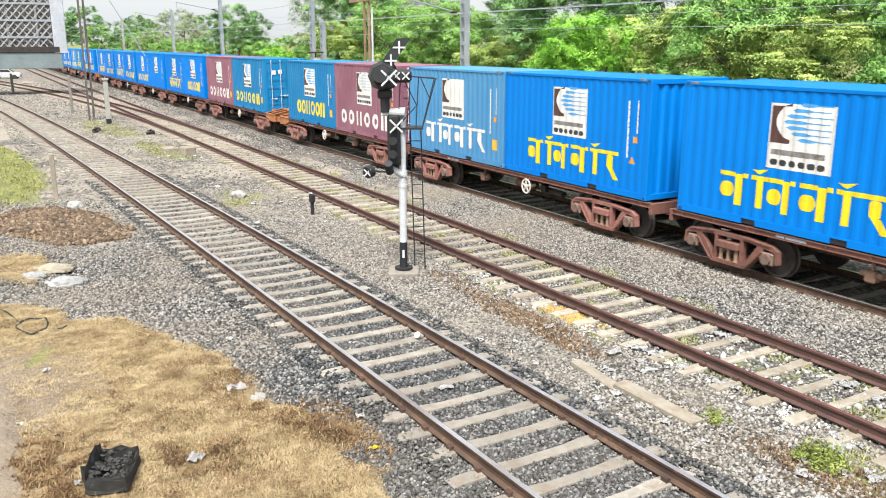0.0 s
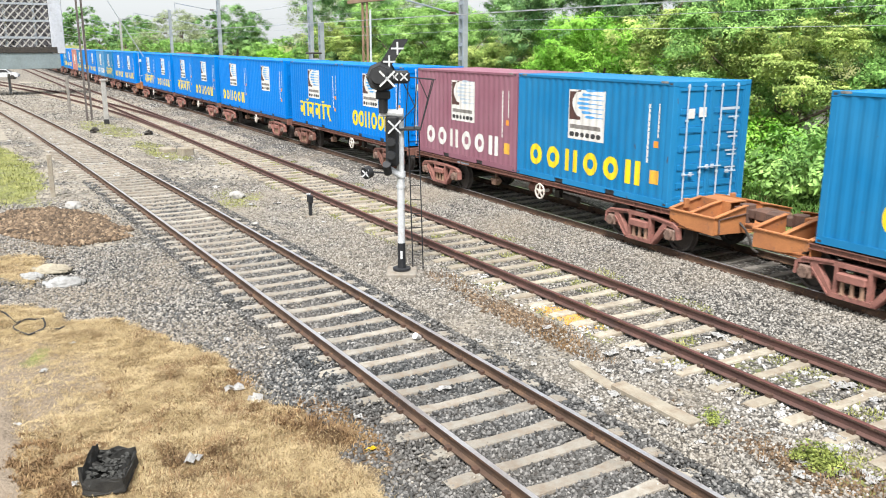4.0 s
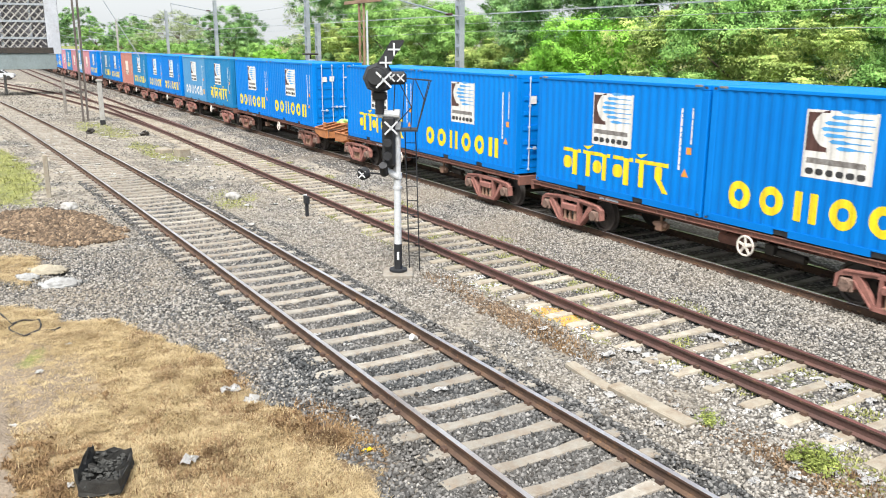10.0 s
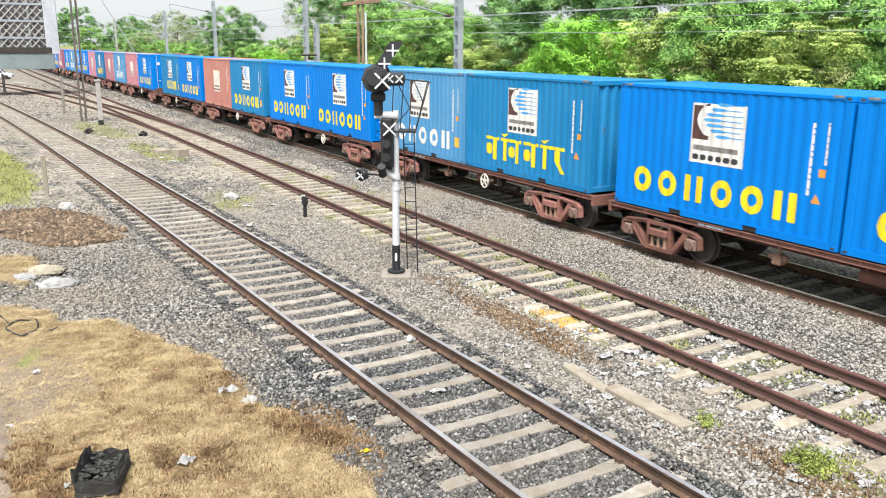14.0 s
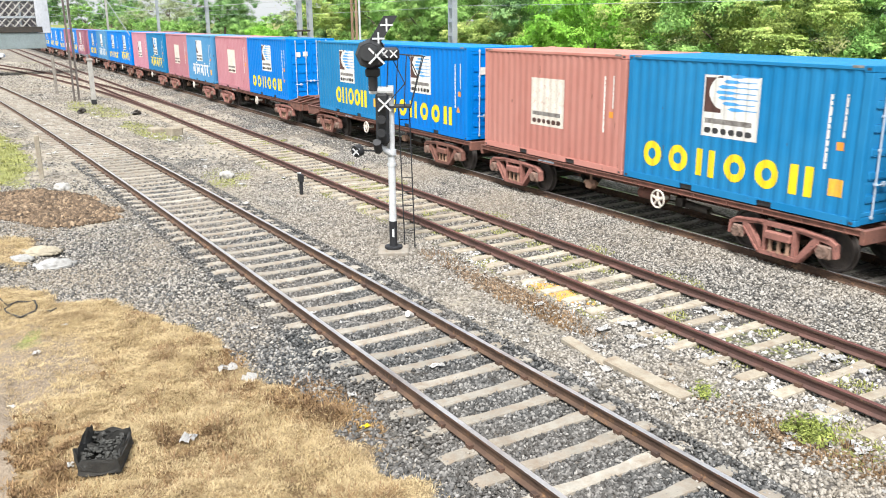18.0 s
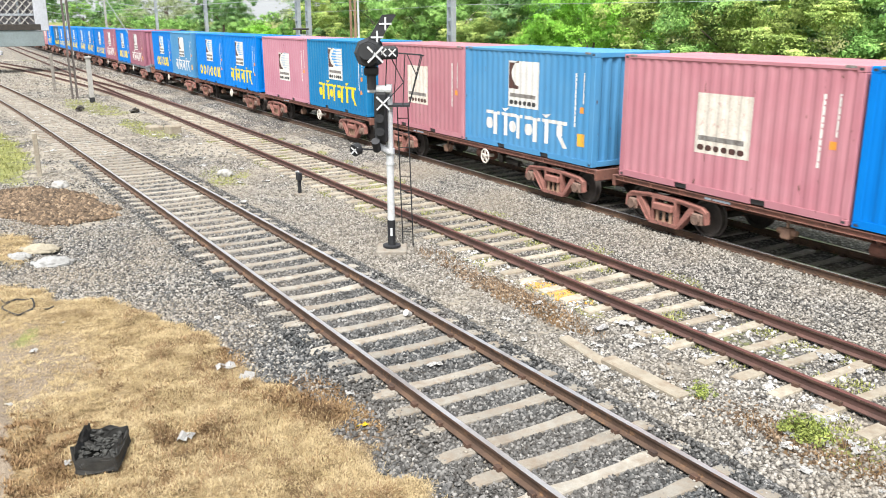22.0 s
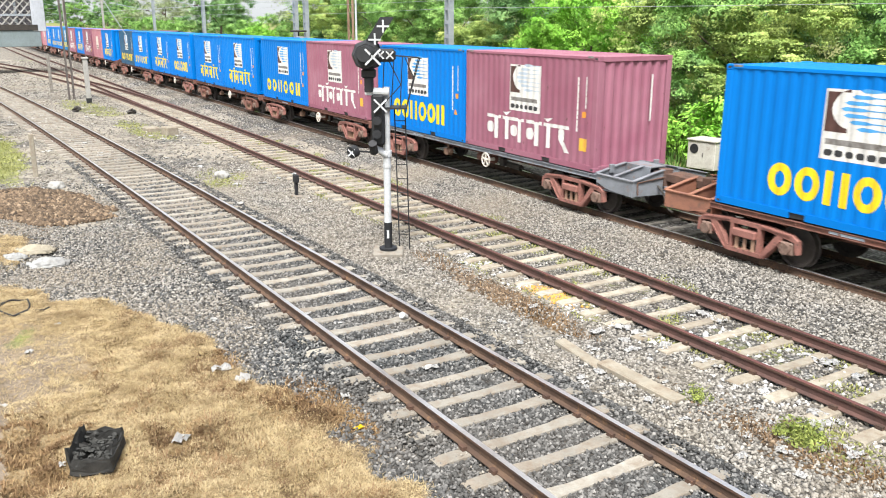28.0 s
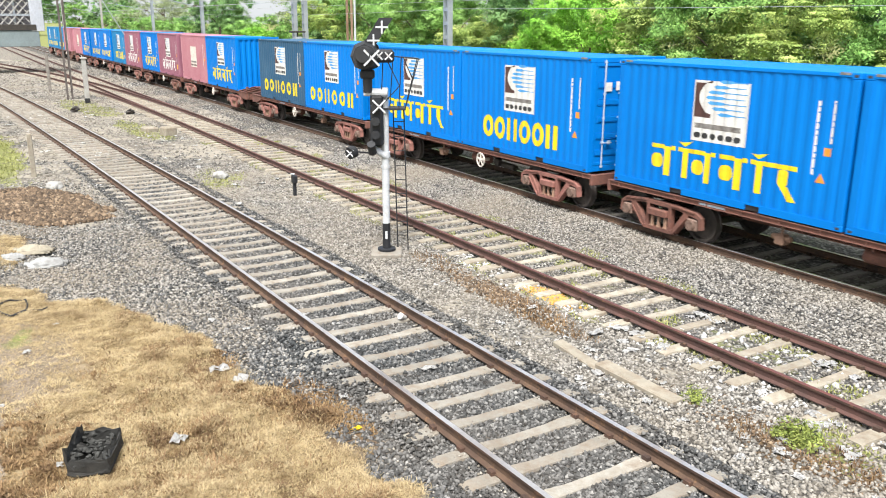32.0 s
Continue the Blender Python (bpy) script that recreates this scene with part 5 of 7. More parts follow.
def tree(kind, x, y, k, turn, z=-0.1):
    crown, trunk, lab = KINDS[kind]
    if kind not in FIRST:
        t = empty("bush" if "bush" in kind else "tree", Matrix.Identity(4), lab, "bush" if "bush" in kind else "tree", "trees behind the railway")
        place("trunk", trunk, t)
        place("crown", crown, t)
        FIRST[kind] = t
        t.matrix_basis = pose(x, y, z, 0, 0, turn) @ Matrix.Scale(k, 4)
        return t
    t = copy_thing(FIRST[kind], pose(x, y, z, 0, 0, turn))
    t.scale = (k, k, k)
    return t


# the row that stands right behind the line, from the near end to the far end
ROW = [("grey", -9, 25, 1.05), ("yellow", -13.5, 26, 1.0), ("mid", -16, 28, 1.15), ("yellow", -19, 25, 1.05), ("mid", -22, 25.5, 1.1), ("dark", -23.5, 29, 1.3), ("yellow", -25.0, 26.4, 1.2),
       ("vine", -30.0, 25.0, 1.12), ("vine", -33.6, 26.0, 0.85), ("yellow", -35.0, 26.5, 0.85), ("dark", -37, 29, 1.25), ("yellow", -41, 27, 0.95), ("mid", -45, 26.5, 1.12), ("mid", -49, 27, 1.22), ("yellow", -53.5, 28.5, 1.15),
       ("mid", -57, 28, 1.25), ("yellow", -62, 27, 1.25), ("dark", -67, 29, 1.3), ("grey", -73, 30, 1.5), ("mid", -71, 27, 0.8), ("vine", -77, 26.5, 0.75), ("vine", -83, 27, 0.8), ("mid", -90, 28, 0.8), ("dark", -103, 29, 1.25), ("mid", -112, 28, 0.75), ("mid", -122, 27, 0.75), ("mid", -130, 30, 0.85),
       ("mid", -140, 28, 0.85), ("mid", -152, 30, 0.9), ("grey", -163, 30, 1.1), ("mid", -178, 29, 1.0), ("dark", -192, 30, 1.1),
       ("mid", -4, 26, 1.1), ("dark", 1, 28, 1.2), ("mid", 6, 26, 1.1), ("dark", 12, 28, 1.2)]
BACK = [("grey", -12, 34, 1.5), ("dark", -20, 35, 1.7), ("grey", -29, 36, 1.6), ("dark", -38, 36, 1.75), ("dark", -46, 35, 1.4), ("grey", -56, 38, 1.0), ("grey", -75, 38, 1.5), ("grey", -84, 40, 0.95), ("dark", -235, 40, 1.6), ("mid", -215, 38, 1.3), ("grey", -255, 44, 1.8), ("mid", -275, 36, 1.6), ("dark", -300, 34, 2.2), ("mid", -320, 28, 2.2), ("dark", -340, 20, 2.2), ("mid", -345, 8, 2.2), ("dark", -350, -4, 2.2), ("grey", -200, 46, 1.5), ("mid", -128, 44, 0.95), ("dark", -355, -16, 2.4), ("mid", -350, -28, 2.2), ("dark", -150, 42, 1.1), ("grey", -176, 38, 1.75), ("dark", -3, 35, 1.5)]
rng = random.Random(5)
for kind, x, y, k in ROW + BACK:
    tree(kind, x, y, k, rng.uniform(0, 360))
for i in range(34):
    x = 6 - i * 3.6
    tree("vinebush" if i % 3 else "bush", x + rng.uniform(-1, 1), 22.2 + rng.uniform(-0.4, 0.9), rng.uniform(0.85, 1.3), rng.uniform(0, 360))

# ---- masts and wires of the overhead line ----


def lattice_mast(bm, h, w=0.32, d=0.22, leg=0.07):
    for s in (-1, 1):
        box(bm, s * w / 2 - leg / 2, s * w / 2 + leg / 2, -d / 2, d / 2, -0.3, h)
    z = 0.3
    while z < h:
        box(bm, -w / 2, w / 2, -d / 2 - 0.008, -d / 2 + 0.004, z, z + 0.14)
        z += 0.55


def overhead_mast(x, y, h, mat, label, arm=0.0, twin=False):
    m = empty("overhead_mast", pose(x, y, -0.15), label, "mast", "masts of the overhead line")
    bm = bmesh.new()
    lattice_mast(bm, h)
    part("mast", bm, mat, m)
    if twin:
        bm = bmesh.new()
        rod(bm, (-0.55, 0.3, -0.3), (-0.55, 0.3, h * 0.9), 0.07, 8)
        part("side_post", bm, mat, m)
    bm = bmesh.new()
    box(bm, -0.35, 0.35, -0.35, 0.35, -0.3, 0.12, 0.03)
    part("footing", bm, CONCRETE, m)
    if arm:
        bm = bmesh.new()
        rod(bm, (0, 0, h - 0.9), (0, arm, h - 0.3), 0.03, 6)
        rod(bm, (0, 0, h - 2.3), (0, arm, h - 1.6), 0.03, 6)
        rod(bm, (0, arm, h - 0.3), (0, arm * 0.95, h - 1.7), 0.02, 6)
        part("bracket_arm", bm, GALV, m)
        for z in (h - 0.9, h - 2.3):
            bm = bmesh.new()
            for k in range(5):
                rod(bm, (0, arm * 0.12 + k * 0.06 * (1 if arm > 0 else -1), z + 0.1), (0, arm * 0.12 + (k * 0.06 + 0.03) * (1 if arm > 0 else -1), z + 0.115), 0.06, 8)
            part("insulator", bm, BROWN, m)
    return m


overhead_mast(-30.4, 18.0, 8.2, GALV, "galvanised lattice overhead-line mast on a concrete footing", arm=-3.24)
overhead_mast(-48.62, 18.2, 8.2, GALV, "galvanised lattice overhead-line mast with a second post", twin=True)
overhead_mast(-46.94, 18.2, 6.0, GALV, "shorter galvanised lattice mast beside the line")
overhead_mast(-69.4, 18.2, 8.2, GALV, "galvanised lattice overhead-line mast with a bracket arm", arm=-3.44)


def braced_mast(x, y, h, w):
    m = empty("braced_mast", pose(x, y, -0.15), "tall rusty cross-braced lattice mast beside the line", "mast")
    for s in (-1, 1):
        bm = bmesh.new()
        box(bm, s * w / 2 - 0.035, s * w / 2 + 0.035, -0.06, 0.06, -0.3, h, 0.006)
        part("leg", bm, POLERUST, m)
    k = 0
    z = 0.3
    while z < h - w:
        bm = bmesh.new()
        s = 1 if k % 2 else -1
        bar(bm, (-s * w / 2, -0.05, z), (s * w / 2, -0.05, z + w), 0.015, 0.035)
        part("brace", bm, POLERUST, m)
        z += w
        k += 1
    bm = bmesh.new()
    box(bm, -2.2, 2.4, -0.1, 0.1, h - 1.0, h - 0.82, 0.01)
    part("cross_arm", bm, POLERUST, m)
    bm = bmesh.new()
    rod(bm, (w / 2 + 0.42, 0, -0.3), (w / 2 + 0.42, 0, 6.6), 0.06, 8)
    part("side_post", bm, MASTWHITE, m, "pale thin post beside the mast")


braced_mast(-43.59, 19.5, 8.0, 0.6)
overhead_mast(-88.0, 18.2, 8.0, GALV, "distant galvanised overhead-line mast with a bracket arm", arm=-3.44)
overhead_mast(-119.0, 18.2, 8.0, CONCRETE, "distant pale overhead-line mast", arm=-3.44)
overhead_mast(-160.0, 18.2, 8.0, CONCRETE, "distant pale overhead-line mast", arm=-3.44)


def wire(label, y, z, r=0.011, sag=0.0):
    spans = [(-420, -160), (-160, -119), (-119, -88), (-88, -69.4), (-69.4, -30.4), (-30.4, 20), (20, 90)]
    bm = bmesh.new()
    for a, b in spans:
        for k in range(8):
            u0, u1 = k / 8, (k + 1) / 8
            rod(bm, (a + (b - a) * u0, y, z - sag * 4 * u0 * (1 - u0)), (a + (b - a) * u1, y, z - sag * 4 * u1 * (1 - u1)), r, 5)
    w = new("overhead_wire", mesh_of("overhead_wire", bm, WIRE))
    tagged(w, label, "wire", "overhead wires")


wire("thin contact wire strung along the railway", T3, 5.6)
wire("sagging catenary wire above the contact wire", T3, 6.9, 0.012, 0.45)
wire("thin feeder wire along the tree line", 19.4, 5.55, 0.007)
wire("thin feeder wire along the tree line", 19.6, 5.95, 0.007)
wire("sagging feeder wire along the tree line", 19.8, 6.6, 0.008, 0.25)
wire("thin return wire along the tree line", 18.6, 5.2, 0.007, 0.15)

# ---- colour-light signal on its mast ----


def cross(bm, x, z, s, t, y=0.0):
    for a in (45, -45):
        m = Matrix.Translation((x, y, z)) @ Matrix.Rotation(radians(a), 4, "Y")
        box(bm, -s / 2, s / 2, -0.006, 0.006, -t / 2, t / 2, m=m)


def build_signal():
    s = empty("railway_signal", pose(-16.1, 7.98, -0.2, 0, 0, 62), "white signal mast with black unused signal heads crossed in white", "signal")
    bm = bmesh.new()
    box(bm, -0.34, 0.34, -0.34, 0.34, -0.3, -0.08, 0.03)
    part("footing", bm, SLEEPER, s)
    bm = bmesh.new()
    rod(bm, (0, 0, -0.06), (0, 0, -0.02), 0.2, 16)
    rod(bm, (0, 0, -0.02), (0, 0, 0.55), 0.088, 16)
    part("black_foot", bm, SIGNALBLACK, s, "black-painted foot of the mast")
    bm = bmesh.new()
    rod(bm, (0, 0, 0.55), (0, 0, 3.5), 0.08, 16)
    rod(bm, (0, 0, 2.02), (0, 0, 2.14), 0.105, 16)
    rod(bm, (0, 0, 1.78), (0, 0, 1.84), 0.095, 16)
    part("mast", bm, MASTWHITE, s)
    bm = bmesh.new()
    box(bm, -0.025, 0.025, -0.096, -0.09, 0.2, 0.38)
    part("stencil_bar", bm, MASTWHITE, s)
    for a, b, r in (((-0.42, -0.12, 3.42), (0.06, -0.12, 3.4), 0.085), ((-0.3, -0.1, 2.25), (0.0, -0.05, 2.05), 0.07)):
        bm = bmesh.new()
        rod(bm, a, b, r, 12)
        part("bracket", bm, MASTWHITE, s)
    bm = bmesh.new()
    box(bm, -0.44, -0.28, -0.22, 0.0, 3.34, 3.56, 0.02)
    part("joint_box", bm, MASTWHITE, s)
    # main head: deep hooded drum in front of a round backboard
    head = new("signal_head")
    head.parent, head.matrix_basis = s, pose(-0.37, -0.16, 4.16)
    bm = bmesh.new()
    rod(bm, (0, 0.1, 0), (0, 0.14, 0), 0.33, 8)
    part("backboard", bm, SIGNALBLACK, head)
    bm = bmesh.new()
    rod(bm, (-0.02, -0.30, 0.0), (-0.02, 0.1, 0.0), 0.25, 8, 0.32)
    part("lamp_case", bm, SIGNALBLACK, head)
    bm = bmesh.new()
    rod(bm, (-0.05, -0.40, 0.04), (-0.02, -0.29, 0.03), 0.16, 16, 0.19)
    part("hood", bm, SIGNALBLACK, head)
    bm = bmesh.new()
    cross(bm, 0.13, -0.02, 0.44, 0.04, -0.43)
    part("white_cross", bm, MASTWHITE, head, "white painted cross")
    bm = bmesh.new()
    rod(bm, (0.02, 0, -0.75), (0.02, 0, -0.2), 0.1, 14)
    box(bm, -0.13, 0.17, -0.13, 0.13, -0.46, -0.28, 0.03)
    part("neck", bm, SIGNALBLACK, head)
    ri = new("route_indicator")
    ri.parent, ri.matrix_basis = s, pose(-0.1, -0.26, 4.17)
    bm = bmesh.new()
    box(bm, -0.13, 0.32, -0.06, 0.1, -0.14, 0.13, 0.06)
    part("lamp_box", bm, SIGNALBLACK, ri)
    for x in (0.0, 0.2):
        bm = bmesh.new()
        cross(bm, x, 0.0, 0.21, 0.03, -0.075)
        part("white_cross", bm, MASTWHITE, ri, "white painted cross")
    up = new("slanting_indicator")
    up.parent, up.matrix_basis = s, pose(-0.15, -0.14, 4.64, 0, 33, 0)
    bm = bmesh.new()
    prism(bm, [(-0.10, -0.38), (0.12, -0.24), (0.13, 0.42), (0.08, 0.405), (-0.11, 0.27)], -0.06, 0.08)
    part("lamp_box", bm, SIGNALBLACK, up)
    for z in (-0.17, 0.15):
        bm = bmesh.new()
        r = Matrix.Translation((0.04, 0, z)) @ Matrix.Rotation(radians(-33), 4, "Y")
        box(bm, -0.13, 0.13, -0.076, -0.066, -0.018, 0.018, m=r)
        box(bm, -0.018, 0.018, -0.078, -0.068, -0.13, 0.13, m=r)
        part("white_cross", bm, MASTWHITE, up, "white painted cross")
    low = new("lower_head")
    low.parent, low.matrix_basis = s, pose(-0.17, -0.12, 2.9)
    bm = bmesh.new()
    box(bm, -0.14, 0.14, -0.12, 0.12, -0.62, 0.46, 0.05)
    part("lamp_case", bm, SIGNALBLACK, low)
    for z in (0.22, -0.08, -0.36):
        bm = bmesh.new()
        rod(bm, (-0.02, -0.26, z), (-0.02, -0.1, z), 0.09, 14)
        part("hood", bm, SIGNALBLACK, low)
    bm = bmesh.new()
    cross(bm, 0.06, 0.24, 0.38, 0.036, -0.28)
    part("white_cross", bm, MASTWHITE, low, "white painted cross")
    bm = bmesh.new()
    rod(bm, (-0.12, -0.24, -0.55), (-0.1, -0.04, -0.76), 0.09, 12)
    part("small_lamp", bm, SIGNALBLACK, low)
    bm = bmesh.new()
    rod(bm, (-0.76, -0.3, 2.14), (-0.66, -0.2, 2.17), 0.13, 14)
    part("calling_lamp", bm, SIGNALBLACK, s)
    bm = bmesh.new()
    rod(bm, (-0.68, -0.22, 2.17), (-0.1, -0.05, 2.1), 0.02, 6)
    part("lamp_arm", bm, SIGNALBLACK, s)
    bm = bmesh.new()
    cross(bm, -0.74, 2.15, 0.2, 0.03, -0.36)
    part("white_cross", bm, MASTWHITE, s, "white painted cross")
    bm = bmesh.new()
    box(bm, -0.12, 0.45, -0.16, 0.36, 3.04, 3.08)
    part("platform", bm, SIGNALBLACK, s)
    for a, b in (((0.44, -0.14, 3.08), (0.72, -0.14, 4.1)), ((0.44, 0.34, 3.08), (0.7, 0.34, 4.1)), ((0.1, 0.34, 3.08), (0.18, 0.34, 4.14)), ((0.12, -0.14, 4.16), (0.76, -0.14, 4.1)), ((0.73, -0.14, 4.1), (0.71, 0.34, 4.1)),
                 ((0.18, 0.34, 4.14), (0.7, 0.34, 4.1)), ((-0.1, -0.14, 3.1), (0.32, -0.14, 3.55)), ((0.32, -0.14, 3.55), (0.05, -0.14, 4.1)), ((0.6, -0.14, 3.68), (0.4, -0.14, 4.14)), ((0.3, -0.14, 3.08), (0.36, -0.14, 4.13)), ((-0.08, -0.16, 3.1), (-0.02, -0.16, 4.1))):
        bm = bmesh.new()
        rod(bm, a, b, 0.0105, 6)
        part("guard_rail", bm, SIGNALBLACK, s)
    for x in (0.17, 0.4):
        bm = bmesh.new()
        rod(bm, (x + 0.08, 0.28, -0.25), (x, 0.2, 3.06), 0.014, 6)
        part("ladder_rail", bm, SIGNALBLACK, s)
    for k in range(9):
        z = 0.2 + k * 0.32
        u = 1 - (z + 0.25) / 3.3
        bm = bmesh.new()
        rod(bm, (0.17 + 0.08 * u, 0.2 + 0.08 * u, z), (0.4 + 0.08 * u, 0.2 + 0.08 * u, z), 0.01, 6)
        part("rung", bm, SIGNALBLACK, s)
    return s


build_signal()

# ---- posts, markers and cabinets beside the tracks ----


def marker_post(x, y, h, w, mat, label, black_foot=False):
    p = empty("marker_post", pose(x, y, -0.4), label, "post")
    bm = bmesh.new()
    box(bm, -w / 2, w / 2, -w / 2, w / 2, -0.1, h, 0.02)
    part("shaft", bm, mat, p)
    if black_foot:
        bm = bmesh.new()
        box(bm, -w / 2 - 0.012, w / 2 + 0.012, -w / 2 - 0.012, w / 2 + 0.012, 0.0, 0.35, 0.01)
        part("black_foot", bm, SIGNALBLACK, p)
        bm = bmesh.new()
        box(bm, -w / 2 - 0.05, w / 2 + 0.05, -w / 2 - 0.05, w / 2 + 0.05, h, h + 0.12, 0.02)
        part("cap", bm, mat, p)
    return p


marker_post(-57.1, 7.41, 2.75, 0.27, CONCRETE, "pale square concrete post with a black foot", True)
marker_post(-66.4, 6.19, 2.8, 0.2, SLEEPERDARK, "grey upright rail post beside the tracks")
marker_post(-97.2, 3.67, 2.0, 0.25, CONCRETE, "distant pale post beside the tracks")
marker_post(-30.5, 2.05, 1.45, 0.15, SLEEPERPALE, "leaning weathered fence post in the grass")
m = empty("lattice_pole", pose(-60.7, 6.83, -0.4), "slender rusty lattice pole beside the tracks", "mast")
bm = bmesh.new()
for s in (-1, 1):
    for y in (-0.15, 0.15):
        bar(bm, (s * 0.2, y, -0.2), (s * 0.2, y, 11.5), 0.08, 0.08)
for k in range(22):
    z = 0.1 + k * 0.52
    for y in (-0.15, 0.15):
        bar(bm, (-0.2, y, z), (0.2, y, z + 0.5), 0.02, 0.03)
        bar(bm, (0.2, y, z), (-0.2, y, z + 0.5), 0.02, 0.03)
part("mast", bm, IRON, m)
bm = bmesh.new()
rod(bm, (0.1, 0, 11.0), (1.6, 3.5, 4.2), 0.03, 5)
part("stay", bm, GALV, m)


def point_marker():
    p = empty("point_marker", pose(-23.1, 8.44, -0.38), "short black point indicator post on a stone base", "marker")
    bm = bmesh.new()
    box(bm, -0.2, 0.2, -0.15, 0.15, -0.05, 0.05, 0.02)
    part("base", bm, SLEEPER, p)
    bm = bmesh.new()
    box(bm, -0.045, 0.045, -0.045, 0.045, 0.05, 0.5, 0.01)
    part("stem", bm, SIGNALBLACK, p)
    bm = bmesh.new()
    box(bm, -0.1, 0.1, -0.07, 0.07, 0.43, 0.66, 0.02)
    part("head", bm, SIGNALBLACK, p)
    bm = bmesh.new()
    rod(bm, (-0.14, -0.05, 0.67), (0.12, -0.05, 0.72), 0.025, 6)
    part("arm", bm, MASTWHITE, p)


point_marker()


def cabinet(x, y, label):
    c = empty("location_box", pose(x, y, -0.2, 0, 0, 8), label, "cabinet")
    bm = bmesh.new()
    box(bm, -0.42, 0.42, -0.3, 0.3, -0.1, 0.46, 0.02)
    part("plinth", bm, GREASE, c)
    bm = bmesh.new()
    box(bm, -0.5, 0.5, -0.36, 0.36, 0.46, 1.32, 0.02)
    box(bm, -0.53, 0.53, -0.4, 0.4, 1.32, 1.38, 0.015)
    part("case", bm, BOXWHITE, c)
    bm = bmesh.new()
    box(bm, 0.02, 0.44, -0.372, -0.362, 0.52, 1.27, 0.003)
    part("door", bm, BOXWHITE, c)
    bm = bmesh.new()
    rod(bm, (-0.25, -0.366, 1.08), (-0.25, -0.372, 1.08), 0.15, 20)
    part("round_badge", bm, INK, c, "dark round badge")
    bm = bmesh.new()
    box(bm, 0.06, 0.1, -0.395, -0.372, 0.85, 0.98, 0.005)
    part("handle", bm, CASTING, c)


cabinet(-12.8, 20.0, "white steel equipment cabinet on a dark plinth")
cabinet(-18.0, 20.0, "cream steel equipment cabinet on a dark plinth")

# ---- the steel girder span at the far end of the yard ----


def girder():
    g = empty("girder_bridge", pose(-95, 0, 0), "pale grey steel lattice footbridge span seen end-on", "bridge")
    x0, x1, y0, y1 = -2.0, 2.0, -30.0, 8.1
    z0, z1 = 2.2, 3.75
    bm = bmesh.new()
    box(bm, x0, x1, y0, y1 + 0.2, z0, z1, 0.03)
    part("deck_beam", bm, BRIDGEGREEN, g)
    bm = bmesh.new()
    box(bm, x0 - 0.1, x1 + 0.1, y0, y1, z1, z1 + 0.55, 0.02)
    part("ledge", bm, GREASE, g, "dark ledge above the deck beam")
    bm = bmesh.new()
    box(bm, x1 - 0.6, x1 + 0.05, 7.65, 8.85, z1 - 0.1, 13.0, 0.05)
    part("end_post", bm, BRIDGEGREY, g)
    zb = z1 + 0.55
    for k in range(46):
        y = -16.0 + 0.7 * k
        for s in (-1, 1):
            # a flat bar of the lattice, cut off at the end post
            ends = [(y, zb), (y + s * 7.0, zb + 7.7)]
            if min(e[0] for e in ends) > 6.6:
                continue
            ends = [(min(e[0], 7.6), e[1] if e[0] <= 7.6 else zb + (7.6 - y) / s * 1.1) for e in ends]
            bm = bmesh.new()
            bar(bm, (x1 - 0.2 + 0.06 * s, *ends[0]), (x1 - 0.2 + 0.06 * s, *ends[1]), 0.04, 0.12)
            part("lattice_bar", bm, CONCRETE, g)
    for z in (5.2, 6.8, 8.4, 10.0, 12.0):
        bm = bmesh.new()
        box(bm, x1 - 0.4, x1 - 0.1, -14, 7.7, z - 0.1, z + 0.1)
        part("chord", bm, GALV, g)
    bm = bmesh.new()
    box(bm, x1 - 1.2, x1 - 1.1, -14, 7.7, z1 + 0.5, 12.0)
    part("cladding", bm, BRIDGEDARK, g, "dull grey cladding sheet behind the lattice")
    for k in range(8):
        bm = bmesh.new()
        box(bm, x1 - 0.5, x1 - 0.3, -12 + 2.6 * k, -11.8 + 2.6 * k, z1 + 0.5, 12.0)
        part("upright", bm, GALV, g)
    for y in (-28.0, -18.0):
        bm = bmesh.new()
        box(bm, x0 + 0.3, x1 - 0.3, y - 0.8, y + 0.8, -0.6, z0, 0.04)
        part("pier", bm, CONCRETE, g)


girder()


def parked_car():
    c = empty("parked_car", pose(-138.0, 4.6, -0.4, 0, 0, 78), "white hatchback car parked at the far end of the yard", "car")
    bm = bmesh.new()
    prism(bm, [(-1.95, 0.3), (1.95, 0.3), (2.0, 0.62), (1.85, 0.85), (1.0, 0.95), (0.45, 1.42), (-1.2, 1.45), (-1.85, 1.0), (-2.0, 0.7)], -0.8, 0.8)
    bmesh.ops.bevel(bm, geom=bm.edges[:], offset=0.06, segments=2, affect="EDGES")
    part("body", bm, MASTWHITE, c)
    for s in (-1, 1):
        bm = bmesh.new()
        prism(bm, [(-1.5, 1.0), (0.8, 1.0), (0.38, 1.36), (-1.15, 1.38)], s * 0.806 - 0.004, s * 0.806 + 0.004)
        part("side_window", bm, INK, c)
        for x in (-1.2, 1.2):
            bm = bmesh.new()
            rod(bm, (x, s * 0.66, 0.31), (x, s * 0.84, 0.31), 0.31, 18)
            part("wheel", bm, GREASE, c)
    bm = bmesh.new()
    bar(bm, (1.03, 0, 0.97), (0.5, 0, 1.4), 1.35, 0.02)
    part("windscreen", bm, INK, c)


parked_car()


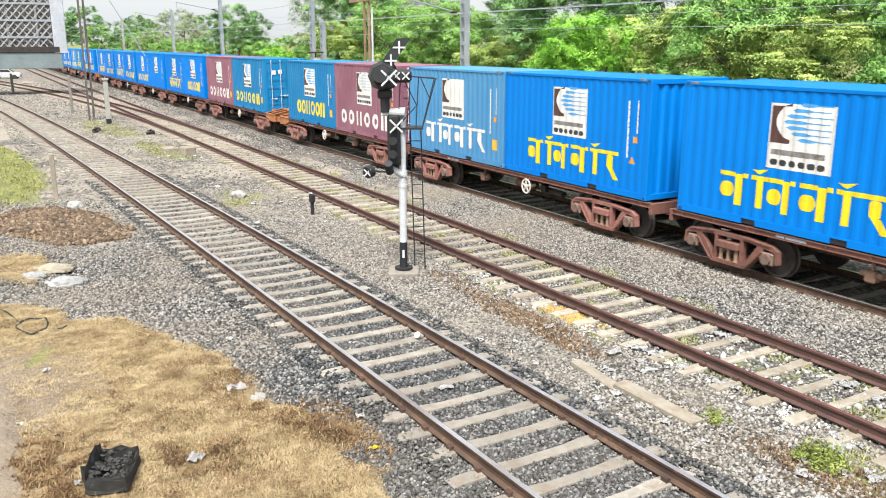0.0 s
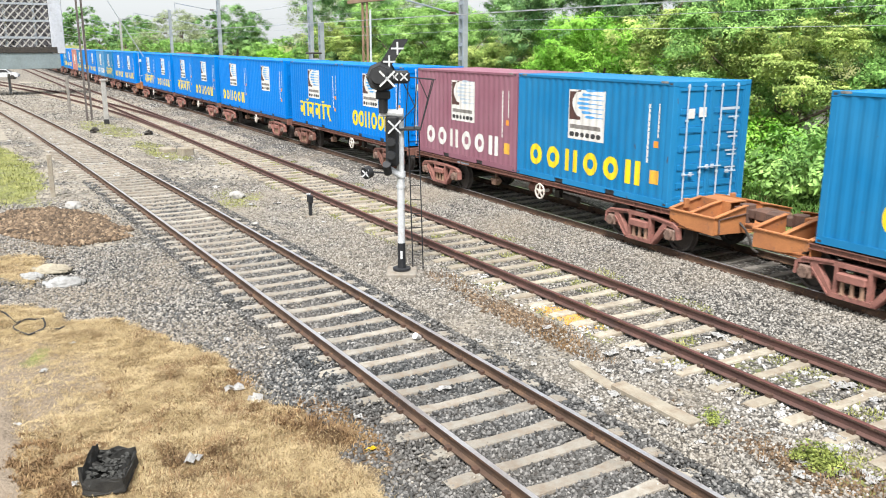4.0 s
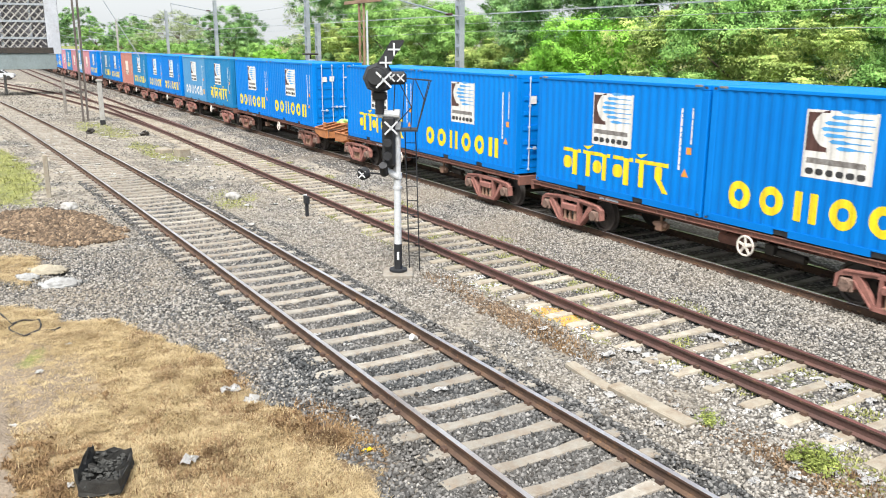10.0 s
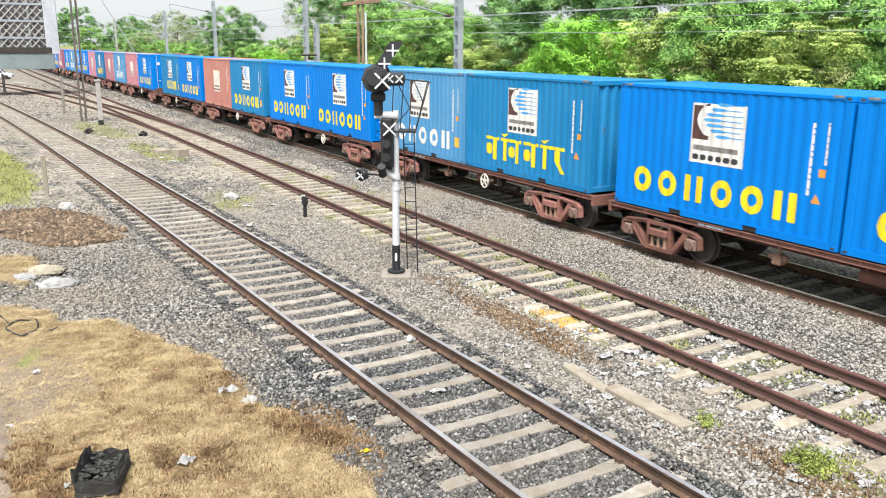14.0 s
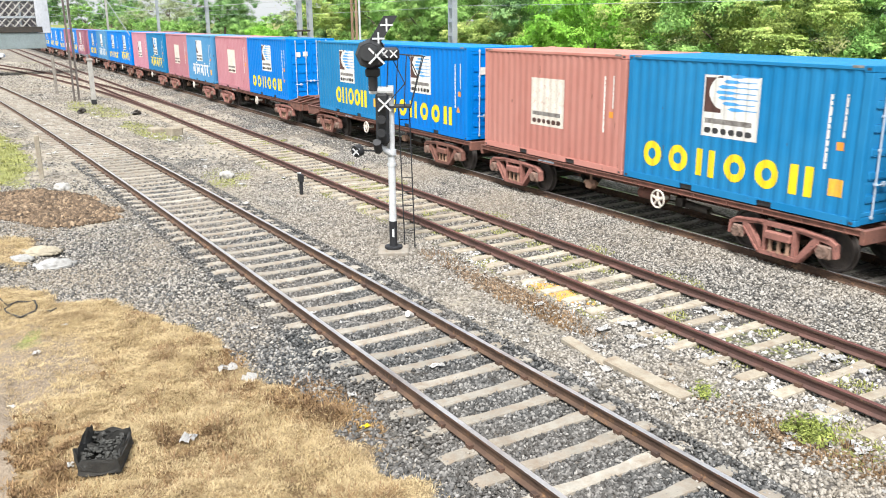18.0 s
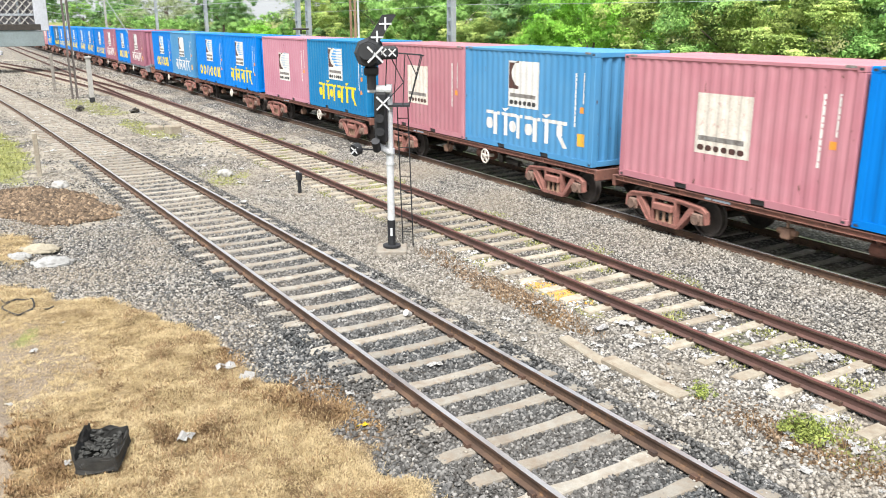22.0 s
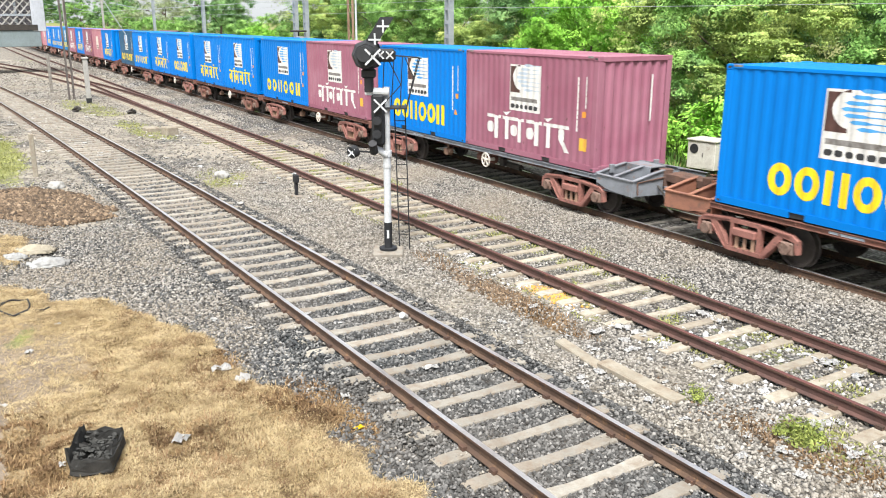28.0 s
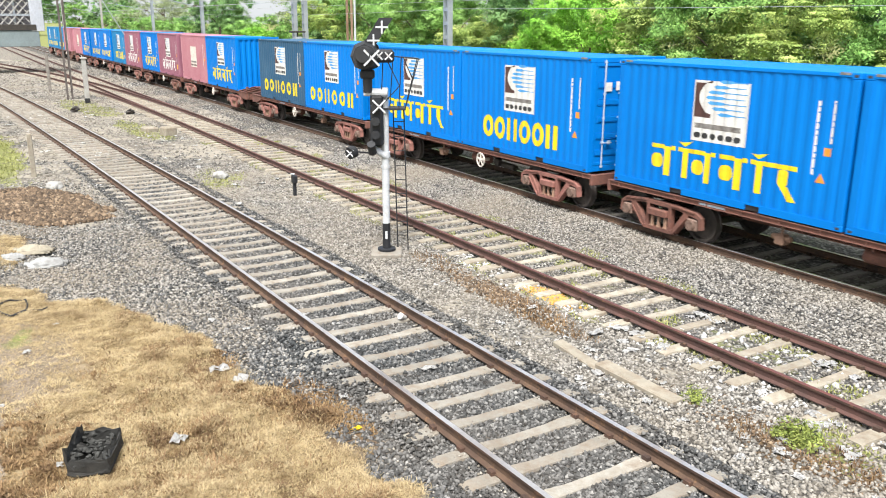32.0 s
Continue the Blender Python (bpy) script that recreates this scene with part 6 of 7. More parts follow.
def far_shed():
    h = empty("shed", pose(-104, 23.2, -0.2), "low shed with a dark brown sheet roof behind the line", "shed")
    bm = bmesh.new()
    box(bm, -4.5, 4.5, -2.0, 2.0, -0.2, 3.1, 0.02)
    part("wall", bm, CONCRETE, h)
    for s in (-1, 1):
        bm = bmesh.new()
        bar(bm, (0, s * 2.3, 3.05), (0, 0, 3.8), 9.6, 0.06)
        part("roof_sheet", bm, COUPLERBROWN, h)
    bm = bmesh.new()
    box(bm, -0.8, 0.2, -2.03, -1.99, 0.0, 2.1)
    part("door", bm, GREASE, h)


far_shed()


def small_lamp_post():
    p = empty("lamp_post", pose(-45.6, 17.2, -0.25), "small white line-side lamp housing on a post", "lamp post")
    bm = bmesh.new()
    rod(bm, (0, 0, -0.2), (0, 0, 3.6), 0.07, 10)
    part("post", bm, MASTWHITE, p)
    bm = bmesh.new()
    box(bm, -0.25, 0.25, -0.2, 0.2, 3.6, 4.1, 0.03)
    part("housing", bm, MASTWHITE, p)
    bm = bmesh.new()
    box(bm, -0.4, 0.4, -0.35, 0.35, 4.32, 4.42, 0.03)
    part("cap", bm, GREASE, p)
    bm = bmesh.new()
    rod(bm, (0, 0, 4.1), (0, 0, 4.33), 0.04, 8)
    part("neck", bm, GREASE, p)


small_lamp_post()


def garden_wall():
    w = empty("plastered_wall", pose(-17, 31, -0.2, 0, 0, 4), "pale plastered boundary wall glimpsed behind the bushes", "wall")
    for k in range(6):
        bm = bmesh.new()
        box(bm, -9 + k * 3.0, -6.06 + k * 3.0, -0.12, 0.12, -0.2, 2.5, 0.02)
        part("wall_panel", bm, BOXWHITE, w)
        bm = bmesh.new()
        box(bm, -9.2 + k * 3.0, -8.86 + k * 3.0, -0.2, 0.2, -0.2, 2.75, 0.02)
        part("pillar", bm, CONCRETE, w)


garden_wall()

# ---- loose things on the ground ----


def lump(bm, rng, r, squash=0.6, sub=2, rough=0.25):
    vs = bmesh.ops.create_icosphere(bm, subdivisions=sub, radius=r)["verts"]
    o = Vector((rng.uniform(0, 50), rng.uniform(0, 50), 0))
    for v in vs:
        k = 1 + rough * noise.noise(v.co / r * 1.3 + o) + rough * 0.5 * noise.noise(v.co / r * 3.1 + o)
        v.co = Vector((v.co.x * k, v.co.y * k, v.co.z * k * squash))
    return vs


ASH = surface("ash_grey", (0.085, 0.085, 0.078), (0.02, 0.02, 0.019), 9.0, 0.95, grain=40, relief=0.6, dist=0.01)


def broken_crate():
    c = empty("burnt_crate", pose(-9.5, 0.92, ground_z(-9.5, 0.92) - 0.02, 2, 4, -24) @ Matrix.Diagonal((0.70, 0.78, 0.95, 1.0)), "charred black broken box with ash inside, lying on dry grass", "crate")
    bm = bmesh.new()
    box(bm, -0.42, 0.42, -0.27, 0.27, 0.0, 0.05, 0.01)
    part("bottom", bm, BURNT, c)
    for name, (a, b, cc, d, h) in {"front": (0.38, 0.44, -0.28, 0.28, 0.22), "back": (-0.44, -0.38, -0.28, 0.28, 0.3), "side": (-0.44, 0.44, -0.3, -0.25, 0.36), "other": (-0.44, 0.44, 0.25, 0.3, 0.22), "middle": (-0.04, 0.02, -0.25, 0.25, 0.26)}.items():
        bm = bmesh.new()
        box(bm, a, b, cc, d, 0.03, h, 0.012)
        bmesh.ops.subdivide_edges(bm, edges=bm.edges[:], cuts=6)
        for v in bm.verts:
            k = v.co.copy()
            v.co += Vector((noise.noise(k * 9), noise.noise(k * 9 + Vector((7, 0, 0))), noise.noise(k * 11))) * 0.028
            if k.z > h * 0.7:
                v.co.z += 0.10 * noise.noise(k * 19) - 0.14 * max(0.0, noise.noise(k * 5 + Vector((3, 1, 0))))
        part("wall", bm, BURNT, c)
    rng = random.Random(2)
    bm = bmesh.new()
    for k in range(150):
        vs = lump(bm, rng, rng.uniform(0.018, 0.046), 0.7, 1, 1.1)
        bmesh.ops.translate(bm, vec=(rng.uniform(-0.4, 0.4), rng.uniform(-0.26, 0.26), rng.uniform(0.06, 0.27)), verts=vs)
    part("ash", bm, ASH, c, "grey ash and charred lumps")["kind"] = "stuff"


broken_crate()


def sack(x, y, turn, k, seed, lab, mat):
    rng = random.Random(seed)
    bm = bmesh.new()
    vs = bmesh.ops.create_icosphere(bm, subdivisions=5, radius=1)["verts"]
    for v in vs:
        d = v.co.copy()
        w = 1 + 0.16 * noise.noise(d * 2.3 + Vector((seed, 0, 0))) + 0.07 * noise.noise(d * 6 + Vector((0, seed, 0)))
        fold = 0.10 * abs(noise.noise(Vector((d.x * 3.5 + seed, d.y * 7, d.z * 3)))) + 0.06 * abs(noise.noise(d * 9 + Vector((seed, 0, 0))))
        v.co = Vector((d.x * 0.5 * (1 + 0.3 * abs(d.y)) * w, d.y * 0.32 * w, max(-0.05, d.z) * 0.24 * w - fold * max(0.0, d.z)))
    for s in (-1, 1):
        for k2 in range(3):
            bmesh.ops.create_cone(bm, cap_ends=True, segments=6, radius1=0.03, radius2=0.07, depth=0.16, matrix=Matrix.Translation((s * 0.52, (k2 - 1) * 0.05, 0.06)) @ Matrix.Rotation(radians(90 * s), 4, "Y"))
    ob = new("sack", mesh_of("sack", bm, mat, True))
    ob.matrix_basis = pose(x, y, ground_z(x, y) + 0.02, 0, 0, turn) @ Matrix.Scale(k, 4)
    return tagged(ob, lab, "sack")


sack(-19.9, 1.15, 62, 0.72, 3, "cream woven sack lying on the ballast", SACKCREAM)
sack(-18.85, 1.3, 75, 0.72, 7, "dirty white sack slumped on the ballast", SACK)
sack(-19.5, 0.72, 40, 0.5, 12, "small torn white sack beside the others", SACK)

bm = bmesh.new()
box(bm, -0.75, 0.75, -0.13, 0.13, -0.09, 0.09, 0.02)
ob = tagged(new("concrete_beam", mesh_of("concrete_beam", bm, SLEEPERPALE)), "loose old concrete beam lying beside the near track", "beam")
ob.matrix_basis = pose(-8.1, 8.0, -0.385, 0, 1.5, 3)
bm = bmesh.new()
box(bm, -0.55, 0.55, -0.1, 0.1, -0.08, 0.08, 0.02)
ob = tagged(new("broken_sleeper", mesh_of("broken_sleeper", bm, SLEEPERPALE)), "short broken piece of concrete sleeper in the soil", "sleeper piece")
ob.matrix_basis = pose(-9.35, 7.93, -0.40, 0, 3, -3)
for x, y, w, h in ((-40.9, 7.9, 0.8, 0.2), (-39.3, 8.4, 0.6, 0.36)):
    bm = bmesh.new()
    box(bm, -w / 2, w / 2, -0.3, 0.3, -0.2, h, 0.06)
    ob = tagged(new("concrete_block", mesh_of("concrete_block", bm, SLEEPERPALE)), "weathered concrete block between the tracks", "block", "blocks between the tracks")
    ob.matrix_basis = pose(x, y, -0.36, 0, 0, 12)
for x, y, r in ((-27.3, 7.4, 0.24), (-28.0, 2.4, 0.24), (-5.9, 8.9, 0.12), (-22.6, 6.6, 0.1)):
    bm = bmesh.new()
    lump(bm, random.Random(int(-x * 10)), r, 0.6, 3, 0.5)
    ob = tagged(new("white_boulder", mesh_of("white_boulder", bm, CONCRETE, True)), "pale white lump of stone on the gravel", "stone")
    ob.matrix_basis = pose(x, y, -0.3)
for x, y in ((-51.8, 6.0), (-49.3, 8.6)):
    bm = bmesh.new()
    lump(bm, random.Random(int(-x)), 0.2, 0.75, 2, 1.3)
    ob = tagged(new("dark_heap", mesh_of("dark_heap", bm, GREASE)), "small dark heap in the trackside grass", "rubbish")
    ob.matrix_basis = pose(x, y, -0.25)


def hose_on_ground():
    cu = bpy.data.curves.new("cable", "CURVE")
    cu.dimensions, cu.bevel_depth = "3D", 0.015
    sp = cu.splines.new("POLY")
    pts = [(-17.3, -0.1), (-16.8, 0.1), (-16.35, 0.25)]
    pts += [(-16.0 + 0.42 * math.cos(a), 0.45 + 0.26 * math.sin(a)) for a in (3.6 + k * 0.42 for k in range(22))]
    pts += [(-15.75, 0.62), (-15.6, 0.9), (-15.72, 1.0)]
    sp.points.add(len(pts) - 1)
    for p, (x, y) in zip(sp.points, pts):
        p.co = (x, y, ground_z(x, y) + 0.03, 1)
    cu.materials.append(SIGNALBLACK)
    tagged(new("cable", cu), "loose black cable curled on the ground", "cable")


hose_on_ground()


def crumple(name, lab, x, y, z, k, mat, seed):
    rng = random.Random(seed)
    bm = bmesh.new()
    n = 5
    g = [[bm.verts.new(((i / (n - 1) - 0.5) * k, (j / (n - 1) - 0.5) * k * 0.7, rng.uniform(0, 0.35) * k * 0.6)) for i in range(n)] for j in range(n)]
    for j in range(n - 1):
        for i in range(n - 1):
            if rng.random() > 0.12:
                bm.faces.new((g[j][i], g[j][i + 1], g[j + 1][i + 1], g[j + 1][i]))
    bmesh.ops.solidify(bm, geom=bm.faces[:], thickness=0.006)
    ob = new(name, mesh_of(name, bm, mat))
    ob.matrix_basis = pose(x, y, z, 0, 0, rng.uniform(0, 360))
    return tagged(ob, lab, "litter", "litter on the ground")


def cup():
    bm = bmesh.new()
    rod(bm, (0, 0, 0), (0, 0, 0.13), 0.045, 14, 0.06)
    ob = new("paper_cup", mesh_of("paper_cup", bm, PLASTICWHITE, False))
    ob.matrix_basis = pose(-12.05, 6.3, -0.3, 60, 0, 20)
    tagged(ob, "white paper cup beside the rail", "cup")


cup()
crumple("white_bag", "crumpled white plastic bag on dry grass", -9.5, 1.86, ground_z(-9.5, 1.86) + 0.03, 0.24, PLASTICWHITE, 4)
crumple("yellow_wrapper", "bright yellow wrapper at the edge of the straw", -8.8, 3.9, ground_z(-8.8, 3.9) + 0.02, 0.14, YELLOW, 5)
crumple("dark_bag", "black plastic bag on the ballast shoulder", -11.8, 12.0, -0.34, 0.32, SIGNALBLACK, 6)
crumple("white_sheet", "torn white plastic strip at the edge of the straw", -11.45, 2.9, -0.31, 0.28, PLASTICWHITE, 8)
crumple("white_sheet", "torn white plastic strip at the edge of the straw", -10.9, 3.05, -0.31, 0.3, PLASTICWHITE, 9)
crumple("white_bag", "flattened white bag on the ballast", -9.9, 8.75, -0.34, 0.26, PLASTICWHITE, 10)
crumple("white_board", "pale foam board lying between the rails", -10.0, t1(-10), -0.34, 0.22, PLASTICWHITE, 11)
rng = random.Random(21)
spots = [(rng.uniform(-16, -4.5), T2 - rng.uniform(0.95, 1.5)) for _ in range(26)] + [(rng.uniform(-11, -4), T2 + rng.uniform(0.2, 0.8)) for _ in range(12)] + [(rng.uniform(-40, -6), rng.uniform(7.1, 9.0)) for _ in range(26)]
spots += [(rng.uniform(-24, -8), rng.uniform(0.0, 4.0)) for _ in range(12)] + [(rng.uniform(-60, -26), rng.uniform(1.2, 8.8)) for _ in range(70)] + [(rng.uniform(-14, -6), rng.uniform(4, 7)) for _ in range(8)]
spots += [(rng.uniform(-9.5, -4.2), rng.uniform(7.2, 9.0)) for _ in range(36)] + [(-9.0 + 0.25 * k + rng.uniform(-0.1, 0.1), 7.75 + rng.uniform(-0.12, 0.08)) for k in range(9)]
for i, (x, y) in enumerate(spots):
    crumple("litter_scrap", "small scrap of white plastic litter", x, y, ground_z(x, y) + 0.015, rng.uniform(0.07, 0.2) * (1.5 if x < -25 else 1.0), PLASTICWHITE, 100 + i)

# larger torn sheets caught along the middle track
for i in range(25):
    x0, x1, y0 = ((-10.3, -9.2, 9.3), (-9.0, -7.9, 9.32), (-6.7, -4.8, 9.3), (-8.4, -6.6, 10.98), (-9.9, -9.2, 11.0))[i % 5]
    x, y = rng.uniform(x0, x1), y0 + rng.uniform(-0.13, 0.1)
    crumple("white_sheet", "torn sheet of white plastic beside the rail", x, y, ground_z(x, y) + 0.03, rng.uniform(0.14, 0.3), PLASTICWHITE, 300 + i)


def green_bag():
    bm = bmesh.new()
    lump(bm, random.Random(9), 0.3, 0.45, 3, 0.55)
    return tagged(new("green_bag", mesh_of("green_bag", bm, LIMEGREEN, True)), "lime-green plastic bag lying on the wagon end", "bag")


MOVERS.append((green_bag(), -112.66 + 0.5, T3 + 0.05, 1.24))


# ---- what nobody could count: stones, straw, weeds ----


def memo(zone):
    """the zone's value on a grid of 8 cm, worked out once a cell"""
    known = {}

    def value(x, y):
        k = (round(x * 12.5), round(y * 12.5))
        if k not in known:
            known[k] = zone(k[0] / 12.5, k[1] / 12.5)
        return known[k]
    return value


HAYZ, SOILZ, PATHZ, WEEDZ, GREENZ, LEVEL = memo(hay_zone), memo(soil_zone), memo(path_zone), memo(weed_zone), memo(green_zone), memo(ground_z)


def scatter_stones(name, lab, n, region, size, mat, seed, level=None):
    g = np.random.default_rng(seed)
    P = []
    while len(P) < n:
        x, y = region(g)
        P.append((x, y))
    P = np.array(P)
    z = np.array([(level or LEVEL)(x, y) for x, y in P])
    base = np.array([(1, 0, 0), (-1, 0, 0), (0, 1, 0), (0, -1, 0), (0, 0, 1), (0, 0, -1)], float)
    tri = np.array([(0, 2, 4), (2, 1, 4), (1, 3, 4), (3, 0, 4), (2, 0, 5), (1, 2, 5), (3, 1, 5), (0, 3, 5)])
    s = size * g.uniform(0.55, 1.4, (n, 1, 1))
    v = base[None] * s * g.uniform(0.6, 1.25, (n, 6, 1)) + g.normal(size=(n, 6, 3)) * s * 0.18
    a = g.uniform(0, 6.283, n)
    ca, sa = np.cos(a)[:, None], np.sin(a)[:, None]
    x = v[:, :, 0] * ca - v[:, :, 1] * sa
    y = v[:, :, 0] * sa + v[:, :, 1] * ca
    tl = g.uniform(-0.8, 0.8, n)[:, None]
    zz = v[:, :, 2] * 0.75 + x * tl * 0.5
    v = np.stack([x + P[:, :1], y + P[:, 1:], zz + z[:, None] + size * 0.25], axis=2).reshape(-1, 3)
    f = (tri[None] + (np.arange(n) * 6)[:, None, None]).reshape(-1)
    me = bpy.data.meshes.new(name)
    me.vertices.add(len(v))
    me.vertices.foreach_set("co", v.astype(np.float32).ravel())
    me.loops.add(len(f))
    me.loops.foreach_set("vertex_index", f.astype(np.int32))
    me.polygons.add(len(f) // 3)
    me.polygons.foreach_set("loop_start", np.arange(0, len(f), 3, dtype=np.int32))
    me.update(calc_edges=True)
    me.materials.append(mat)
    tagged(new(name, me), lab, "gravel", kind="stuff")


def dusty_share(x, y):
    """how far the stones are covered in pale dust: least in the near track"""
    if y > t1(x) + 1.55:
        return 1.0
    if y < t1(x) - 1.5:
        return max(0.15, min(0.85, (-8.0 - x) / 8))
    return max(0.0, min(0.5, (-14.0 - x) / 14))


def near_ballast(g, dusty=False):
    while True:
        x = -3.5 - 26 * g.random() ** 1.5
        y = g.uniform(-0.8, 13.84)
        if HAYZ(x, y) < 0.45 and (SOILZ(x, y) < 0.6 or (x > -16 and g.random() < 0.5)) and not (abs(y - T2) < 1.0 and g.random() < 0.6) and (g.random() < dusty_share(x, y)) == dusty and not (PATHZ(x, y) > 0.55 and g.random() < 0.6):
            return x, y


scatter_stones("ballast_stones", "loose dark grey ballast stones round the near track", 62000, near_ballast, 0.034, STONES, 31)
scatter_stones("ballast_stones", "loose dusty beige-grey ballast stones between the tracks", 100000, lambda g: near_ballast(g, True), 0.03, STONESDUSTY, 34)


def sleeper_ends(g):
    x = -3.5 - 30 * g.random() ** 1.3
    return x, t1(x) + (1 if g.random() < 0.5 else -1) * (1.12 + 0.36 * g.random() ** 0.7)


def beside_rails(g):
    x = -3.5 - 24 * g.random()
    return x, t1(x) + g.choice((-1, 1)) * (HALF + g.choice((-1, 1)) * (0.1 + 0.12 * g.random() ** 2))


scatter_stones("ballast_stones", "grey ballast stones spilled over the sleeper ends", 6500, sleeper_ends, 0.032, STONES, 36, lambda x, y: -0.345 + 0.03 * noise.noise(Vector((x * 1.3, y, 4))))
scatter_stones("ballast_stones", "small grey stones lying on the sleepers by the rails", 1500, beside_rails, 0.022, STONESDUSTY, 37, lambda x, y: -0.325)


def far_ballast(g):
    while True:
        x = -28 - 40 * g.random()
        y = g.uniform(1.5, 13.4)
        if SOILZ(x, y) < 0.6 and GREENZ(x, y) < 0.6:
            return x, y


scatter_stones("ballast_stones", "loose grey ballast stones farther along the yard", 14000, far_ballast, 0.045, STONESDUSTY, 32)


def farther_ballast(g):
    while True:
        x = -62 - 60 * g.random()
        y = g.uniform(0.5, 13.4)
        if GREENZ(x, y) < 0.7:
            return x, y


scatter_stones("ballast_stones", "coarse pale stones at the far end of the yard", 11000, farther_ballast, 0.075, STONESDUSTY, 35)


def clods(g):
    while True:
        x, y = g.uniform(-29, -16), g.uniform(-1.5, 4)
        if SOILZ(x, y) > 0.5:
            return x, y


CLOD = stone_paint("soil_clods", [(0.0, (0.025, 0.017, 0.011)), (0.5, (0.105, 0.07, 0.043)), (0.9, (0.23, 0.16, 0.10)), (1.0, (0.36, 0.27, 0.18))], (0.18, 0.125, 0.08), 0.3)
scatter_stones("soil_clods", "broken brown clods of dug soil", 11000, clods, 0.05, CLOD, 33)
scatter_stones("soil_clods", "large broken lumps of dug brown soil", 2600, clods, 0.078, CLOD, 38)


def scatter_blades(name, lab, n, region, length, width, mat, seed, flat_=0.5):
    g = np.random.default_rng(seed)
    P = np.array([region(g) for _ in range(n)])
    z = np.array([LEVEL(x, y) for x, y in P])
    a = g.uniform(0, 6.283, n)
    lean = g.uniform(0.2, 1.0, n) * flat_ * 2 if flat_ < 1.0 else np.ones(n)
    L = length * g.uniform(0.5, 1.4, n)
    dx, dy = np.cos(a) * L * np.minimum(lean, 1.2), np.sin(a) * L * np.minimum(lean, 1.2)
    up = L * np.sqrt(np.maximum(0.06, 1 - np.minimum(lean, 1.0) ** 2))
    if flat_ >= 1.0:
        up, z = L * g.uniform(0.0, 0.25, n), z + g.uniform(0.0, 0.03, n)
    wx, wy = -np.sin(a) * width / 2, np.cos(a) * width / 2
    b0 = np.stack([P[:, 0] - wx, P[:, 1] - wy, z - 0.01], 1)
    b1 = np.stack([P[:, 0] + wx, P[:, 1] + wy, z - 0.01], 1)
    m1 = np.stack([P[:, 0] + dx * 0.45 + wx, P[:, 1] + dy * 0.45 + wy, z + up * 0.7], 1)
    m0 = np.stack([P[:, 0] + dx * 0.45 - wx, P[:, 1] + dy * 0.45 - wy, z + up * 0.7], 1)
    tp = np.stack([P[:, 0] + dx, P[:, 1] + dy, z + up], 1)
    v = np.stack([b0, b1, m1, m0, tp], 1).reshape(-1, 3)
    i = (np.arange(n) * 5)[:, None]
    quads = np.concatenate([i, i + 1, i + 2, i + 3], 1)
    tris = np.concatenate([i + 3, i + 2, i + 4], 1)
    me = bpy.data.meshes.new(name)
    me.vertices.add(len(v))
    me.vertices.foreach_set("co", v.astype(np.float32).ravel())
    loops = np.concatenate([quads.ravel(), tris.ravel()]).astype(np.int32)
    me.loops.add(len(loops))
    me.loops.foreach_set("vertex_index", loops)
    me.polygons.add(2 * n)
    me.polygons.foreach_set("loop_start", np.concatenate([np.arange(n) * 4, 4 * n + np.arange(n) * 3]).astype(np.int32))
    me.update(calc_edges=True)
    me.materials.append(mat)
    tagged(new(name, me), lab, "grass", kind="stuff")


def scatter_tufts(name, lab, n, per, region, length, width, mat, seed, spread=0.05):
    """tufts of blades that fan out from a root into a soft dome"""
    g = np.random.default_rng(seed)
    C = np.array([region(g) for _ in range(n)])
    z = np.repeat(np.array([LEVEL(x, y) for x, y in C]), per)
    big = np.repeat(g.uniform(0.6, 1.35, n), per)
    comb = np.repeat(g.uniform(0, 6.283, n), per)
    C = np.repeat(C, per, axis=0)
    m = n * per
    a = np.where(g.random(m) < 0.5, comb + g.normal(0, 0.7, m), g.uniform(0, 6.283, m))
    lean = g.uniform(0.6, 1.45, m)
    L = length * big * g.uniform(0.6, 1.2, m)
    root = C + g.normal(size=(m, 2)) * spread * big[:, None]
    dx, dy, up = np.cos(a) * np.sin(lean), np.sin(a) * np.sin(lean), np.cos(lean)
    wx, wy = -np.sin(a) * width / 2, np.cos(a) * width / 2

    def at(u, side, fall):
        return np.stack([root[:, 0] + dx * L * u + wx * side, root[:, 1] + dy * L * u + wy * side, z - 0.015 + up * L * u - fall * L], 1)

    v = np.stack([at(0, -1, 0), at(0, 1, 0), at(0.55, 1, 0), at(0.55, -1, 0), at(1.0, 0, 0.16)], 1).reshape(-1, 3)
    i = (np.arange(m) * 5)[:, None]
    loops = np.concatenate([np.concatenate([i, i + 1, i + 2, i + 3], 1).ravel(), np.concatenate([i + 3, i + 2, i + 4], 1).ravel()]).astype(np.int32)
    me = bpy.data.meshes.new(name)
    me.vertices.add(len(v))
    me.vertices.foreach_set("co", v.astype(np.float32).ravel())
    me.loops.add(len(loops))
    me.loops.foreach_set("vertex_index", loops)
    me.polygons.add(2 * m)
    me.polygons.foreach_set("loop_start", np.concatenate([np.arange(m) * 4, 4 * m + np.arange(m) * 3]).astype(np.int32))
    me.update(calc_edges=True)
    me.materials.append(mat)
    tagged(new(name, me), lab, "grass", kind="stuff")


def pick(zone, x0, x1, y0, y1, least):
    def region(g):
        while True:
            x, y = g.uniform(x0, x1), g.uniform(y0, y1)
            if zone(x, y) + g.uniform(-0.2, 0.2) > least:
                return x, y
    return region


def hay_only(x, y):
    return HAYZ(x, y) * (1 - 0.75 * PATHZ(x, y)) * (1 - 0.7 * WEEDZ(x, y)) * (0.78 + 0.5 * wobble(x, y, 1.1))


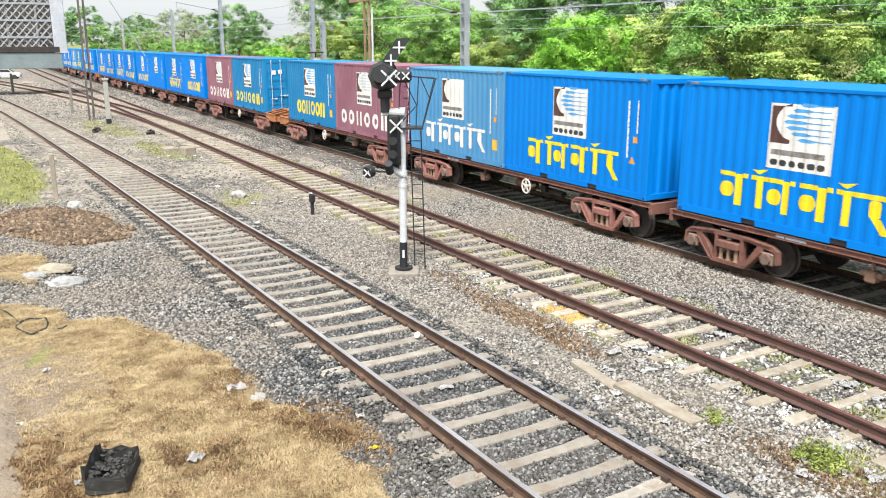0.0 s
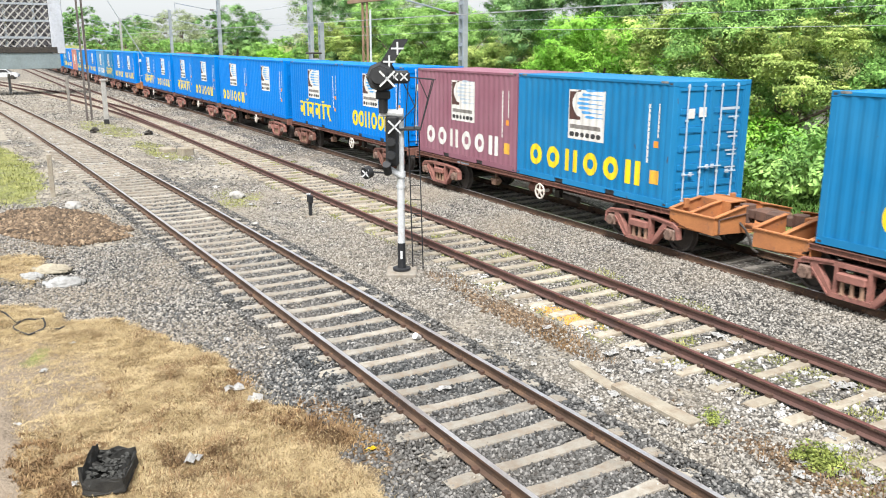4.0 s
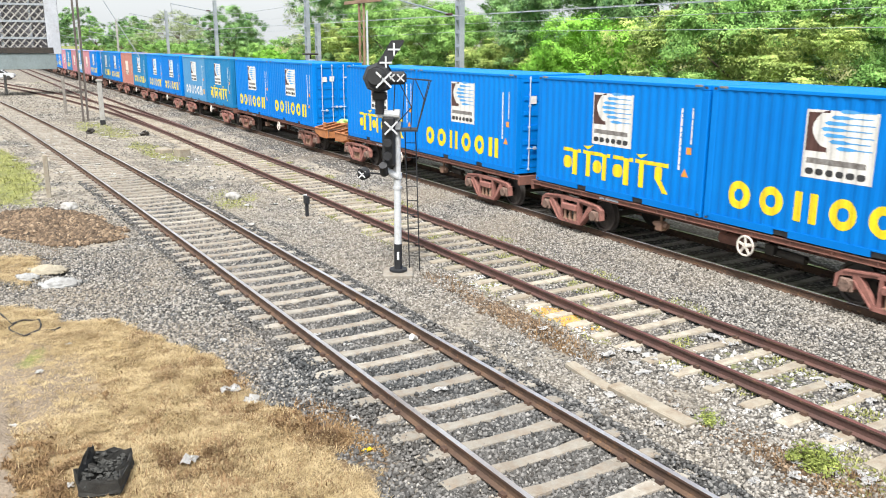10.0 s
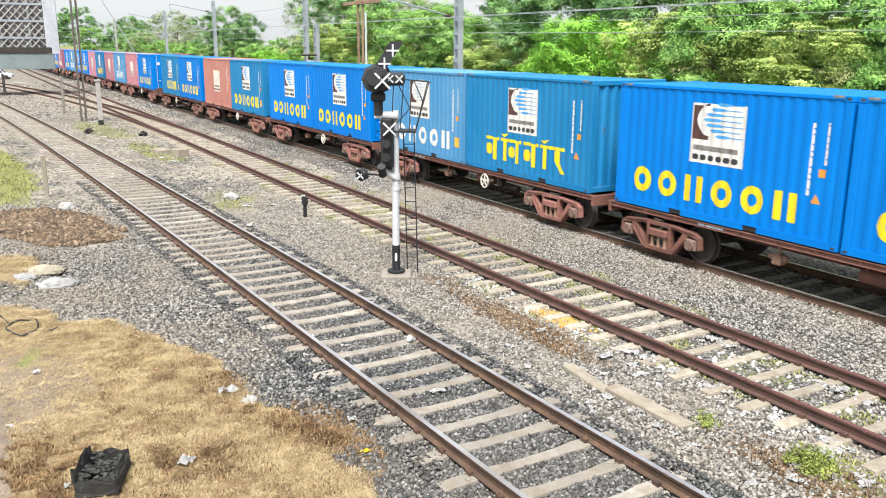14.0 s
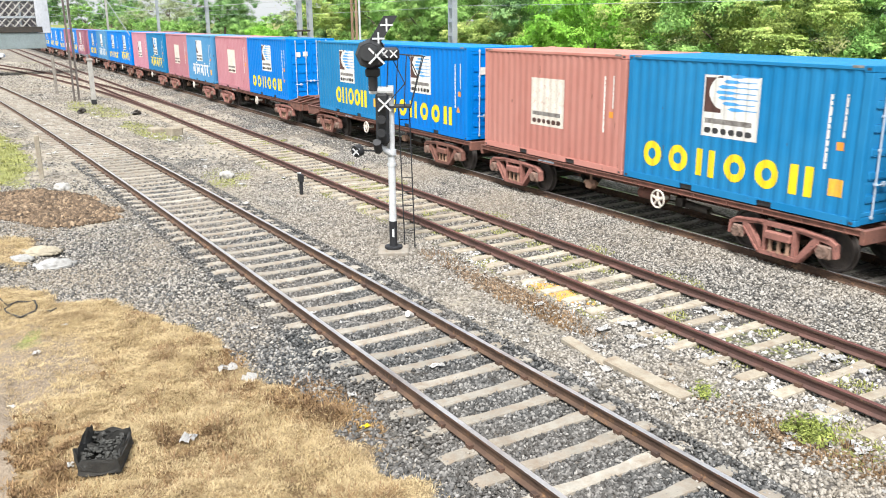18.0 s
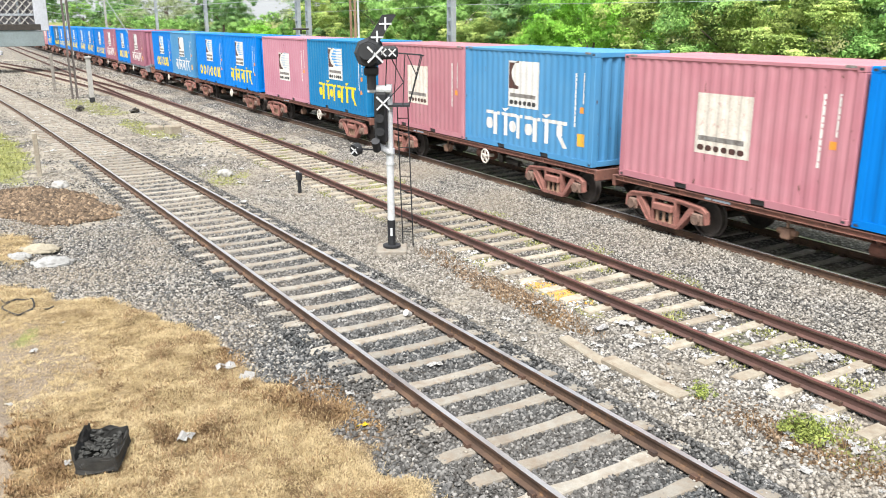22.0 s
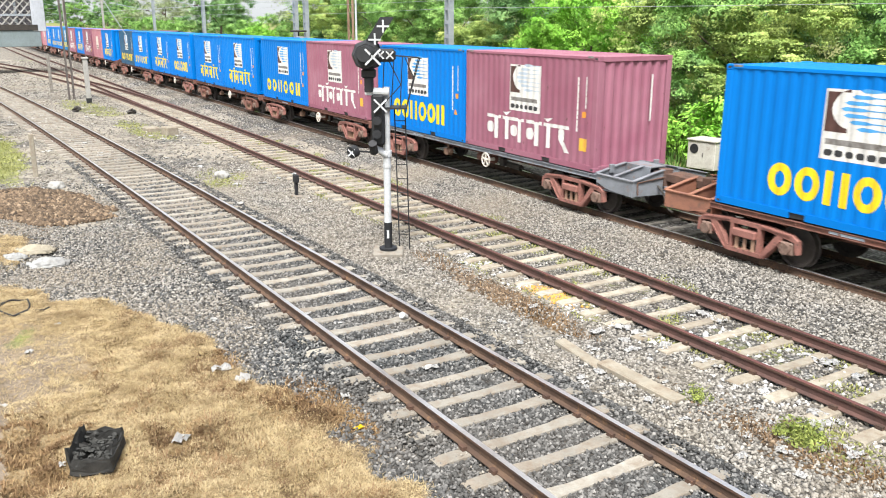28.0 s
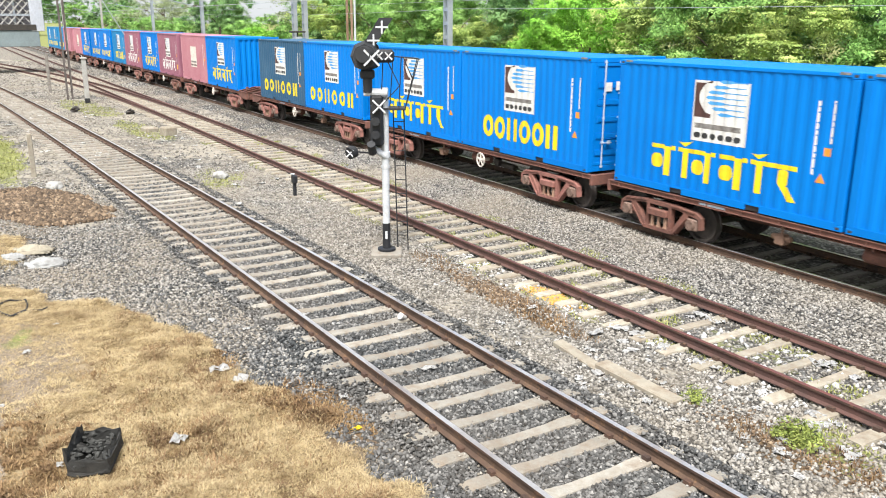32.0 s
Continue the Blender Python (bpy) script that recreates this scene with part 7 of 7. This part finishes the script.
scatter_blades("dry_grass", "matted straw-coloured dry grass on the bank", 130000, pick(hay_only, -22.3, -6, -1.4, 4.4, 0.42), 0.048, 0.0075, HAY, 41, 1.0)
scatter_tufts("straw_tufts", "fluffy golden tufts of dry grass", 6500, 26, pick(lambda x, y: hay_only(x, y) * (0.75 + 0.8 * noise.noise(Vector((x * 2.1, y * 2.1, 6)))), -22.3, -6, -1.2, 4.3, 0.42), 0.085, 0.005, HAY, 61)
scatter_tufts("dead_weeds", "brown dead tufts in the hollows of the straw", 900, 18, pick(lambda x, y: HAYZ(x, y) * (1 - PATHZ(x, y)) * (0.35 + 1.3 * noise.noise(Vector((x * 1.7, y * 1.7, 12)))), -17, -6.5, -1.0, 4.2, 0.6), 0.12, 0.008, DEADWEED, 62)
scatter_tufts("dead_weeds", "brown dead stems mixed into the straw near the burnt box", 1500, 14, pick(lambda x, y: HAYZ(x, y) * (1 - PATHZ(x, y)) * (0.5 + 1.2 * noise.noise(Vector((x * 3.1, y * 3.1, 15)))), -11.6, -6.5, -0.6, 4.0, 0.62), 0.075, 0.009, STRAWBROWN, 63)
scatter_tufts("dead_weeds", "matted brown stems in the bare hollows", 900, 16, pick(lambda x, y: WEEDZ(x, y) * (1 - PATHZ(x, y)), -13.5, -8, -0.8, 4.2, 0.35), 0.08, 0.009, STRAWBROWN, 66, 0.08)
scatter_tufts("green_grass", "patchy yellow-green grass tufts by the yard edge", 950, 12, pick(lambda x, y: GREENZ(x, y) * (0.75 + 1.1 * noise.noise(Vector((x * 0.7, y * 0.9, 2)))), -52, -27, -1.5, 2.6, 0.4), 0.13, 0.02, GRASSBLADE, 64, 0.12)
scatter_tufts("green_grass", "low weeds among the gravel between the tracks", 1100, 12, pick(lambda x, y: GREENZ(x, y) * (0.8 + 0.9 * noise.noise(Vector((x * 0.9, y, 4)))), -62, -24, 5.5, 8.9, 0.42), 0.10, 0.016, GRASSBLADE, 65, 0.1)
scatter_blades("straw_tufts", "longer dry straw stems standing out of the mat", 5000, pick(lambda x, y: HAYZ(x, y) * (1 - PATHZ(x, y)) * (0.55 + 1.1 * noise.noise(Vector((x * 1.6, y * 1.6, 8)))), -16, -6.5, -1.5, 4.2, 0.62), 0.09, 0.006, HAY, 51, 0.65)
scatter_blades("dead_weeds", "brown withered weeds among the straw", 24000, pick(lambda x, y: WEEDZ(x, y) * (1 - PATHZ(x, y)) * (0.6 + 1.4 * noise.noise(Vector((x * 4, y * 4, 3)))), -13.5, -8, -0.8, 4.2, 0.42), 0.048, 0.011, DEADWEED, 42, 0.9)
scatter_blades("dead_weeds", "thin brown weeds scattered through the straw", 5000, pick(lambda x, y: HAYZ(x, y) * (0.45 + wobble(x, y, 1.7)) * (1 - PATHZ(x, y)), -17, -6, -2.0, 4.4, 0.62), 0.07, 0.01, DEADWEED, 52, 0.7)
scatter_blades("dead_weeds", "brown withered weeds between the tracks", 3200, pick(lambda x, y: max(blob(x, y, -11.4, 8.5, 1.8, 0.4), blob(x, y, -9.9, 3.75, 0.9, 0.35), blob(x, y, -15.0, 8.6, 1.0, 0.4) * 0.8, blob(x, y, -5.4, 8.5, 0.9, 0.35), blob(x, y, -6.3, 8.2, 0.4, 0.25)) * (0.7 + 0.9 * wobble(x, y, 2.5)), -17, -4, 3.0, 9.8, 0.5), 0.09, 0.012, DEADWEED, 50, 0.8)
scatter_blades("green_grass", "yellow-green trackside grass", 4000, pick(GREENZ, -62, -24, -2.0, 9, 0.6), 0.10, 0.022, GRASSBLADE, 43, 0.7)
scatter_blades("track_weeds", "small green weeds between the sleepers", 20000, pick(lambda x, y: 0.9 if abs(y - T2) < 1.5 and noise.noise(Vector((x * 0.8, y * 1.4, 5))) > 0.2 else 0.0, -36, -5, T2 - 1.5, T2 + 1.6, 0.6), 0.055, 0.015, GRASSBLADE, 44, 0.8)
weed = empty("weed_plant", pose(-5.83, 8.55, -0.4) @ Matrix.Scale(0.165, 4), "small yellow-green leafy weed growing in the ballast", "plant")
place("leaves", crown_mesh(18, 1.6, 0.7, -0.2, 24, 96, 0.13, WEEDLEAF), weed)
place("stems", trunk_mesh(9, 1.0, 0.05, 8), weed)
weed = empty("weed_plant", pose(-7.35, 8.4, -0.4) @ Matrix.Scale(0.13, 4), "small green weed beside the concrete beam", "plant")
place("leaves", crown_mesh(19, 1.8, 0.4, -0.2, 16, 64, 0.13, WEEDLEAF), weed)
place("stems", trunk_mesh(10, 0.8, 0.05, 6), weed)
scatter_blades("bank_grass", "rank green grass behind the railway", 14000, pick(lambda x, y: 1.0, -60, 6, 18.0, 24.0, 0.5), 0.42, 0.03, BANKBLADE, 46, 0.4)


def rubble(g):
    while True:
        x = -4.5 - 11 * g.random()
        y = T2 - 1.2 + g.normal(0, 0.2)
        if noise.noise(Vector((x * 1.7, 2.0, 0))) > -0.12 and abs(x + 11.9) > 0.6:
            return x, y


scatter_stones("soil_clods", "brown earth and broken stones heaped beside the middle track", 1500, lambda g: (g.normal(-12.7, 0.75), g.normal(8.55, 0.16)), 0.036, CLOD, 53)
scatter_stones("soil_clods", "brown earth spread round the leafy weed", 700, lambda g: (g.normal(-6.0, 0.7), g.normal(8.35, 0.22)), 0.03, CLOD, 54)
scatter_stones("spilled_flowers", "spilled orange marigold petals on the ballast", 620, lambda g: (g.normal(-11.95, 0.36), g.normal(9.36, 0.13)), 0.03, FLOWER, 47)
scatter_stones("white_rubble", "white broken lumps strewn along the middle track", 260, rubble, 0.042, PLASTICWHITE, 48)
scatter_stones("white_rubble", "white broken lumps between the middle rails", 110, lambda g: (-4.5 - 5 * g.random(), T2 + g.uniform(-0.6, 0.7)), 0.05, PLASTICWHITE, 49)

motions()
